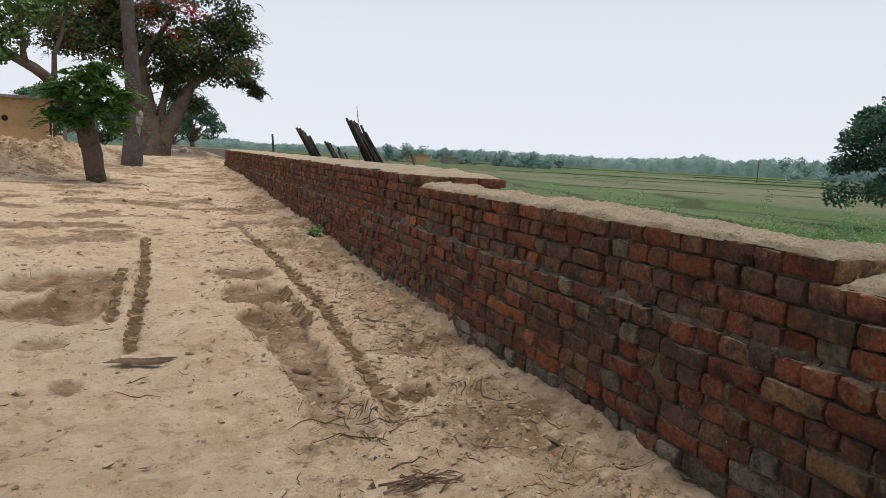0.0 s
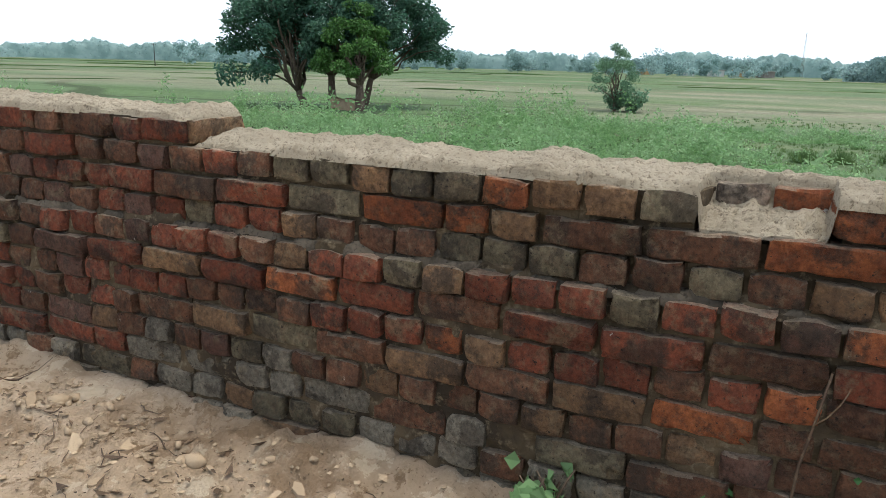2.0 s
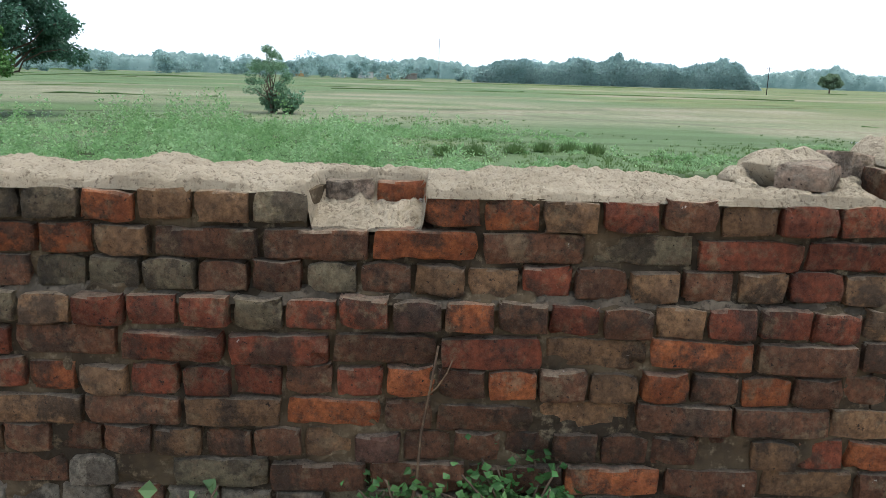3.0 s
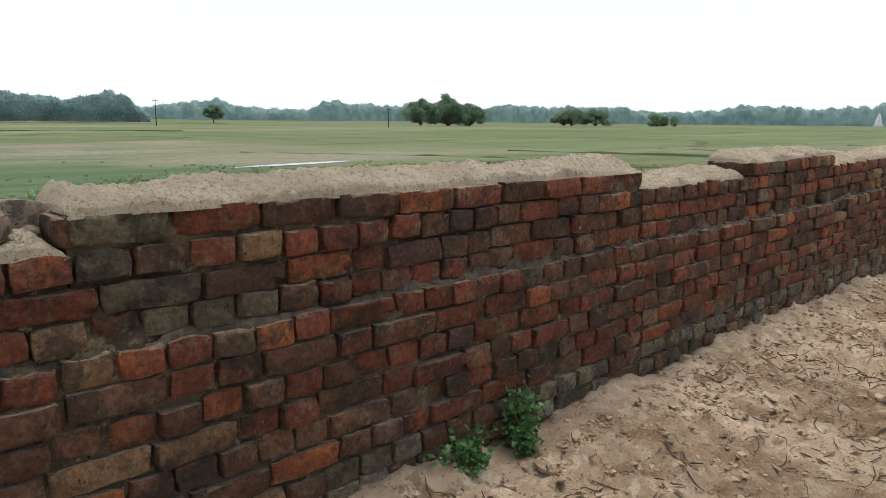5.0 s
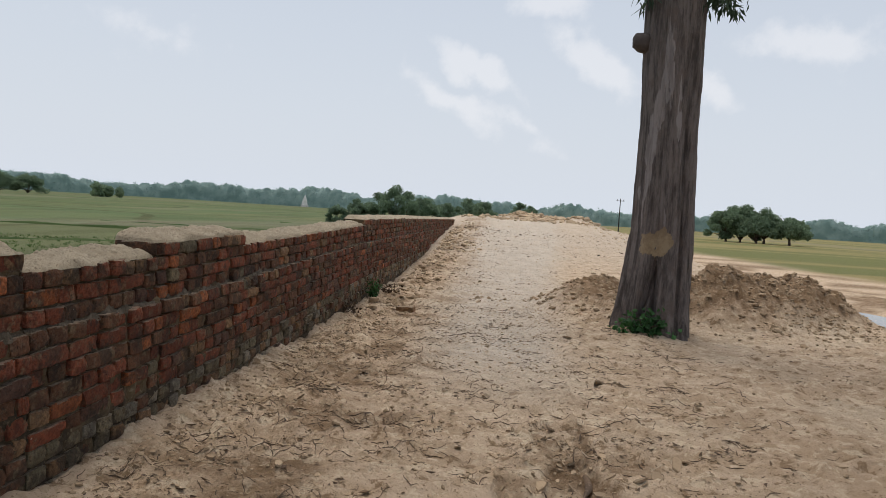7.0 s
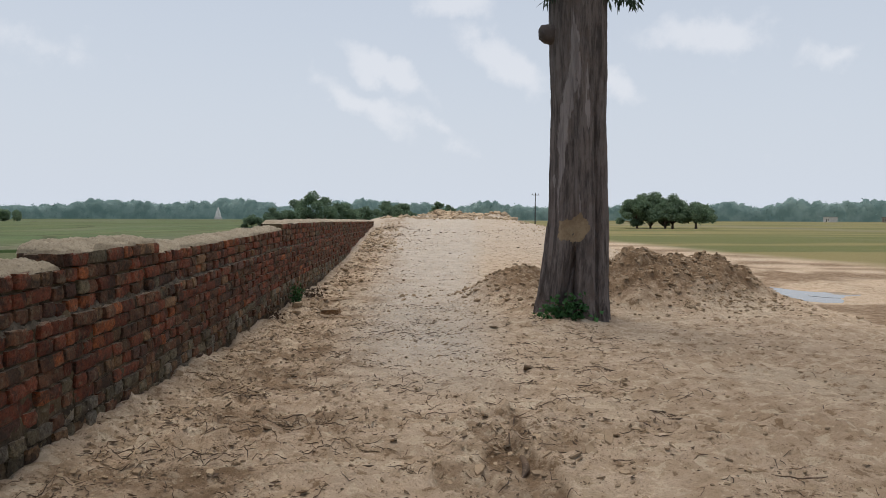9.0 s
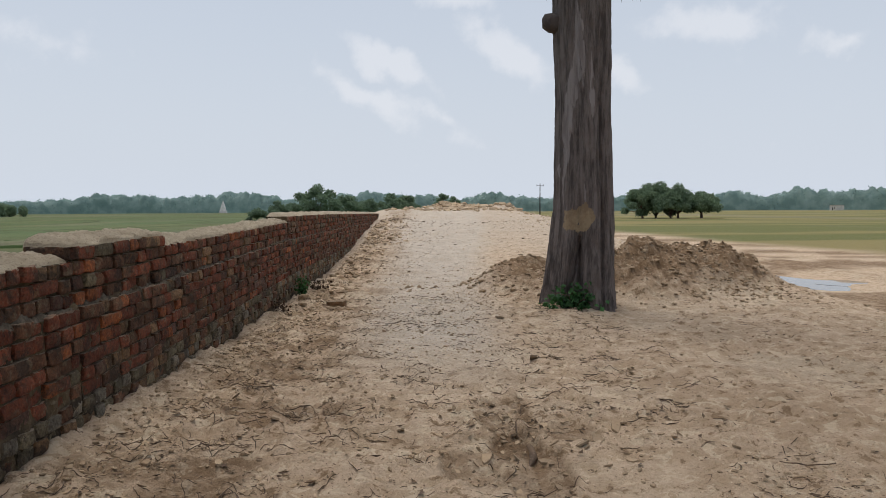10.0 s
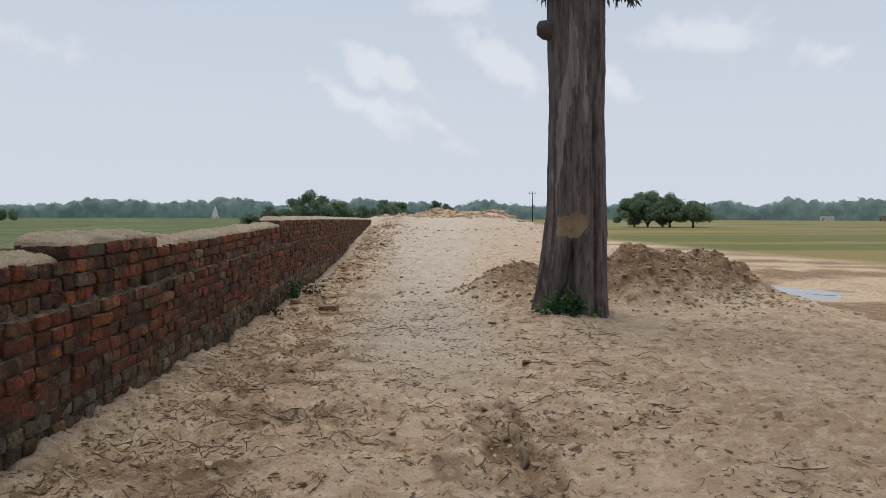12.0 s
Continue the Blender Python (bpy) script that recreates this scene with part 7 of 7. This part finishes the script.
def power_pole(label, x, y, z, h, arm=1.2, seed=0):
    p = thing("power_pole", label, "power pole", pose(x, y, z, 0, 0, 20 * seed), "power poles")
    part("shaft", mesh_of("shaft", *tube([(0, 0, -0.5), (0.02, 0, h * 0.5), (0, 0, h)], [0.13, 0.11, 0.08], 8), [POLEWOOD], None, True), p)
    box("crossarm", (-arm / 2, -0.05, h * 0.93), (arm / 2, 0.05, h * 0.93 + 0.1), POLEWOOD, p)
    for k in (-1, 1):
        part("insulator", mesh_of("insulator", *tube([(k * arm * 0.42, 0, h * 0.93 + 0.1), (k * arm * 0.42, 0, h * 0.93 + 0.35)], [0.05, 0.07], 7), [CONCRETE], None, True), p)
    return p


power_pole("dark power pole with a crossarm beside the road", -25.6, -149, FIELD, 7.4, 1.7, 1)
power_pole("distant power pole standing in the fields", 182, -80, FIELD, 6.6, 1.4, 2)
power_pole("distant power pole standing in the fields", 151, -130, FIELD, 5.0, 1.4, 3)
power_pole("distant power pole standing in the fields", 190, 120, FIELD, 6.0, 1.4, 4)
power_pole("distant power pole standing in the fields", 150, 160, FIELD, 6.0, 1.4, 5)
mast = thing("radio_mast", "thin steel lattice mast on the horizon", "mast", pose(598, 2, 0))
for k in range(3):
    a = k * 2.094
    part("leg", mesh_of("leg", *tube([(1.1 * math.cos(a), 1.1 * math.sin(a), -1), (0.25 * math.cos(a), 0.25 * math.sin(a), 30)], [0.10, 0.07], 6), [STEEL]), mast)
for k in range(9):
    q0, q1 = 1.1 - 0.09 * k, 1.1 - 0.09 * (k + 1)
    part("brace", mesh_of("brace", *tube([(q0, 0, 3.2 * k), (-0.5 * q1, 0.87 * q1, 3.2 * k + 3.2)], [0.06, 0.06], 5), [STEEL]), mast)


def temple(x, y, h, seed):
    t = thing("temple", "small white temple spire among far trees", "temple", pose(x, y, FIELD), "temples on the horizon")
    n = 16
    prof = [(0, 0.30), (0.18, 0.30), (0.2, 0.24), (0.45, 0.20), (0.7, 0.12), (0.9, 0.05), (1.0, 0.015)]
    part("spire", mesh_of("spire", *tube([(0, 0, h * a) for a, _ in prof], [h * b for _, b in prof], n), [WHITE], None, False), t)
    box("hall", (-h * 0.26, -h * 0.26, 0), (h * 0.26, h * 0.26, h * 0.2), WHITE, t, "", 0.05)


temple(159, -597, 10, 1)
temple(-267, -592, 13, 2)
for k, (hx, hy, w, h) in enumerate(((414, 56, 9, 3.4), (416, 30, 12, 4), (418, 18, 8, 3), (417, 42, 6, 3.2), (420, 80, 8, 3), (-330, -500, 9, 3.5), (-300, -520, 8, 3.5), (85, 262, 8, 2.6), (98, 261, 5, 2.4)  )):
    hs = thing("far_house", "small pale village house among far trees", "house", pose(hx, hy, FIELD, 0, 0, 15 * k), "far village houses")
    box("wall", (-w / 2, -3, 0), (w / 2, 3, h), (WHITE, OCHRE, CONCRETE)[k % 3], hs, "", 0.03)
    box("roof", (-w / 2 - 0.4, -3.4, h), (w / 2 + 0.4, 3.4, h + 0.35), CONCRETE, hs, "", 0.03)
    box("door", (-0.6, -3.05, 0), (0.6, -2.9, 2.1), OPENING_SHADE, hs, "", 0.01)
    box("window", (w * 0.25, -3.05, 1.1), (w * 0.25 + 1.0, -2.9, 2.0), OPENING_SHADE, hs, "", 0.01)

# ---------------------------------------------------------------- the wall, last
LOW = "weathered red brick boundary wall, grey with dust at its foot"
build_wall("wall_1", 5.2, 24.0, -1, "thick far length of weathered red brick wall", None, 0.69, 0.10, 1, [(5.2, -1, -1)])
build_wall("wall_2", 1.62, 5.2, 0, LOW, (1.6, 4.3), seed=2, ends=[(1.62, 0, -1)])
build_wall("wall_3", -1.0, 1.62, 1, "lower length of weathered brick wall with a gap on top", (-1.1, 1.7), seed=3)
build_wall("wall_4", -3.26, -1.0, 0, LOW, (-3.3, -0.9), seed=4, ends=[(-3.26, 0, -1), (-1.0, 0, 1)])
build_wall("wall_5", -4.32, -3.26, 1, "short broken-down length of the brick wall", (-4.4, -3.2), seed=5)
build_wall("wall_6", -5.6, -4.32, 0, LOW, (-5.7, -4.3), seed=6, ends=[(-5.6, 0, -1), (-4.32, 0, 1)])
build_wall("wall_7", -10.0, -5.6, 1, LOW, (-7.6, -5.5), seed=7)
build_wall("wall_8", -28.0, -10.0, 0, "far length of weathered red brick wall", None, 0.30, 0.10, 8)
for y, x, kind, words in ((0.168, 0.156, "w", "dusty pale brick bedded in mortar at the gap's back"), (0.052, 0.152, "o", "bright orange brick bedded in mortar at the gap's back")):
    loose_brick(words, pose(x, y, 0.849, 0, 0, 3), kind, False, 2)
